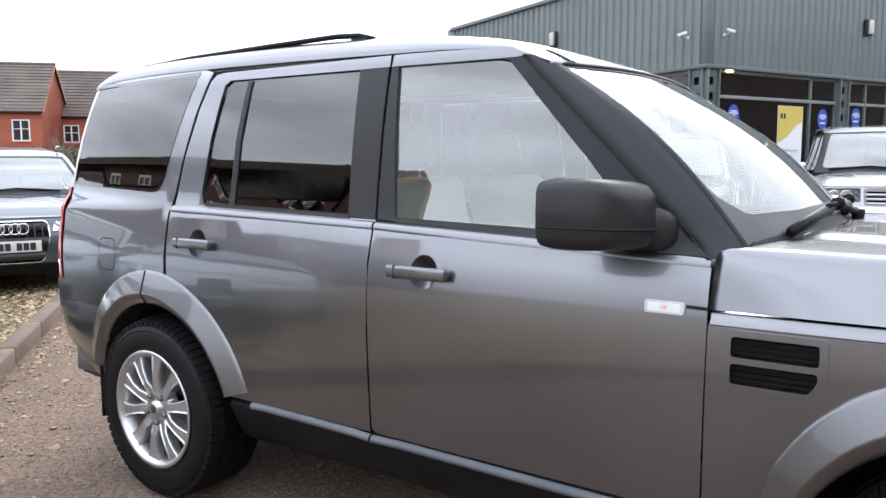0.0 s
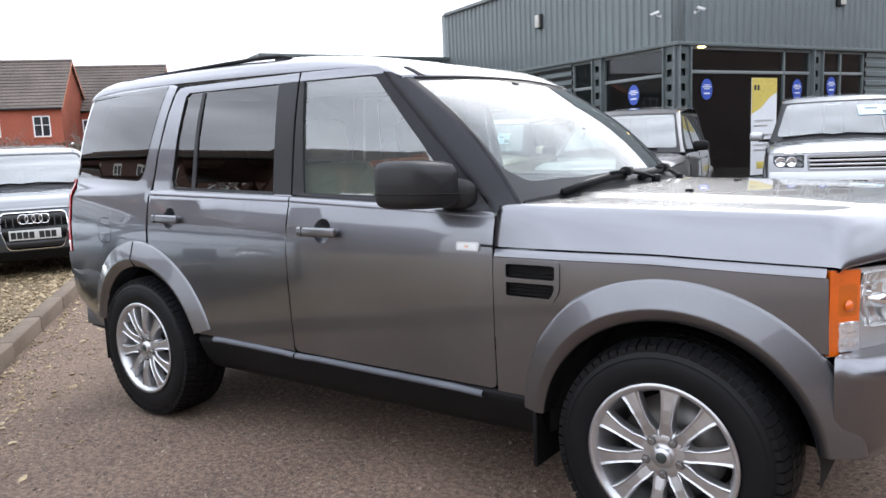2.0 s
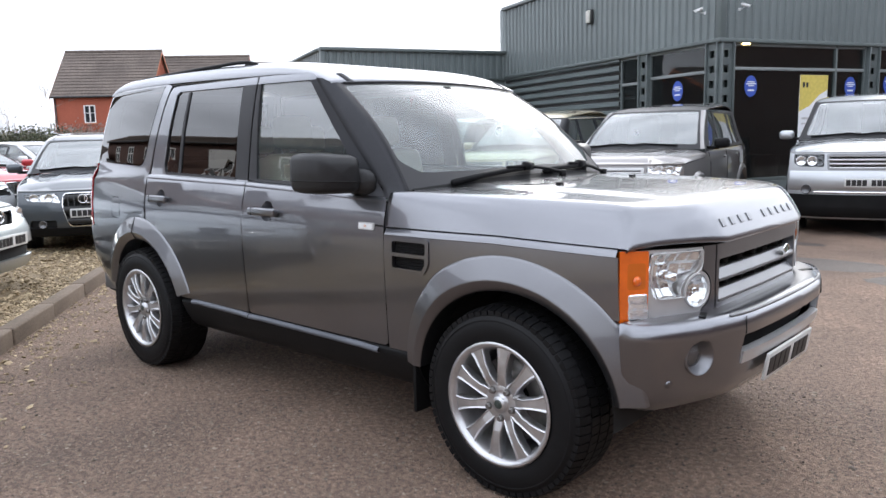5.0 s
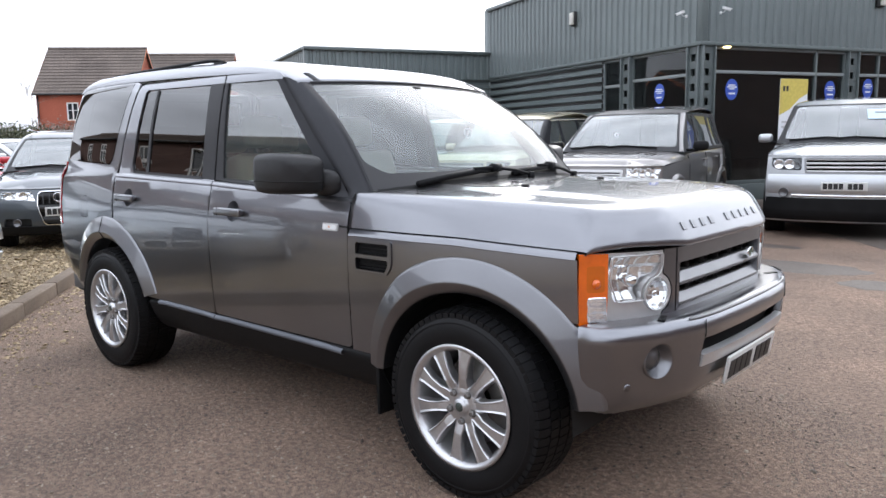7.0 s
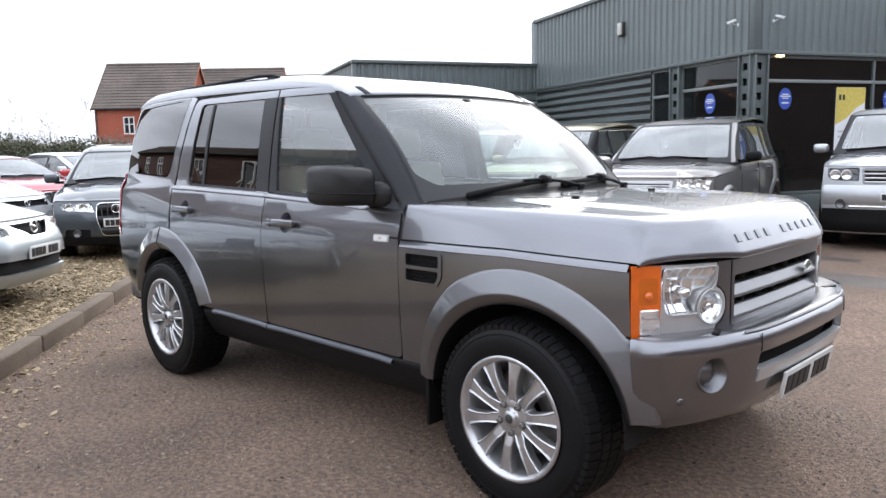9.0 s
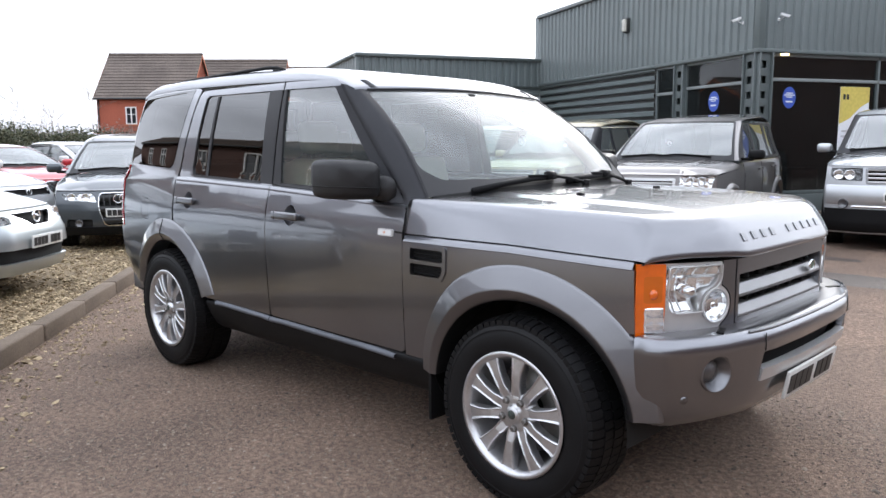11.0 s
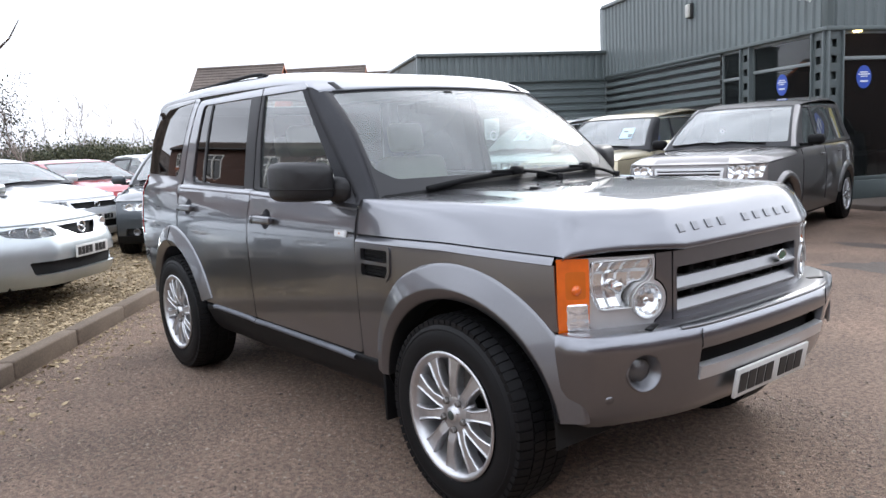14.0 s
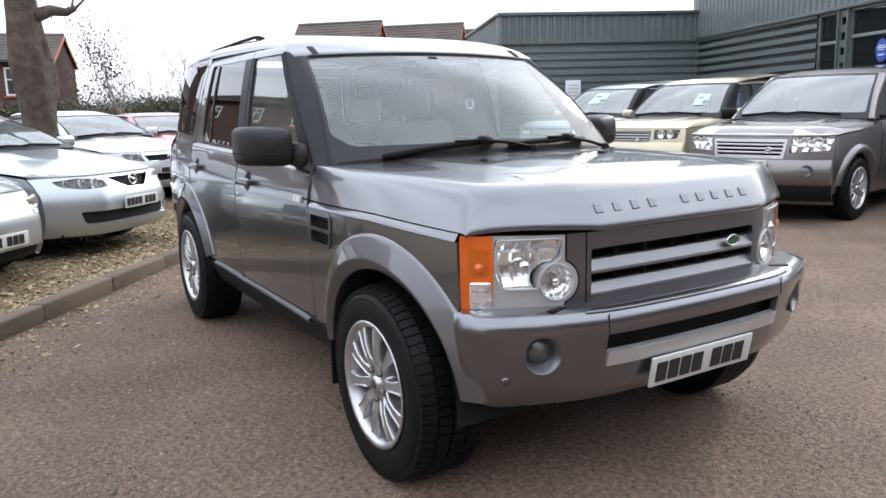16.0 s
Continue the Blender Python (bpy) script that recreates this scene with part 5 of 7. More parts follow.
# near-black sheet paints the shaded depth behind lamps and grille
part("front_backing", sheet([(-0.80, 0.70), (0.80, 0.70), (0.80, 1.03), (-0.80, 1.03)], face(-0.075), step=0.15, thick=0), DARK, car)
part("bonnet_lip", sheet([(-0.812, 0.998), (0.812, 0.998), (0.812, 1.012), (-0.812, 1.012)], face(-0.014), step=0.08, thick=0.02), BLACK_TRIM, car)
for sign in (-1, 1):
    fl = sign < 0
    def side_loop(pts):
        return [(sign * -a, b) for a, b in pts]
    main = fillet(side_loop([(-0.708, 0.832)] + arc(-0.54, 0.848, 0.069, 193, 98, 8) + [(-0.530, 0.94), (-0.526, 0.998), (-0.726, 0.998), (-0.731, 0.90)]), 0.010)
    unit = side_loop([(-0.816, 0.752), (-0.525, 0.752)] + arc(-0.54, 0.848, 0.074, -68, 68, 10) + [(-0.512, 0.94), (-0.512, 1.006), (-0.816, 1.013)])
    lamp = part("headlamp", sheet(unit, face(-0.004), [main, side_loop(arc(-0.54, 0.848, 0.063, 0, 360, 24)[:-1])], step=0.06, thick=0.05), LAMP_GREY, car, "clear headlamp unit with amber corner")
    part("indicator", sheet(fillet(side_loop([(-0.822, 0.756), (-0.738, 0.756), (-0.735, 0.86), (-0.735, 1.010), (-0.822, 1.013)]), 0.006), face(0.004), step=0.05, thick=0.03), AMBER, lamp, "orange indicator lens")
    part("indicator_bulb", sheet(fillet(side_loop([(-0.803, 0.872), (-0.745, 0.872), (-0.745, 0.97), (-0.803, 0.97)]), 0.012), face(0.006), step=0.05, thick=0.01), AMBER_IN, lamp)
    part("bulb", lathe([(0.001, -0.012), (0.010, -0.010), (0.016, -0.005), (0.018, 0.002)], 14), AMBER, lamp, at=pose(nose(sign * 0.774) - 0.010, sign * 0.774, 0.905, 0, 0, 90 + sign * 22))
    part("sidelight", sheet(fillet(side_loop([(-0.802, 0.764), (-0.742, 0.764), (-0.745, 0.858), (-0.802, 0.858)]), 0.008), lambda u, v: (face(0.007)(u, v)[0] + 0.004 * abs(math.sin(u * 105)) + 0.003 * abs(math.sin(v * 75)), u, v), step=0.011, thick=0.01), SIDELIGHT, lamp, "clear sidelight lens", smooth=False)
    refl = sheet(main, lambda u, v: (face(0.0)(u, v)[0] - 0.006 - 0.040 * max(0, 1 - ((u * -sign + 0.635) / 0.115) ** 2 - ((v - 0.915) / 0.095) ** 2) - 0.007 * abs(math.sin(u * 75)) + (0.014 if v > 0.955 else 0.0), u, v), step=0.014, thick=0.02)
    part("reflector", refl, REFLECTOR, lamp, "bright chrome reflector", smooth=False)
    rim_loop = dense(main, 0.02)
    part("bezel", tube([face(0.008)(a, b) for a, b in rim_loop + rim_loop[:1]], 0.003, 6), LAMP_GREY, lamp, "thin silver lamp bezel")
    part("bulb_shield", lathe([(0.001, -0.030), (0.016, -0.027), (0.024, -0.014), (0.026, 0.03)], 18), CHROME, lamp, at=pose(nose(sign * 0.635) - 0.045, sign * 0.635, 0.905, 0, 0, 90 + sign * 8))
    part("lens", sheet(main, face(0.010), step=0.06, thick=0.006, edge=0.004, drop=0.002), LENS, lamp)
    cx, cz = sign * 0.540, 0.848
    at = pose(nose(cx) - 0.024, cx, cz, 0, 0, 90 + sign * 17)
    ring = part("round_lamp", lathe([(0.063, 0.03), (0.0645, -0.004), (0.062, -0.009), (0.059, -0.006), (0.058, 0.01)], 32), LAMP_GREY, lamp, "round high-beam lamp", at=at)
    part("bowl", lathe([(0.060, 0.000), (0.054, 0.012), (0.044, 0.024), (0.030, 0.034), (0.014, 0.039), (0.001, 0.040)], 16), REFLECTOR, ring, smooth=False)
    part("bulb_cap", lathe([(0.002, 0.002), (0.010, 0.004), (0.014, 0.010), (0.014, 0.020)], 14), CHROME, ring)
    part("lens", lathe([(0.060, -0.005), (0.036, -0.012), (0.001, -0.015)], 28), LENS, ring)
    part("grille_shoulder", sheet(side_loop([(-0.518, 0.755), (-0.438, 0.755), (-0.438, 1.008), (-0.506, 1.008), (-0.506, 0.94)] + arc(-0.54, 0.848, 0.080, 66, -66, 10)), face(-0.004), step=0.06, thick=0.03), PAINT_GREY, car)

# grille
grille = part("grille", sheet([(-0.436, 0.762), (0.436, 0.762), (0.436, 1.008), (-0.436, 1.008)], face(0.0), [fillet([(-0.418, 0.786), (0.418, 0.786), (0.418, 0.950), (-0.418, 0.950)], 0.010)], step=0.06, thick=0.05), PAINT_GREY, car, "grey grille with wide silver bars")
for z0, z1 in ((0.862, 0.912), (0.784, 0.832)):
    rows = []
    for k in range(19):
        y = -0.418 + 0.836 * k / 18
        x = nose(y) - 0.028
        rows.append([(x - 0.05, y, z0 - 0.004), (x + 0.004, y, z0), (x + 0.011, y, z0 + 0.006), (x + 0.009, y, z0 + 0.014), (x - 0.014, y, z1 - 0.004), (x - 0.022, y, z1), (x - 0.05, y, z1 - 0.002)])
    part("grille_bar", strip(rows), GRILLE_SILVER, grille, "satin silver grille bar", smooth=False)
for z in (0.855, 0.935):
    for y in (-0.28, -0.14, 0.0, 0.14, 0.28):
        part("grille_web", block(nose(y) - 0.09, y - 0.003, z - 0.04, nose(y) - 0.05, y + 0.003, z + 0.03), DARK, grille)
b = disc(0.034, 24)
bmesh.ops.scale(b, vec=(1, 1, 0.52), verts=b.verts)
badge = part("oval_badge", b, BADGE_GREEN, grille, "green oval maker's badge", at=pose(nose(0.29) - 0.012, 0.29, 0.905, 0, 0, 94))
b = lathe([(0.033, 0.0), (0.037, -0.003), (0.039, 0.004)], 24)
bmesh.ops.scale(b, vec=(1, 1, 0.55), verts=b.verts)
part("badge_ring", b, CHROME, badge)

# front bumper: u along its plan line from the right arch to the left, v the section from top to bottom
BUMP = [(1.925, 0.868), (1.975, 0.862), (2.03, 0.842), (2.075, 0.80), (2.105, 0.75), (2.145, 0.66), (2.185, 0.55), (2.215, 0.44), (2.232, 0.22), (2.236, 0.0)]
BUMP = [(x, -y) for x, y in BUMP] + [(x, y) for x, y in BUMP[-2::-1]]
BS = [0.0]
for a, b in zip(BUMP, BUMP[1:]):
    BS.append(BS[-1] + math.hypot(b[0] - a[0], b[1] - a[1]))
SEC = [(-0.14, 0.768), (-0.06, 0.768), (-0.014, 0.765), (-0.002, 0.756), (0.004, 0.742), (-0.008, 0.66), (-0.029, 0.56), (-0.050, 0.485), (-0.072, 0.447), (-0.10, 0.43)]
SV = [0.0]
for a, b in zip(SEC, SEC[1:]):
    SV.append(SV[-1] + math.hypot(b[0] - a[0], b[1] - a[1]))


def bumper_map(u, v, off=0.0):
    x, y = smooth_interp(u, BS, [p[0] for p in BUMP], 0.02), smooth_interp(u, BS, [p[1] for p in BUMP], 0.02)
    x2, y2 = smooth_interp(u + 0.02, BS, [p[0] for p in BUMP], 0.02), smooth_interp(u + 0.02, BS, [p[1] for p in BUMP], 0.02)
    t = Vector((x2 - x, y2 - y)) if u + 0.02 < BS[-1] else Vector((-0.5, 0.1))
    t.normalize()
    o, z = smooth_interp(v, SV, [p[0] for p in SEC], 0.006) + off, smooth_interp(v, SV, [p[1] for p in SEC], 0.006)
    end = min(u, BS[-1] - u)
    o *= min(1.0, 0.25 + end / 0.15) if z > 0.7 else 1.0
    return (x + t.y * o, y - t.x * o, z)


def at_y(y):
    return float(np.interp(y, [p[1] for p in BUMP], BS))


def at_z(z):
    return float(np.interp(-z, [-p[1] for p in SEC], SV))


slot = fillet([(at_y(-0.443), at_z(0.683)), (at_y(0.443), at_z(0.683)), (at_y(0.443), at_z(0.603)), (at_y(-0.443), at_z(0.603))], 0.008)
fogs = [arc(at_y(y), at_z(0.632), 0.066, 0, 360, 24)[:-1] for y in (-0.66, 0.66)]
part("front_bumper", sheet([(0.004, 0.0), (BS[-1] - 0.004, 0.0), (BS[-1] - 0.004, SV[-1]), (0.004, SV[-1])], bumper_map, [slot, *fogs], step=0.06, thick=0.025, flip=True), PAINT_GREY, car, "grey painted front bumper")
bumper = car.children[-1]
# the intake's shaded inside, drawn as a near-black sheet
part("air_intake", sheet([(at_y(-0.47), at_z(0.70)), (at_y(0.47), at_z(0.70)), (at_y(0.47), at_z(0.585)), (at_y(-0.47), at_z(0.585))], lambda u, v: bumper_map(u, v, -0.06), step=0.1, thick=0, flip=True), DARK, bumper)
part("intake_sill", sheet([(at_y(-0.44), at_z(0.618)), (at_y(0.44), at_z(0.618)), (at_y(0.44), at_z(0.570)), (at_y(-0.44), at_z(0.570))], lambda u, v: bumper_map(u, v, 0.010), step=0.08, thick=0.03, flip=True), LAMP_GREY, bumper, "pale lower intake ledge")
part("bumper_ridge", tube([bumper_map(at_y(-0.52 + 1.04 * k / 16), at_z(0.764), 0.0) for k in range(17)], 0.006, 6), GRILLE_SILVER, bumper)
for y in (-0.66, 0.66):
    p = Vector(bumper_map(at_y(y), at_z(0.632)))
    ring = part("fog_lamp", lathe([(0.068, 0.004), (0.065, -0.005), (0.060, 0.0), (0.040, 0.038), (0.036, 0.042)], 28), PAINT_ARCH, bumper, "recessed round fog lamp", at=pose(p.x, p.y, p.z, 0, 0, 90 + (22 if y > 0 else -22)))
    part("fog_lens", lathe([(0.001, 0.022), (0.02, 0.024), (0.04, 0.036)], 24), FOG_DARK, ring)
    part("fog_glass", lathe([(0.001, 0.012), (0.025, 0.016), (0.041, 0.034)], 24), LENS, ring)
for y, z in ((-0.77, 0.548), (-0.345, 0.588), (0.345, 0.588), (0.77, 0.548)):
    p = Vector(bumper_map(at_y(y), at_z(z)))
    tw = 90 + max(-48, min(48, y * 45))
    part("parking_sensor", lathe([(0.001, -0.003), (0.013, -0.003), (0.0135, 0.0), (0.016, -0.001), (0.017, 0.002)], 20), PAINT_ARCH, bumper, at=pose(p.x - 0.001, p.y, p.z, 0, 0, tw))
for y in (-0.60, 0.60):
    p = Vector(bumper_map(at_y(y), SV[1] - 0.005))
    part("washer_cover", block(-0.013, -0.038, -0.006, 0.013, 0.038, 0.002, 0.002), BLACK_TRIM, bumper, at=pose(p.x, p.y, p.z + 0.001, 0, 0, 18 if y < 0 else -18))
for y in (-0.445, 0.445):
    part("bumper_seam", tube([Vector(bumper_map(at_y(y), at_z(z), 0.001)) for z in (0.755, 0.70, 0.69)], 0.0018, 6), DARK, bumper)
plate_bars(bumper, 0.52, 0.111, pose(2.223, 0.0, 0.518, 10, 0, 90), "white front number plate with black bars")
chin = []
for k in range(25):
    u = 0.12 + (BS[-1] - 0.24) * k / 24
    p = Vector(bumper_map(u, SV[-1], 0.0))
    c = Vector((1.2, 0, p.z))
    d = (c - p).normalized()
    chin.append([p + Vector((0, 0, 0.02)), p + Vector((0, 0, -0.005)) + d * 0.05, p + Vector((0, 0, -0.03)) + d * 0.14, p + Vector((0, 0, -0.06)) + d * 0.45])
part("under_tray", strip(chin), BLACK_TRIM, car, "black plastic under-bumper tray")

# front wing vents, and the chamfer along the top of each wing
for sign in (-1, 1):
    rows = []
    for k in range(29):
        x = 0.819 + 1.076 * k / 28
        zt = float(np.interp(x, (0.82, 1.40, 1.60, 1.925), (1.041, 1.0425, 1.034, 1.020)))
        rows.append([(x, sign * (hw(x, zt - 0.03) + o), zt + dz) for o, dz in ((-0.030, 0.001), (-0.017, -0.001), (-0.014, -0.003), (0.0, -0.0275), (0.0006, -0.031), (-0.004, -0.033))][::-sign])
    part("wing_chamfer", strip(rows), PAINT_GREY, car, label="chamfered edge along the wing top")
    fr = sheet(fillet([(0.854, 0.858), (1.056, 0.858), (1.084, 0.902), (1.084, 1.006), (0.854, 1.006)], 0.016), flank(sign, 0.009), [fillet([(0.872, 0.940), (1.066, 0.940), (1.066, 0.990), (0.872, 0.990)], 0.01), fillet([(0.872, 0.874), (1.046, 0.874), (1.064, 0.904), (1.064, 0.924), (0.872, 0.924)], 0.01)], flip=sign > 0, step=0.05, thick=0.02)
    v = part("side_vent", fr, PAINT_ARCH, car, "grey framed wing vent with dark slats")
    # near-black sheet for the shade inside the vent
    part("vent_back", sheet([(0.86, 0.864), (1.07, 0.864), (1.07, 1.0), (0.86, 1.0)], flank(sign, -0.022), flip=sign > 0, step=0.1, thick=0), DARK, v)
    for z0 in (0.945, 0.960, 0.975, 0.880, 0.895, 0.910):
        part("slat", sheet([(0.874, z0), (1.062, z0), (1.062, z0 + 0.006), (0.874, z0 + 0.006)], flank(sign, -0.010), flip=sign > 0, step=0.1, thick=0.012, edge=0.0015, drop=0.001), BLACK_TRIM, v)
    rp = part("side_repeater", sheet(rounded(0.655, 1.027, 0.757, 1.060, 0.008), flank(sign, 0.009), flip=sign > 0, step=0.03, thick=0.016), LAMP_GREY, car, "clear side repeater lamp")
    part("lens", sheet(rounded(0.664, 1.032, 0.748, 1.055, 0.006), flank(sign, 0.012), flip=sign > 0, step=0.03, thick=0.006), CAM_WHITE, rp)
    part("bulb", sheet(rounded(0.696, 1.037, 0.716, 1.051, 0.005), flank(sign, 0.0135), flip=sign > 0, step=0.03, thick=0.003), BULB, rp)
    part("swage_line", sheet([(0.76, 1.0445), (0.810, 1.0430), (0.810, 1.0520), (0.76, 1.0535)], flank(sign, 0.002), flip=sign > 0, step=0.1, thick=0.004, edge=0.001, drop=0.001), DARK, car)

# door handles
for k, sign in enumerate((-1, 1)):
    for door, x0, x1, z, sx in ((front_doors, -0.178, 0.050, 1.070, -0.055), (rear_doors, -1.262, -1.045, 1.098, -1.150)):
        cup = sheet(arc(sx, z + 0.002, 0.055, 0, 360, 24)[:-1], lambda u, v: (u, sign * (hw(u, v) - 0.002 - 0.024 * max(0, 1 - ((u - sx) ** 2 + (v - z) ** 2) / 0.055 ** 2)), v), flip=sign > 0, step=0.012, thick=0.0, drop=0.0)
        h = part("door_handle", block(x0, -0.012, -0.020, x1, 0.012, 0.020, 0.010, 3), PAINT_ARCH, door[k], "grey bar door handle", at=Matrix.Translation((0, sign * (hw(x0, z) + 0.024), z)))
        part("handle_cup", cup, PAINT_GREY, door[k], "rounded recess behind the handle")
        part("handle_joint", block(x0 + 0.034, -0.0125, -0.0205, x0 + 0.037, 0.0125, 0.0205), DARK, h)
        for xx in (x0 + 0.02, x1 - 0.02):
            part("handle_foot", block(xx - 0.014, -0.022, -0.012, xx + 0.014, 0.022, 0.012, 0.004), PAINT_ARCH, h, at=Matrix.Translation((0, -sign * 0.014, 0)))

# door mirrors
MIRROR_ROWS = ((0.47, 0.84), (0.478, 0.95), (0.50, 0.99), (0.55, 1.0), (0.60, 0.98), (0.635, 0.90), (0.655, 0.74), (0.665, 0.42), (0.668, 0.01))
for k, sign in enumerate((-1, 1)):
    rows = []
    for x, s_ in MIRROR_ROWS:
        ring = []
        for j in range(21):
            a = 2 * math.pi * j / 20
            ca, sa = math.cos(a), math.sin(a)
            ey = 0.115 * s_ * math.copysign(abs(ca) ** 0.36, ca)
            ez = 0.090 * s_ * math.copysign(abs(sa) ** 0.38, sa)
            ring.append((x - 0.035 * (ey / 0.115), sign * (1.017 + ey), 1.276 + ez + 0.006 * (ey / 0.115)))
        rows.append(ring if sign < 0 else ring[::-1])
    m = part("door_mirror", strip(rows), MIRROR_BLACK, car, "large black grained door mirror")
    glass_bm = bmesh.new()
    glass_bm.faces.new([glass_bm.verts.new((p[0] + 0.006, p[1] * 0.999, p[2])) for p in rows[0][:-1]])
    part("mirror_glass", glass_bm, CHROME, m)
    arm = []
    for y, cx, cz, rx_, rz_ in ((0.862, 0.628, 1.232, 0.088, 0.058), (0.880, 0.628, 1.234, 0.085, 0.060), (0.898, 0.622, 1.238, 0.072, 0.054), (0.915, 0.606, 1.236, 0.054, 0.042), (0.945, 0.588, 1.234, 0.046, 0.036)):
        arm.append([(cx + rx_ * math.copysign(abs(math.cos(a)) ** 0.7, math.cos(a)), sign * y, cz + rz_ * math.copysign(abs(math.sin(a)) ** 0.7, math.sin(a))) for a in [2 * math.pi * j / 24 for j in range(25)]][::sign])
    part("mirror_arm", strip(arm), MIRROR_BLACK, m)
    loop = []
    for way in (1, -1):
        for x, s_ in MIRROR_ROWS[::way]:
            ey = way * 0.1165 * s_ * 0.98
            loop.append((x - 0.035 * (ey / 0.115) + 0.001, sign * (1.017 + ey), 1.243 + 0.006 * (ey / 0.115)))
    part("mirror_seam", tube(loop, 0.003, 6), DARK, m)

# rear end
REAR_Z, REAR_X = (0.45, 0.70, 0.76, 0.80, 1.15, 1.30, 1.60, 1.80), (-2.40, -2.42, -2.41, -2.345, -2.33, -2.30, -2.215, -2.14)


def tail(off=0.0):
    return lambda u, v: (float(np.interp(v, REAR_Z, REAR_X)) + 0.05 * (u / 0.85) ** 2 - off, u, v)


part("tailgate", sheet([(-0.76, 0.78), (0.76, 0.78), (0.74, 1.24), (0.66, 1.79), (-0.66, 1.79), (-0.74, 1.24)], tail(0.0), [fillet([(-0.66, 1.22), (0.66, 1.28), (0.60, 1.72), (-0.60, 1.72)], 0.05)], step=0.1, flip=True), PAINT_GREY, car)
part("rear_window", sheet([(-0.67, 1.21), (0.67, 1.27), (0.61, 1.73), (-0.61, 1.73)], tail(-0.006), step=0.15, thick=0, flip=True), GLASS_PRIV, car)
for sign in (-1, 1):
    rows = []
    for k in range(15):
        z = 0.868 + 0.43 * k / 14
        y = hw(-2.24, z)
        xr = float(np.interp(z, REAR_Z, REAR_X))
        rows.append([(-2.235 - 0.004 * k / 14, sign * (y + 0.004), z), (-2.262, sign * (y + 0.002), z), (-2.292, sign * (y - 0.025), z), (xr + 0.028, sign * (y - 0.07), z), (xr + 0.02, sign * (y - 0.14), z)])
    part("tail_lamp", strip(rows), RED_LENS, car, "tall red tail lamp wrapping the corner")
    cor = []
    for k in range(12):
        z = 1.298 + 0.49 * k / 11
        xr = float(np.interp(z, REAR_Z, REAR_X))
        xs_ = float(np.interp(z, (1.30, 1.55, 1.775, 1.80), (-2.235, -2.185, -2.11, -2.05)))
        y = hw(xs_, z)
        cor.append([(xs_ + 0.004, sign * (y - 0.002), z), (xs_ - 0.03, sign * (y - 0.012), z), ((xs_ + xr) / 2 - 0.025, sign * (y - 0.05), z), (xr + 0.035, sign * (y - 0.12), z)])
    part("d_pillar", strip(cor), PAINT_GREY, car)
    rb = []
    for k in range(11):
        z = 0.40 + 0.375 * k / 10
        o = 0.012 * math.sin(math.pi * k / 10)
        rb.append([(-1.80, sign * (hw(-1.80, z) + o), z), (-2.05, sign * (hw(-2.05, z) + o), z), (-2.26, sign * (hw(-2.24, z) - 0.005 + o), z), (-2.36, sign * (hw(-2.24, z) - 0.06 + o), z), (-2.41 - o, sign * 0.70, z), (-2.425 - o, sign * 0.3, z), (-2.43 - o, 0, z)])
        if z < 0.62:
            rb[-1][0] = (-1.88, sign * (hw(-1.88, z) + o), z)
        rb[-1] = [(x_, y_, 0.775 - (0.775 - z) * (1 - 0.50 * min(1.0, max(0.0, (-1.90 - x_) / 0.42)))) for x_, y_, z in rb[-1]]
    part("rear_bumper", strip(rb), PAINT_GREY, car)
    part("mud_flap", block(RX - 0.475, sign * 0.70, 0.25, RX - 0.460, sign * 0.88, 0.52, 0.004), BLACK_TRIM, car)
    part("mud_flap", block(FX - 0.490, sign * 0.70, 0.235, FX - 0.472, sign * 0.905, 0.50, 0.004), BLACK_TRIM, car)
part("belly", block(-2.2, -0.70, 0.33, 1.1, 0.70, 0.42), DARK, car)
part("floor_pan", block(-2.2, -0.82, 0.42, 0.9, 0.82, 0.56), CABIN, car)
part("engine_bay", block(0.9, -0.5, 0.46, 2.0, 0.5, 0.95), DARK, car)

# wheels
for x in (FX, RX):
    add_wheel(car, (0.385, 0.255, 0.245, 10, 0.066), Matrix.Translation((x, -0.805, WZ)))
    add_wheel(car, (0.385, 0.255, 0.245, 10, 0.066), Matrix.Translation((x, 0.805, WZ)), left=True)

# wipers
def wiper(pts_arm, pts_blade):
    a = part("wiper", tube(pts_arm, 0.009, 6), BLACK_TRIM, car, "black windscreen wiper")
    part("blade", tube(pts_blade, 0.015, 6), BLACK_TRIM, a)
    part("joint", tube([Vector(pts_arm[2]) - Vector((0.0, 0.03, 0.0)), Vector(pts_arm[2]) + Vector((0.0, 0.03, 0.0))], 0.021, 8), BLACK_TRIM, a)
    part("pivot", tube([Vector(pts_arm[0]) - Vector((0, 0, 0.03)), Vector(pts_arm[0]) + Vector((0.004, 0, 0.014))], 0.02, 10), BLACK_TRIM, a)


S = lambda u, v, l=0.03: screen(u, v, l)  # noqa: E731
wiper([S(0.24, 0.02), S(0.10, 0.06), S(-0.10, 0.085, 0.035), S(-0.30, 0.085, 0.036)], [S(-0.75, 0.045, 0.016), S(-0.5, 0.066, 0.022), S(-0.25, 0.082, 0.024), S(-0.02, 0.092, 0.018)])
wiper([S(0.92, 0.02), S(0.78, 0.06), S(0.58, 0.085, 0.035), S(0.40, 0.085, 0.036)], [S(0.08, 0.055, 0.016), S(0.30, 0.072, 0.022), S(0.55, 0.085, 0.024), S(0.76, 0.090, 0.018)])
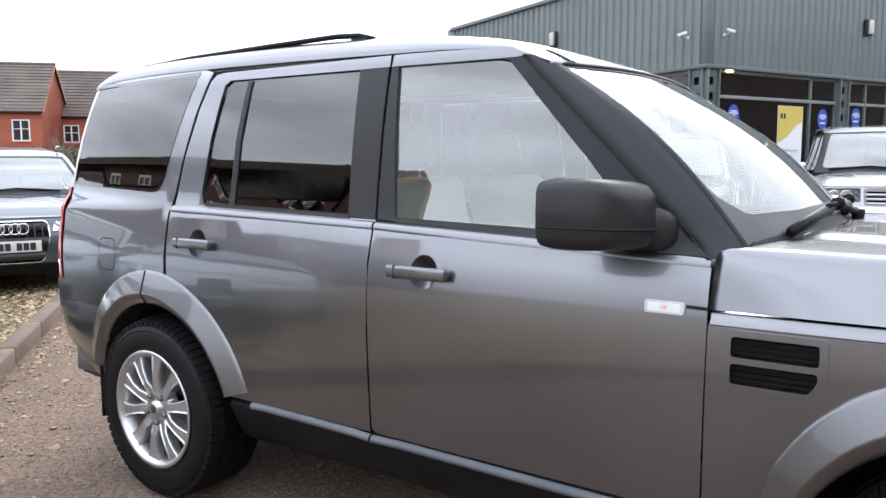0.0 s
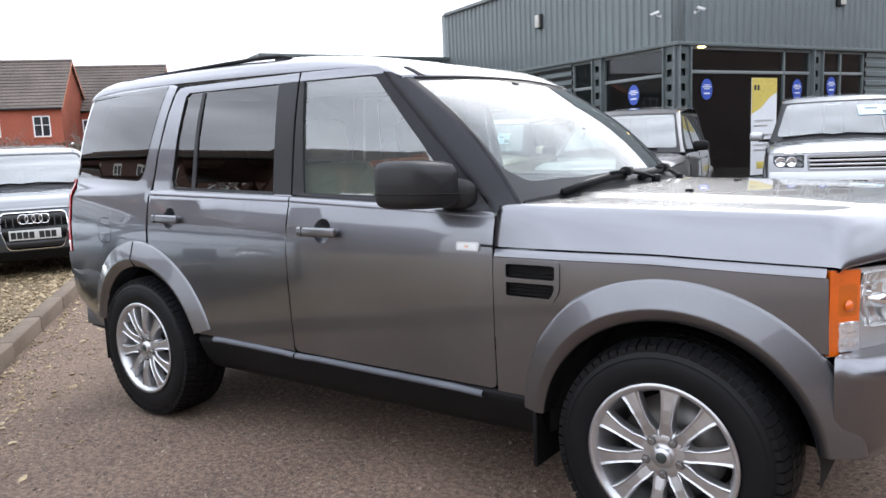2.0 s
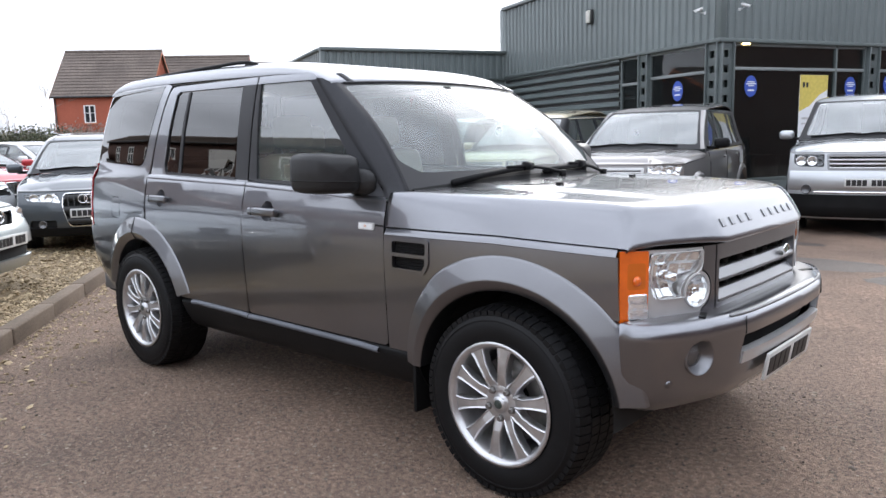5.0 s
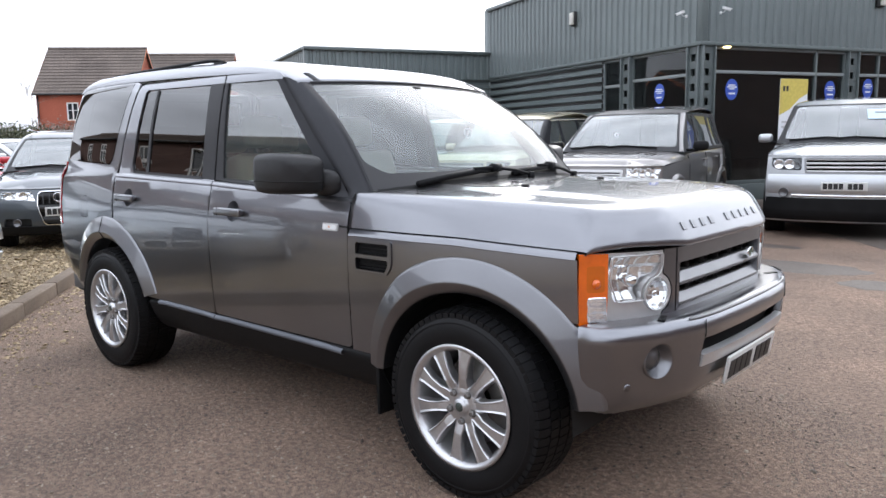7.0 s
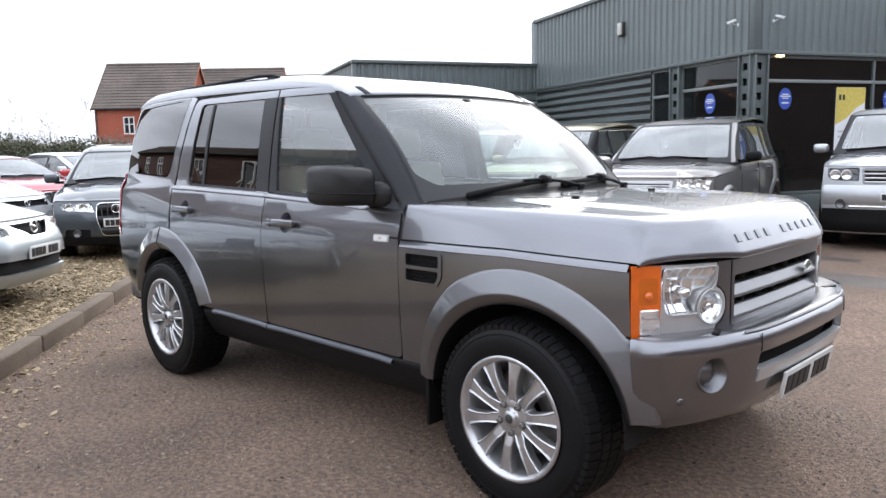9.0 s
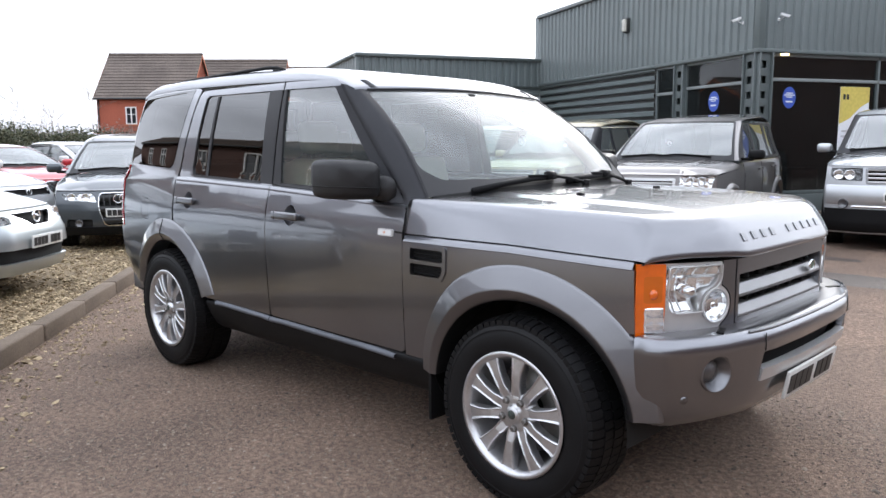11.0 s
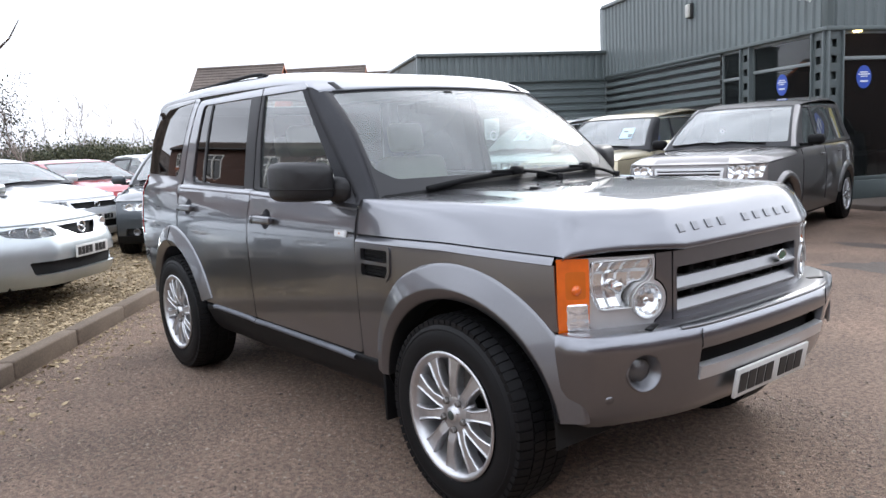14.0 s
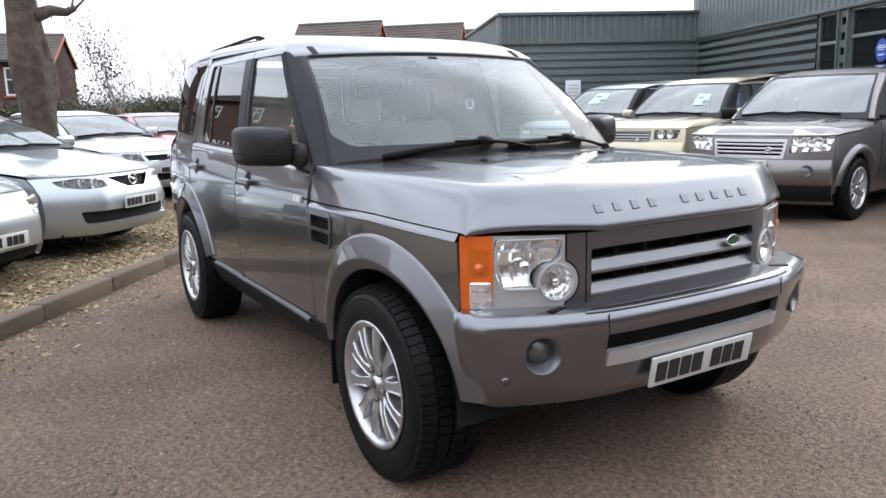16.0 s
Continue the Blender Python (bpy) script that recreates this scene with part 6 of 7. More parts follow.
part("screen_sticker", lathe([(0.018, 0.0), (0.026, 0.0)], 24), STICKER_W, car, "round pale sticker inside the windscreen", at=Matrix.Translation(screen(0.0, 0.44, -0.012)) @ pose(0, 0, 0, 0, -42, 90))

# cabin
part("dashboard", block(0.42, -0.74, 0.86, 0.98, 0.74, 1.13, 0.06, 3), CABIN, car)
part("binnacle", block(0.36, -0.56, 1.08, 0.56, -0.18, 1.19, 0.04, 3), CABIN, car)
part("headlining", sheet([(-2.0, -1.35), (0.22, -1.35), (0.22, 1.35), (-2.0, 1.35)], lambda u, v: tuple(Vector(roof_map(u, v)) - Vector((0, 0, 0.045))), step=0.2, thick=0), HEADLINER, car)
wheel_rim = part("steering_wheel", lathe([(0.178, -0.012), (0.190, 0.0), (0.178, 0.012), (0.166, 0.0), (0.178, -0.012)], 28), CABIN, car, at=pose(0.24, -0.37, 1.08, 0, -24, 90))
part("steering_hub", block(-0.16, -0.015, -0.04, 0.16, 0.015, 0.04, 0.01), CABIN, wheel_rim)


def seat(x, y, w, back_z):
    s = part("seat", block(x - 0.02, y - w / 2, 0.60, x + 0.50, y + w / 2, 0.82, 0.06, 3), LEATHER, car, "cream leather seat")
    part("backrest", block(-0.09, -w / 2, 0.0, 0.09, w / 2, back_z, 0.06, 3), LEATHER, s, at=pose(x - 0.06, y, 0.74, 0, -13, 0))
    part("headrest", block(-0.05, -0.13, 0.0, 0.05, 0.13, 0.19, 0.045, 3), LEATHER, s, at=pose(x - 0.21, y, 0.74 + back_z + 0.02, 0, -8, 0))


for y in (-0.37, 0.37):
    seat(-0.30, y, 0.52, 0.62)
for y in (-0.46, 0.0, 0.46):
    seat(-1.20, y, 0.44, 0.58)
p = screen(0.0, 0.93, -0.02)
part("sensor_housing", block(p[0] - 0.06, -0.07, p[2] - 0.035, p[0] + 0.004, 0.07, p[2] + 0.01, 0.015), BLACK_TRIM, car)
part("rear_mirror", block(0.235, -0.12, 1.585, 0.265, 0.12, 1.655, 0.015), BLACK_TRIM, car)
part("mirror_mount", block(0.25, -0.035, 1.62, 0.40, 0.035, 1.70, 0.015), BLACK_TRIM, car)

# ---- the other parked cars ----


def parked_car(name, label, at, s, group="parked cars"):
    """A parked car from its main measures; local x forward, front axle and rear axle at s['fx'], s['rx']."""
    c = thing(name, label, "car", at, group)
    paint, W, H = s["paint"], s["w"], s["h"]
    xf, xr, fx, rx, R = s["xf"], s["xr"], s["fx"], s["rx"], s["R"]
    belt0, belt1, roofw = s["belt"][0], s["belt"][1], s["roofw"]
    cowl_x, cowl_z, edge_z = s["cowl"][0], s["cowl"][1], s["edge"]
    top_x, top_z = s["wstop"]
    low = s.get("low", 0.24)

    def belt(x):
        return belt0 + (belt1 - belt0) * (cowl_x - x) / (cowl_x - xr)

    def chw(x, z):
        b = belt(x)
        zs = (low, low + 0.15, b * 0.55, b * 0.86, b - 0.05, b, b + 0.03, H - 0.06)
        ys = (W - 0.05, W - 0.02, W, W - 0.008, W - 0.022, W - 0.05, W - 0.07, roofw)
        y = smooth_interp(z, zs, ys, 0.02)
        f = min(max((x - fx + 0.35) / (xf - fx + 0.35), 0), 1.1)
        r = min(max((rx + 0.2 - x) / (rx + 0.2 - xr), 0), 1.1)
        return y - s.get("ft", 0.13) * f * f - 0.12 * r * r

    def side(sign, off=0.0):
        return lambda u, v: (u, sign * (chw(u, v) + off), v)

    def nose(y):
        return xf - s.get("bow", 0.10) * (y / W) ** 2 - s.get("corner", 0.34) * max(0.0, math.hypot(max(abs(y) - W * 0.5, 0), 0.05) - 0.05)

    def face(off=0.0):
        lean = s.get("lean", 0.06)
        return lambda u, v: (nose(u) - lean * max(0.0, (v - 0.5) / (edge_z - 0.5)) ** 2 - 0.10 * max(0.0, (0.38 - v) / 0.2) ** 2 + off, u, v)

    yc = W - s.get("ft", 0.13) - 0.015
    for _ in range(12):
        yc = 0.5 * yc + 0.5 * (chw(nose(yc), 0.55) + 0.002)
    xc = nose(yc)
    ra = R + 0.065
    wheel_a = lambda cx, a0, a1: arc(cx, R, ra, a0, a1, 16)  # noqa: E731
    outline = [(xc - 0.015, low + 0.06), (xc - 0.008, 0.5), (xc - 0.008 - s.get("lean", 0.06) * 0.25, 0.5 + (edge_z - 0.5) * 0.5), (xc - 0.008 - s.get("lean", 0.06), edge_z - 0.01), (cowl_x + 0.02, s.get("shut", cowl_z - 0.08)), (cowl_x - 0.05, belt(cowl_x - 0.05)), (0.0, belt(0.0)), (xr + 0.10, belt(xr + 0.10)), (xr + 0.02, belt1 * 0.6), (xr + 0.06, low + 0.06)]
    outline += [(rx - ra * 0.98, low + 0.06)] + wheel_a(rx, 168, 12) + [(rx + ra * 0.98, low), (fx - ra * 0.98, low)] + wheel_a(fx, 168, 12) + [(fx + ra * 0.98, low + 0.06)]
    for sign in (-1, 1):
        bs = part("body_side", sheet(outline, side(sign), step=0.11, flip=sign > 0, thick=0.03), paint, c)
        for cx in (fx, rx):
            rows = []
            for k in range(25):
                a = radians(8 + 164 * k / 24)
                fl = s.get("flare", 0.012)
                row = [(cx + r_ * math.cos(a), sign * (chw(cx + r_ * math.cos(a), R + r_ * math.sin(a)) + o), R + r_ * math.sin(a)) for r_, o in ((ra - 0.012, -0.12), (ra - 0.012, fl), (ra + 0.01, fl + 0.006), (ra + 0.05, fl), (ra + 0.075, -0.002))]
                rows.append(row if sign < 0 else row[::-1])
            part("wheel_arch", strip(rows), s.get("archpaint", paint), c)
            ln = [[(cx + ra * math.cos(radians(-5 + 19 * k)), sign * yy, R + ra * math.sin(radians(-5 + 19 * k))) for yy in (W - 0.1, W - 0.45)] for k in range(11)]
            part("arch_liner", strip(ln), DARK, c)
            add_wheel(c, s["wheel"], Matrix.Translation((cx, sign * (W - 0.125), R)), left=sign > 0)
        # seams between the doors
        for x in s["seams"]:
            part("door_seam", tube([(x + 0.02 * math.sin(j), sign * (chw(x, z) + 0.001), z) for j, z in enumerate(np.linspace(low + 0.12, belt(x) - 0.02, 6))], 0.004, 4), DARK, c)
        for x in s["seams"][1:]:
            part("door_handle", block(x + 0.06, -0.014, -0.014, x + 0.26, 0.014, 0.014, 0.008), s.get("handle", paint), c, at=Matrix.Translation((0, sign * (chw(x + 0.1, belt(x) - 0.12) + 0.016), belt(x) - 0.12)))
        # side glass within a dark frame
        a_top = (top_x - 0.06, top_z - 0.02)
        frame_o = [(cowl_x - 0.06, belt(cowl_x) + 0.012), (a_top[0], a_top[1]), (s["roofend"], H - 0.075), (s["tail_b"], belt(s["tail_b"]) + 0.012)]
        wins = [fillet([(u, v) for u, v in wv], 0.03) for wv in s["windows"](belt, a_top, H)]
        part("window_frame", sheet(frame_o, side(sign, -0.004), wins, step=0.12, flip=sign > 0, thick=0.02), s.get("framepaint", PILLAR_BLACK), c)
        for wv in wins:
            part("side_glass", sheet(wv, side(sign, -0.012), step=0.2, flip=sign > 0, thick=0, drop=0), GLASS_CAR, c, smooth=True)
    def zb_at(u):
        return float(np.interp(u, (cowl_x, xc), (s.get("shut", cowl_z - 0.08), edge_z)))

    def bonnet(u, v):
        sn = math.sin(v)
        y = (chw(min(u, xc), zb_at(u)) + 0.002) * sn if u < xc else yc * sn
        d = max(0.0, nose(y) - s.get("lean", 0.06) - u)
        top = float(np.interp(u, (cowl_x, xc), (cowl_z, s["nosez"]))) - (s["nosez"] - edge_z) * max(0.0, 1 - d / s.get("nosed", 0.3)) ** 2.2
        e = zb_at(u)
        top = max(top, e + 0.004)
        rise = s.get("crease", 0.012) * (1 / (1 + math.exp((abs(y) - W * 0.52) * 50)))
        return (u, y, e + (top - e + rise * min(1, d / 0.5)) * max(0.0, 1 - abs(sn) ** s.get("sq", 6)) ** 0.5)

    fr = [(nose(yc * math.sin(v)) - s.get("lean", 0.06) + 0.004, v) for v in np.linspace(-1.56, 1.56, 21)]
    bk = [(cowl_x + 0.12 * (1 - math.sin(v) ** 2), v) for v in np.linspace(1.56, -1.56, 9)]
    part("bonnet", sheet(fr + bk, bonnet, step=0.11, thick=0.02), paint, c)
    # nose, with openings for what is set into it
    holes, inserts = [], []
    for sign in (-1, 1):
        hl = [(sign * a, b) for a, b in s["lamp"]]
        holes.append(fillet(hl, 0.02))
    gr = fillet(s["grille"], s.get("grille_r", 0.03))
    holes.append(gr)
    for q in s.get("intakes", ()):
        holes.append(fillet(q, 0.02))
    nz = part("nose_panel", sheet([(-yc, 0.22), (yc, 0.22), (yc, edge_z - 0.012), (-yc, edge_z - 0.012)], face(), holes, step=0.08, thick=0.03), paint, c)
    part("nose_backing", sheet([(-yc + 0.03, 0.20), (yc - 0.03, 0.20), (yc - 0.03, edge_z - 0.02), (-yc + 0.03, edge_z - 0.02)], face(-0.07), step=0.2, thick=0), DARK, c)
    for sign in (-1, 1):
        hl = fillet([(sign * a, b) for a, b in s["lamp"]], 0.02)
        mx, mz = sum(p[0] for p in hl) / len(hl), sum(p[1] for p in hl) / len(hl)
        lam = part("headlamp", sheet(hl, lambda u, v: (face(-0.035)(u, v)[0] + 0.010 * math.sin(u * 60) * math.sin(v * 75), u, v), step=0.028, thick=0.02), s.get("lampback", REFLECTOR), c, "clear headlamp", smooth=False)
        for dx in s.get("lamp_dots", (-0.07, 0.06)):
            q_ = s.get("dot_r", 0.05) / 0.05
            b_ = lathe([(0.048 * q_, -0.01), (0.052 * q_, -0.018), (0.044 * q_, -0.014), (0.03 * q_, 0.0), (0.001, 0.012)], 20)
            part("lamp_bowl", b_, REFLECTOR, lam, at=pose(face(-0.02)(mx + dx, mz)[0], mx + dx, mz, 0, 0, 90))
        part("lamp_cover", sheet(hl, face(0.002), step=0.08, thick=0.0, drop=0.004), LENS, lam)
    gp = part("grille", sheet(gr, face(-0.05), step=0.15, thick=0), DARK, c, s.get("grille_label", "dark grille"))
    if s.get("grille_frame"):
        part("grille_frame", sheet(gr, face(0.006), [inset(gr if area(gr) > 0 else gr[::-1], s.get("frame_w", 0.022))], step=0.1, thick=0.03), s["grille_frame"], gp)
    gy = [p[0] for p in gr]
    gz = [p[1] for p in gr]
    for k in range(s.get("bars", 0)):
        z = min(gz) + (max(gz) - min(gz)) * (k + 0.5) / s["bars"]
        t = 0.30 * (max(gz) - min(gz)) / s["bars"]
        lim = [p[0] for p in dense(gr, 0.02) if abs(p[1] - z) < 0.03]
        y0, y1 = (min(lim), max(lim)) if lim else (min(gy), max(gy))
        rows = [[(face(-0.03)(y, z)[0], y, z - t), (face(0.002)(y, z)[0], y, z - t * 0.7), (face(0.004)(y, z)[0], y, z + t * 0.7), (face(-0.03)(y, z)[0], y, z + t)] for y in np.linspace(y0 + 0.012, y1 - 0.012, 11)]
        part("grille_bar", strip(rows), s.get("barmat", GRILLE_SILVER), gp)
    for k in range(s.get("uprights", 0)):
        y = min(gy) + (max(gy) - min(gy)) * (k + 1) / (s["uprights"] + 1)
        part("grille_upright", block(face(-0.03)(y, 0.6)[0], y - 0.006, min(gz) + 0.02, face(-0.006)(y, 0.6)[0], y + 0.006, max(gz) - 0.02), s.get("upmat", GUTTER), gp)
    if s.get("badge"):
        by, bz, br, bm_ = s["badge"]
        part("badge", lathe([(br * 0.72, 0.0), (br * 0.8, -0.012), (br, -0.008), (br, 0.004)], 24), CHROME, gp, at=pose(face(0.012)(by, bz)[0], by, bz, 0, 0, 90))
        part("badge_bar", block(-br * 0.75, -0.01, -br * 0.13, br * 0.75, 0.0, br * 0.13), CHROME, gp, at=pose(face(0.016)(by, bz)[0], by, bz, 0, bm_, 90))
    for q in s.get("intakes", ()):
        part("air_intake", sheet(q, face(-0.04), step=0.2, thick=0), DARK, c)
    for y, z, r in s.get("fogs", ()):
        for sign in (-1, 1):
            part("fog_lamp", lathe([(r * 1.25, 0.01), (r * 1.2, -0.008), (r, -0.002), (r * 0.5, 0.012), (0.001, 0.014)], 18), FOG_DARK, c, at=pose(face(0.006 + (s["bumper"][2] if s.get("bumper") else 0.0))(sign * y, z)[0], sign * y, z, 0, 0, 90 + sign * 12))
    for z, t, m in s.get("strips", ()):
        rows = [[(face(-0.02)(y, z)[0], y, z - t), (face(0.010)(y, z)[0], y, z - t), (face(0.010)(y, z)[0], y, z + t), (face(-0.02)(y, z)[0], y, z + t)] for y in np.linspace(-W * 0.62, W * 0.62, 13)]
        part("bumper_strip", strip(rows), m, c)
    bulge = 0.0
    if s.get("bumper"):
        z0, z1, bulge = s["bumper"]
        shape = lambda u, v: (face(0.004)(u, v)[0] + bulge * max(0.0, math.sin(math.pi * min(1.0, max(0.0, (v - z0) / (z1 - z0))))) ** 0.6, u, v)  # noqa: E731
        part("bumper", sheet(fillet([(-yc + 0.01, z0), (yc - 0.01, z0), (yc - 0.01, z1), (-yc + 0.01, z1)], 0.02), shape, step=0.05, thick=0.03), paint, c, "moulded front bumper in body colour")
    if s.get("skirt"):
        z0, z1 = s["skirt"]
        part("lower_bumper", sheet([(-yc, z0), (yc, z0), (yc, z1), (-yc, z1)], face(0.014), step=0.12, thick=0.03), BLACK_TRIM, c, "dark lower bumper")
    pl = s["plate"]
    plate_bars(c, 0.52, 0.111, pose(face(0.012 + bulge)(pl[0], pl[1])[0], pl[0], pl[1], 3, 0, 90), "white number plate with black bars")
    # windscreen and roof
    bhw, thw = chw(cowl_x, belt(cowl_x)) - 0.045, roofw - 0.035

    def scr(u, v, lift=0.0):
        bow = 1 - u * u
        half = bhw + (thw - bhw) * v
        return ((cowl_x + 0.14 * bow) * (1 - v) + (top_x + 0.06 * bow) * v + 0.67 * lift + 0.03 * math.sin(math.pi * v), half * u, (cowl_z - 0.015 + 0.02 * bow) * (1 - v) + (top_z + 0.012 * bow) * v + 0.74 * lift + 0.03 * math.sin(math.pi * v))

    part("windscreen", sheet([(-0.985, 0.03), (0.985, 0.03), (0.985, 0.985), (-0.985, 0.985)], scr, step=0.25, thick=0, drop=0), GLASS_PARKED, c, shadow=False)
    part("screen_border", sheet([(-0.995, 0.0), (0.995, 0.0), (0.995, 0.995), (-0.995, 0.995)], lambda u, v: scr(u, v, 0.003), [fillet([(-0.94, 0.10), (0.94, 0.10), (0.945, 0.95), (-0.945, 0.95)], 0.06)], step=0.25, thick=0.0, drop=0), PILLAR_BLACK, c)
    for sign in (-1, 1):
        rows = []
        for k in range(9):
            v = k / 8
            a = Vector(scr(sign * 0.985, v, 0.006))
            xb, zb = cowl_x - 0.06 + (top_x - 0.06 - cowl_x + 0.06) * v, belt(cowl_x) + 0.01 + (top_z - 0.02 - belt(cowl_x) - 0.01) * v
            b = Vector((xb, sign * chw(xb, zb), zb))
            m = a.lerp(b, 0.5) + Vector((0.018, sign * 0.02, 0.012))
            rows.append([a, m, b] if sign < 0 else [b, m, a])
        part("a_pillar", strip(rows), s.get("pillar", paint), c)
        mx_ = cowl_x - 0.28
        mm = block(-0.07, -0.10, -0.065, 0.07, 0.10, 0.065, 0.045, 3)
        mir = part("door_mirror", mm, s.get("mirror", BLACK_TRIM), c, at=Matrix.Translation((mx_, sign * (W + 0.11), belt(mx_) + 0.10)))
        part("mirror_foot", block(-0.03, -0.09, -0.02, 0.03, 0.09, 0.02, 0.01), BLACK_TRIM, mir, at=Matrix.Translation((0.01, -sign * 0.12, -0.06)))
        wp = [scr(0.75 * sign - 0.1, 0.05, 0.02), scr(0.2 * sign - 0.1, 0.09, 0.02), scr(-0.1, 0.06, 0.02)]
        part("wiper", tube(wp, 0.012, 5), BLACK_TRIM, c)

    def rf(u, v):
        e = smooth_interp(u, (xr, s["roofend"], top_x - 0.5, top_x), (H - 0.30, H - 0.07, H - 0.055, top_z - 0.005))
        t = smooth_interp(u, (xr, s["roofend"], top_x - 0.6, top_x - 0.2, top_x), (H - 0.28, H - 0.01, H, H - 0.025, top_z + 0.016))
        sn = math.sin(v)
        return (u + 0.05 * (1 - sn * sn) * max(0, (u - top_x + 0.4) / 0.4) ** 2, (chw(u, e) - 0.004) * sn, e + (t - e) * max(0.0, 1 - abs(sn) ** 4) ** 0.55)

    part("roof", sheet([(s["roofend"], -1.56), (top_x, -1.56), (top_x, 1.56), (s["roofend"], 1.56)], rf, step=0.12, thick=0.03), paint, c)
    if s.get("rails"):
        for sign in (-1, 1):
            part("roof_rail", tube([(u, sign * (roofw - 0.07), H + 0.01 + 0.03 * (1 - ((u - (top_x + s["roofend"]) / 2) / ((top_x - s["roofend"]) / 2)) ** 6)) for u in np.linspace(s["roofend"] + 0.05, top_x - 0.25, 9)], 0.016, 6), s["rails"], c)
    # tail
    tz = (0.3, belt1 * 0.6, belt1, H - 0.06)
    tx = (xr + 0.05, xr, s["tail_b"] - 0.06 if s.get("hatch") else xr + 0.06, s["roofend"])
    part("tail_panel", sheet([(-W + 0.14, 0.28), (W - 0.14, 0.28), (W - 0.18, belt1), (roofw - 0.03, H - 0.07), (-roofw + 0.03, H - 0.07), (-W + 0.18, belt1)], lambda u, v: (float(np.interp(v, tz, tx)), u, v), step=0.3, thick=0.02, flip=True), paint, c)
    if not s.get("hatch"):
        part("boot_lid", sheet([(xr + 0.05, -W + 0.2), (s["tail_b"] + 0.1, -W + 0.2), (s["tail_b"] + 0.1, W - 0.2), (xr + 0.05, W - 0.2)], lambda u, v: (u, v, belt1 + 0.01), step=0.3, thick=0.02), paint, c)
    part("floor_pan", block(xr + 0.2, -W + 0.16, 0.22, xf - 0.35, W - 0.16, 0.34), DARK, c)
    part("cabin", block(xr + 0.5, -W + 0.2, 0.34, cowl_x - 0.1, W - 0.2, belt0 - 0.22), CABIN, c)
    part("dashboard", block(cowl_x - 0.42, -W + 0.2, belt0 - 0.25, cowl_x + 0.05, W - 0.2, cowl_z - 0.03, 0.04), CABIN, c)
    for y in (-0.37, 0.37):
        part("seat_back", block(-0.09, -0.25, 0.0, 0.09, 0.25, H - 0.82, 0.07, 3), s.get("seats", CABIN), c, at=pose(cowl_x - 1.25, y, belt0 - 0.40, 0, -12, 0))
    if s.get("sticker"):
        u, v, w_, h_ = s["sticker"]
        st = part("price_sticker", sheet([(u - w_, v - h_), (u + w_, v - h_), (u + w_, v + h_), (u - w_, v + h_)], lambda a, b: scr(a, b, 0.006), step=0.1, thick=0, drop=0), SCREEN_CARD, c, "pale blue price card behind the windscreen")
        part("text_bar", sheet([(u - w_ * 0.6, v + h_ * 0.1), (u + w_ * 0.1, v + h_ * 0.1), (u + w_ * 0.1, v + h_ * 0.4), (u - w_ * 0.6, v + h_ * 0.4)], lambda a, b: scr(a, b, 0.010), step=0.1, thick=0, drop=0), FRAME_RAIL, st)
        part("text_bar", sheet([(u + w_ * 0.3, v - h_ * 0.8), (u + w_ * 0.9, v - h_ * 0.8), (u + w_ * 0.9, v - h_ * 0.2), (u + w_ * 0.3, v - h_ * 0.2)], lambda a, b: scr(a, b, 0.010), step=0.1, thick=0, drop=0), FRAME_RAIL, st)
    if s.get("disc"):
        p = scr(*s["disc"], 0.006)
        part("screen_disc", lathe([(0.018, 0.0), (0.030, 0.0)], 20), STICKER_W, c, at=Matrix.Translation(p) @ pose(0, 0, 0, 0, -50, 90))
    return c


def suv_windows(xb, xc):
    """Three side windows: outlines between the belt and the roof, split at xb and xc."""
    def make(belt, a_top, H):
        t = H - 0.125
        front = [(xb + 0.05, belt(xb) + 0.045), (a_top[0] + 0.36, belt(a_top[0]) + 0.045), (a_top[0] - 0.06, t), (xb + 0.05, t)]
        mid = [(xc + 0.06, belt(xc) + 0.045), (xb - 0.04, belt(xb) + 0.045), (xb - 0.04, t), (xc + 0.08, t)]
        rear = [(xc - 0.55, belt(xc) + 0.06), (xc - 0.05, belt(xc) + 0.05), (xc - 0.03, t), (xc - 0.42, t - 0.01)]
        return [front, mid, rear]
    return make


def low_windows(xb, xc):
    def make(belt, a_top, H):
        t = H - 0.115
        return [[(xb + 0.03, belt(xb) + 0.035), (a_top[0] + 0.62, belt(a_top[0]) + 0.035), (a_top[0] - 0.02, t), (xb + 0.03, t)],
                [(xc + 0.05, belt(xc) + 0.04), (xb - 0.03, belt(xb) + 0.035), (xb - 0.03, t), (xc + 0.30, t - 0.02)]]
    return make


def heading(nose_x, nose_y, deg, xf, z=0.0):
    """The pose that puts a car's nose, xf ahead of its middle, at a place."""
    d = radians(deg)
    return pose(nose_x - xf * math.cos(d), nose_y - xf * math.sin(d), z, 0, 0, deg)


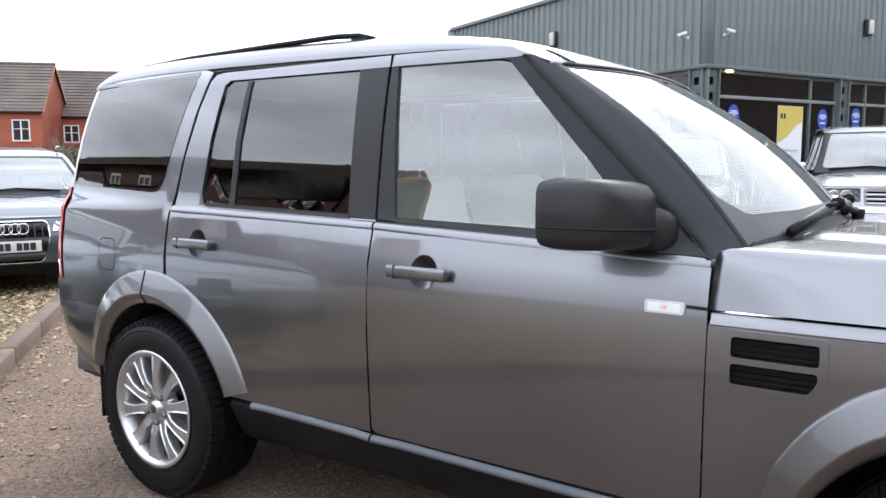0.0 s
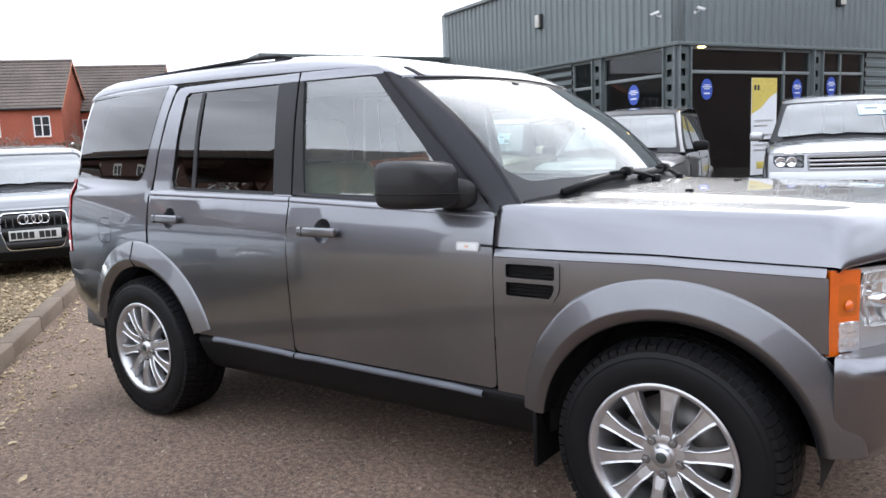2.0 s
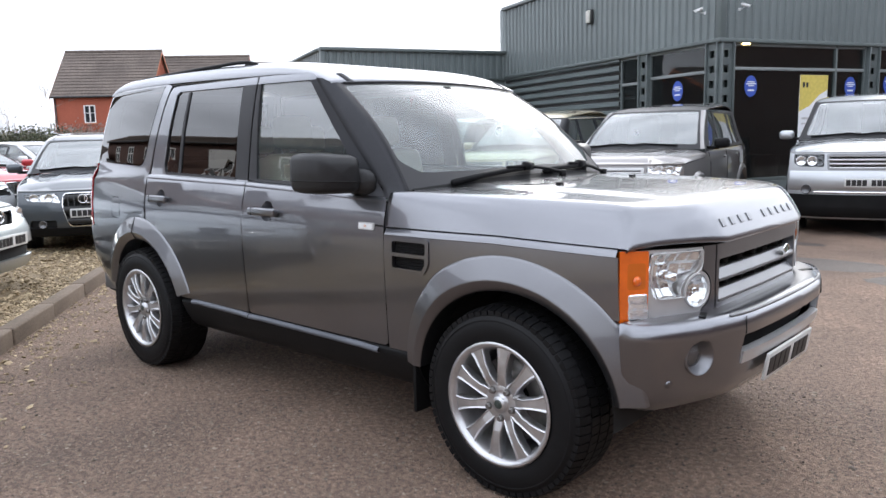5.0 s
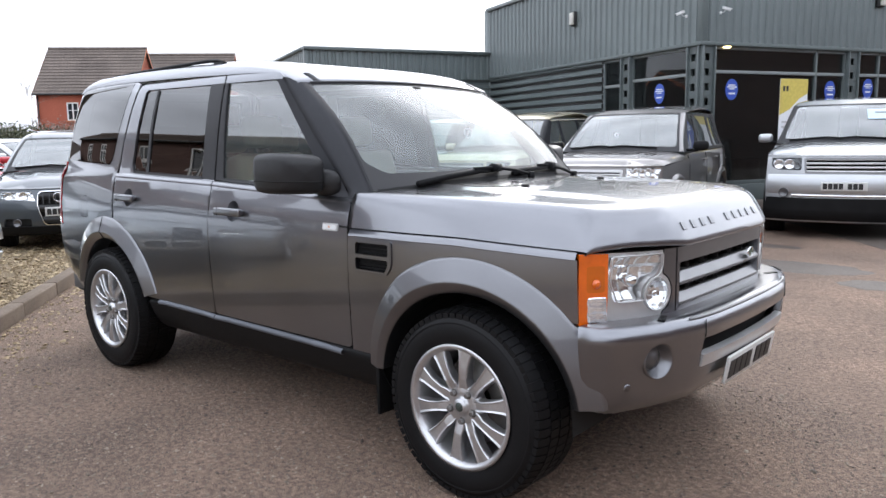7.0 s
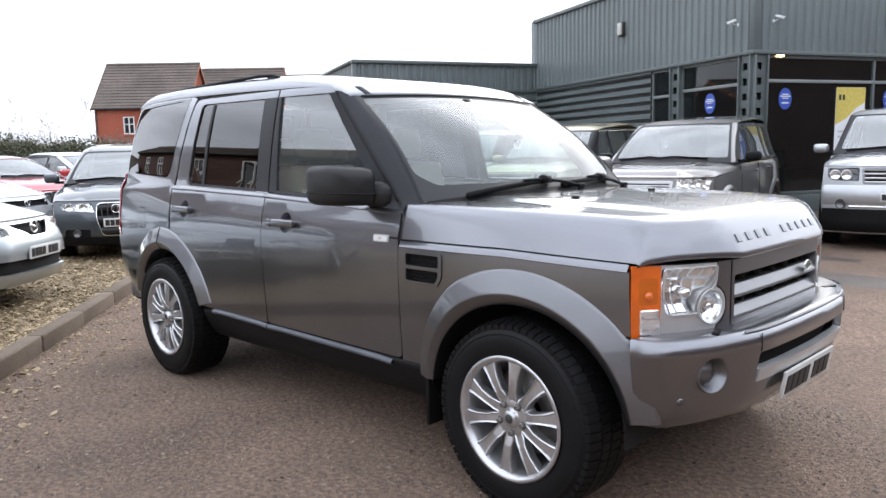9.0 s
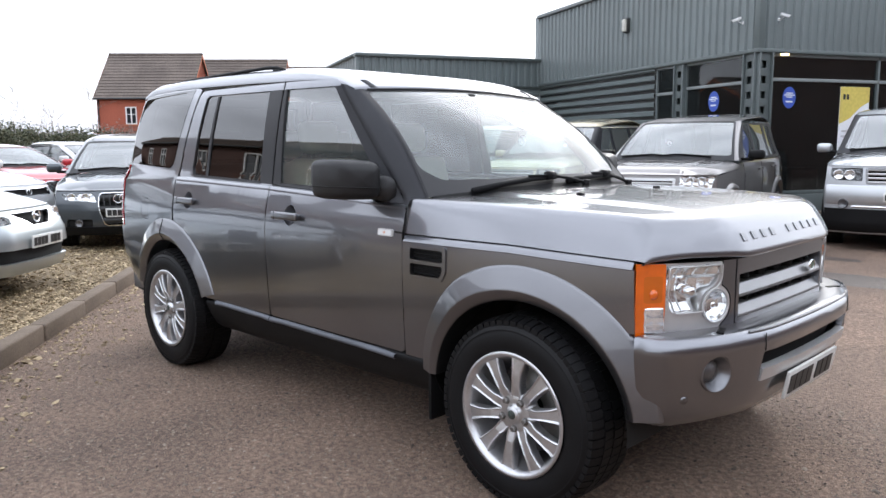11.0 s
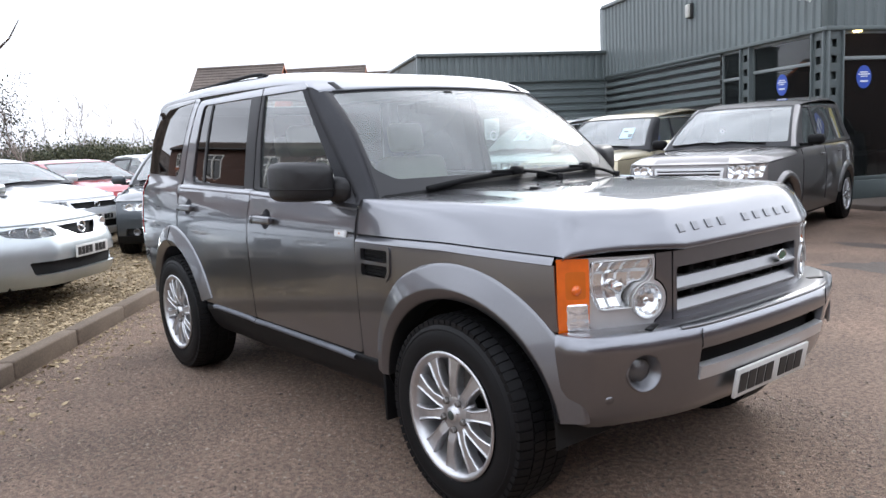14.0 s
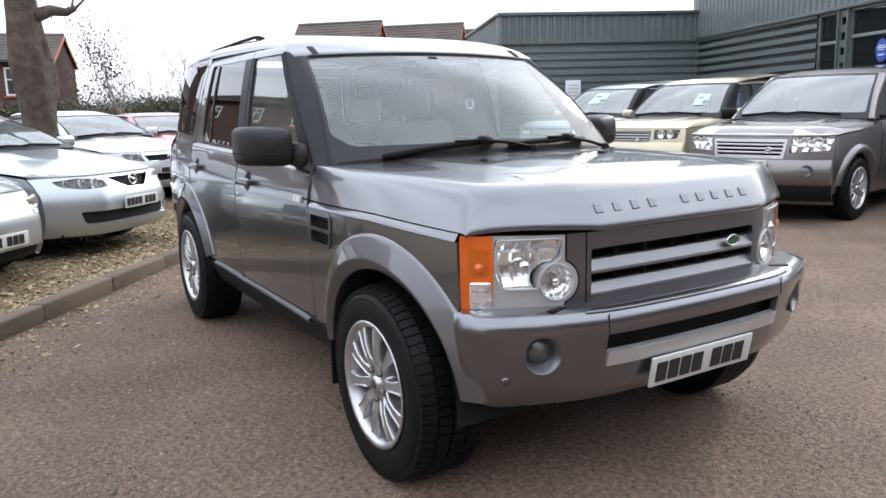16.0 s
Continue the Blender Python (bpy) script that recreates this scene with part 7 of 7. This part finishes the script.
FREE = dict(paint=PAINT_FREE, w=0.94, h=1.765, xf=2.21, xr=-2.25, fx=1.42, rx=-1.33, R=0.365, belt=(1.11, 1.16), roofw=0.70, cowl=(0.98, 1.15), edge=0.985, shut=1.04, wstop=(0.25, 1.67),
            nosez=1.08, nosed=0.26, ft=0.10, bow=0.10, corner=0.38, lean=0.05, sq=6, seams=(0.82, -0.22, -1.05), roofend=-1.75, tail_b=-2.05, hatch=True, windows=suv_windows(-0.18, -1.06),
            lamp=[(0.46, 0.795), (0.82, 0.815), (0.872, 0.975), (0.70, 0.985), (0.47, 0.962)], grille=[(-0.41, 0.728), (0.41, 0.728), (0.44, 0.945), (-0.44, 0.945)], grille_frame=LAMP_GREY, bars=5, barmat=LAMP_GREY, uprights=0,
            badge=(0.24, 0.82, 0.04, 0), frame_w=0.035, fogs=((0.66, 0.60, 0.055),), plate=(0.0, 0.655), intakes=(), skirt=(0.26, 0.45), bumper=(0.43, 0.718, 0.045), flare=0.03, archpaint=PAINT_FREE, wheel=(0.365, 0.235, 0.235, 10, 0.05), disc=(-0.1, 0.35), low=0.28, lampback=REFLECTOR)
parked_car("parked_compact_suv", "dark grey compact off-road car parked before the showroom", heading(-1.71, 5.44, -80, 2.21, 0.05), FREE)

RANGE = dict(FREE, paint=PAINT_SILVER, w=0.975, h=1.86, xf=2.32, xr=-2.6, fx=1.42, rx=-1.46, R=0.385, belt=(1.19, 1.21), roofw=0.74, cowl=(1.0, 1.225), edge=1.075, shut=1.11, wstop=(0.35, 1.76), nosez=1.165, nosed=0.2, corner=0.20, ft=0.07,
             lamp=[(0.50, 0.885), (0.80, 0.89), (0.865, 0.94), (0.865, 1.045), (0.50, 1.05)], grille=[(-0.46, 0.845), (0.46, 0.845), (0.475, 1.05), (-0.475, 1.05)], grille_frame=GRILLE_SILVER, frame_w=0.028, bars=4, uprights=0, badge=None, plate=(0.0, 0.69), dot_r=0.062, fogs=((0.70, 0.60, 0.05),),
             intakes=([(-0.5, 0.33), (0.5, 0.33), (0.5, 0.46), (-0.5, 0.46)],), skirt=(0.24, 0.535), bumper=(0.585, 0.835, 0.03), strips=((0.565, 0.014, CHROME),), flare=0.012, archpaint=PAINT_SILVER, roofend=-2.05, tail_b=-2.35, seams=(0.85, -0.25, -1.1), windows=suv_windows(-0.2, -1.15), wheel=(0.385, 0.255, 0.255, 10, 0.055),
             mirror=PAINT_SILVER, sticker=(0.60, 0.66, 0.30, 0.14), disc=None, lamp_dots=(-0.07, 0.06), lampback=LAMP_DARK, pillar=PILLAR_BLACK)
parked_car("parked_luxury_suv", "silver luxury off-road car with wide chrome grille", heading(0.78, 7.45, -77, 2.32, 0.05), RANGE)

SPORT = dict(RANGE, paint=PAINT_GOLD, w=0.965, h=1.78, xf=2.25, xr=-2.5, belt=(1.10, 1.14), cowl=(0.95, 1.145), edge=1.0, shut=1.03, wstop=(0.25, 1.67), nosez=1.09, lamp=[(0.46, 0.83), (0.80, 0.845), (0.84, 0.975), (0.46, 0.975)], grille=[(-0.40, 0.80), (0.40, 0.80), (0.42, 0.965), (-0.42, 0.965)],
             grille_frame=GRILLE_SILVER, plate=(0.0, 0.62), badge=(0.2, 0.82, 0.035, 0), strips=(), archpaint=PAINT_GOLD, sticker=(0.52, 0.45, 0.14, 0.16), roofw=0.70, mirror=PAINT_GOLD, bumper=(0.45, 0.79, 0.04), skirt=(0.24, 0.44), fogs=((0.66, 0.56, 0.05),), uprights=0)
parked_car("parked_sports_suv", "pale gold sports off-road car with price card", heading(-4.75, 6.55, -80, 2.25, 0.05), SPORT)
SILVER2 = dict(SPORT, paint=PAINT_PALE, archpaint=PAINT_PALE, mirror=PAINT_PALE, sticker=(0.0, 0.6, 0.25, 0.2))
parked_car("parked_sports_suv", "pale silver off-road car parked along the ribbed wall", heading(-7.45, 7.2, -80, 2.25, 0.05), SILVER2)

MAZDA = dict(paint=PAINT_PALE, w=0.885, h=1.46, xf=2.28, xr=-2.38, fx=1.35, rx=-1.33, R=0.315, belt=(0.96, 1.01), roofw=0.62, cowl=(0.88, 1.01), edge=0.79, shut=0.90, wstop=(0.08, 1.36), nosez=0.88, nosed=0.5, ft=0.13, bow=0.16, corner=0.85, lean=0.16, sq=3.5, crease=0.02,
             seams=(0.72, -0.28, -1.15), roofend=-0.95, tail_b=-1.55, hatch=False, windows=low_windows(-0.25, -1.15), lamp=[(0.36, 0.672), (0.58, 0.662), (0.70, 0.695), (0.725, 0.745), (0.56, 0.768), (0.36, 0.735)], lampback=LAMP_DARK, lamp_dots=(-0.10, -0.01, 0.07), grille=[(-0.13, 0.635), (0.13, 0.635), (0.35, 0.765), (-0.35, 0.765)], grille_frame=CHROME, frame_w=0.010, grille_r=0.02,
             badge=(0.0, 0.715, 0.062, 20), plate=(0.0, 0.50), intakes=([(-0.60, 0.33), (0.60, 0.33), (0.63, 0.45), (-0.63, 0.45)],), flare=0.006, wheel=(0.315, 0.215, 0.215, 10, 0.045), low=0.20, mirror=PAINT_PALE)
BED = 0.10
parked_car("parked_saloon", "pale silver saloon car on the gravel bed", heading(-4.18, -0.73, 44, 2.28, BED), MAZDA)
WHITE_S = dict(MAZDA, paint=PAINT_WHITE, mirror=PAINT_WHITE, grille=[(-0.40, 0.64), (0.40, 0.64), (0.44, 0.745), (-0.44, 0.745)], badge=(0.0, 0.69, 0.05, 70), lamp=[(0.45, 0.64), (0.64, 0.68), (0.66, 0.762), (0.47, 0.762)])
parked_car("parked_saloon", "white saloon car behind the silver one", heading(-8.6, 0.55, 28, 2.28, BED), WHITE_S)
AUDI = dict(MAZDA, paint=PAINT_SLATE, mirror=PAINT_SLATE, w=0.925, h=1.50, belt=(0.93, 0.97), roofw=0.66, cowl=(0.82, 0.97), edge=0.78, shut=0.88, wstop=(0.0, 1.40), nosez=0.86, nosed=0.35, ft=0.12, bow=0.10, corner=0.34, lean=0.08, sq=4.5, R=0.34, fx=1.40, rx=-1.45, xr=-2.5, roofend=-1.95, tail_b=-2.25, hatch=True,
            windows=suv_windows(-0.3, -1.2), lamp=[(0.36, 0.63), (0.74, 0.66), (0.78, 0.74), (0.40, 0.755)], lampback=REFLECTOR, lamp_dots=(-0.09, 0.08), grille=[(-0.28, 0.33), (0.28, 0.33), (0.35, 0.58), (0.33, 0.755), (-0.33, 0.755), (-0.35, 0.58)], grille_frame=CHROME, grille_r=0.06, uprights=9, bars=3, barmat=GUTTER, badge=None, plate=(0.0, 0.50),
            intakes=([(-0.74, 0.30), (-0.42, 0.30), (-0.42, 0.42), (-0.72, 0.42)], [(0.42, 0.30), (0.74, 0.30), (0.72, 0.42), (0.42, 0.42)]), fogs=((0.58, 0.37, 0.04),), rails=CHROME, wheel=(0.34, 0.235, 0.23, 10, 0.045), skirt=(0.22, 0.32), low=0.24)
audi = parked_car("parked_estate", "slate grey estate car with deep chrome-framed grille", heading(-6.42, 0.98, -26, 2.28, BED), AUDI)
for k in range(4):
    part("ring_badge", lathe([(0.047, -0.004), (0.053, -0.010), (0.059, -0.004), (0.053, 0.002), (0.047, -0.004)], 24), CHROME, audi, at=pose(2.285, -0.105 + 0.07 * k, 0.675, 0, 0, 90))
RED = dict(AUDI, paint=PAINT_RED, mirror=PAINT_RED, h=1.40, rails=None, wstop=(-0.12, 1.32), roofend=-1.15, tail_b=-1.85, hatch=False, windows=low_windows(-0.35, -1.15))
parked_car("parked_coupe", "red saloon car with chrome-framed grille on gravel", heading(-10.7, 1.75, 10, 2.28, BED), RED)
WHITE2 = dict(WHITE_S)
parked_car("parked_saloon", "white saloon car at the far end of the bed", heading(-14.2, 4.9, 20, 2.28, BED), WHITE2)
BMW = dict(MAZDA, paint=PAINT_PALE, w=0.90, edge=0.76, nosez=0.85, grille=[(-0.30, 0.50), (-0.03, 0.50), (-0.02, 0.68), (-0.30, 0.69)], grille_frame=CHROME, badge=None, plate=(0.0, 0.40), lamp=[(0.40, 0.56), (0.64, 0.60), (0.66, 0.72), (0.42, 0.71)], lampback=REFLECTOR, intakes=([(-0.5, 0.22), (0.5, 0.22), (0.5, 0.32), (-0.5, 0.32)],), uprights=6, upmat=GUTTER)
parked_car("parked_hatchback", "pale silver car nosing towards the kerb", heading(-2.72, -2.02, 44, 2.28, BED), BMW)

# ---- trees, hedge ----


def limbs(rng, start, way, length, radius, depth, out, spread=0.6, up=0.15):
    """A branching set of tapered bars, gathered as (points, radii)."""
    n = 5
    pts, rad = [Vector(start)], [radius]
    d = Vector(way).normalized()
    for k in range(n):
        d = (d + Vector(rng.normal(0, 0.16, 3)) + Vector((0, 0, up * 0.3))).normalized()
        pts.append(pts[-1] + d * (length / n))
        rad.append(radius * (1 - 0.75 * (k + 1) / n))
    out.append((pts, rad))
    if depth > 0:
        for _ in range(int(rng.integers(3, 6))):
            j = int(rng.integers(1, n + 1))
            side = Vector(rng.normal(0, 1, 3))
            limbs(rng, pts[j], (d + side * spread + Vector((0, 0, up))).normalized(), length * rng.uniform(0.45, 0.7), max(rad[j] * 0.7, 0.008), depth - 1, out, spread, up)


def leaf_cloud(rng, centres, size, each, spread):
    v, f = [], []
    for c in centres:
        for _ in range(each):
            p = Vector(c) + Vector(rng.normal(0, spread, 3))
            a, b = Vector(rng.normal(0, 1, 3)).normalized(), Vector(rng.normal(0, 1, 3)).normalized()
            s_ = size * rng.uniform(0.6, 1.4)
            n0 = len(v)
            v += [tuple(p - a * s_), tuple(p + b * s_ * 0.45), tuple(p + a * s_), tuple(p - b * s_ * 0.45)]
            f.append((n0, n0 + 1, n0 + 2, n0 + 3))
    return v, f


def bare_tree(at, height, seed, leaves=0, label="bare winter tree with fine upright twigs", mat=TWIG, group="bare trees", girth=0.05):
    rng = np.random.default_rng(seed)
    t = thing("tree", label, "tree", Matrix.Translation(at), group)
    out = []
    limbs(rng, (0, 0, 0), (0.05, 0, 1), height * 0.6, girth, 3, out, 0.55, 0.35)
    bm = bmesh.new()
    for pts, rad in out[:1]:
        tube(pts, 0.05, 7, bm, rad)
    part("trunk", bm, mat, t)
    bm = bmesh.new()
    for pts, rad in out[1:]:
        tube(pts, 0.02, 4, bm, rad)
    part("branch_crown", bm, mat, t)["kind"] = "stuff"
    if leaves:
        v, f = leaf_cloud(rng, [p[-1] for p, _ in out if rng.uniform() < 0.8], 0.042, leaves, 0.20)
        me = bpy.data.meshes.new("leaves")
        me.from_pydata(v, [], f)
        me.materials.append(LEAF_DARK)
        o = new("leaves", me)
        o.parent = t
        o["kind"] = "stuff"
    return t


def hedge(name, label, a, b, height, depth, seed, clumps, size=0.09, each=26, mat=LEAF):
    rng = np.random.default_rng(seed)
    a, b = Vector(a), Vector(b)
    cs = []
    for _ in range(clumps):
        s_ = rng.uniform()
        top = height * (0.72 + 0.28 * noise.noise((s_ * (b - a).length * 0.35, seed, 0.0)) + 0.12 * noise.noise((s_ * (b - a).length * 1.3, seed, 2.0)))
        p = a.lerp(b, s_) + Vector((rng.normal(0, depth * 0.35), rng.normal(0, depth * 0.35), 0))
        p.z = top * rng.uniform(0.05, 1.0) ** 0.7
        cs.append(p)
    v, f = leaf_cloud(rng, cs, size, each, 0.22)
    me = bpy.data.meshes.new(name)
    me.from_pydata(v, [], f)
    me.materials.append(mat)
    return tagged(new(name, me), label, "hedge", kind="stuff")


hedge("hedge", "dark green and brown hedge beyond the barrier", (-31, -1.5, 0), (-38, 24, 0), 2.5, 2.0, 3, 2200, 0.07, 46)
hedge("hedge", "brown bare scrub behind the hedge", (-40, 2, 0), (-48, 30, 0), 3.0, 2.5, 9, 1400, 0.07, 36, TWIG)
hedge("ivy_bush", "rounded dark evergreen bush by the barrier", (-27.5, 3.6, 0), (-27.5, 5.6, 0), 2.3, 1.2, 5, 340, 0.055, 50)
for k, (x, y, h) in enumerate(((-34, 6.4, 4.6), (-36, 8.6, 4.2), (-37, 4.4, 4.3), (-35, 5.4, 3.9), (-33, 5.0, 3.6), (-36, 7.4, 4.4), (-35, 12.0, 4.6), (-38, 14.5, 3.8), (-33, 17.0, 3.2), (-37, 10.4, 3.6))):
    bare_tree((x, y, 0), h, 20 + k)
bare_tree((-19.5, 1.75, 0), 4.2, 41, leaves=16, label="sparse young tree with a few dark leaves", girth=0.06, group="sparse trees")
bare_tree((-20.5, 1.15, 0), 3.5, 43, leaves=15, label="sparse young tree with a few dark leaves", girth=0.05, group="sparse trees")

old = thing("old_tree", "thick gnarled tree trunk with a cut stub branch", "tree", Matrix.Translation((-7.95, -1.33, 0.06)))
rows = []
for k in range(40):
    z = 4.6 * k / 39
    ring = []
    for j in range(33):
        a = 2 * math.pi * (j % 32) / 32
        r = 0.205 + 0.10 * math.exp(-z * 3) + 0.05 * math.exp(-((z - 1.95) / 0.45) ** 2) - 0.03 * max(0, z - 2.2)
        r *= 1 + 0.26 * noise.noise((math.cos(a) * 1.4, math.sin(a) * 1.4, z * 1.1)) + 0.11 * noise.noise((math.cos(a) * 4, math.sin(a) * 4, z * 3))
        ring.append((r * math.cos(a) + 0.03 * math.sin(z * 1.2), r * math.sin(a) + 0.05 * math.sin(z * 0.9 + 1), z))
    rows.append(ring)
part("trunk", strip(rows), BARK, old)
part("stub_branch", tube([(0.05, 0.1, 2.72), (0.1, 0.32, 2.80), (0.12, 0.5, 2.78), (0.14, 0.62, 2.84)], 0.07, 8, taper=[0.10, 0.075, 0.055, 0.035]), BARK, old)
part("twig", tube([(0.14, 0.62, 2.84), (0.14, 0.78, 3.0), (0.14, 0.92, 3.25)], 0.02, 6, taper=[0.020, 0.013, 0.006]), BARK, old)
part("twig", tube([(0.13, 0.56, 2.80), (0.10, 0.60, 2.95), (0.12, 0.58, 3.12)], 0.02, 6, taper=[0.018, 0.012, 0.006]), BARK, old)
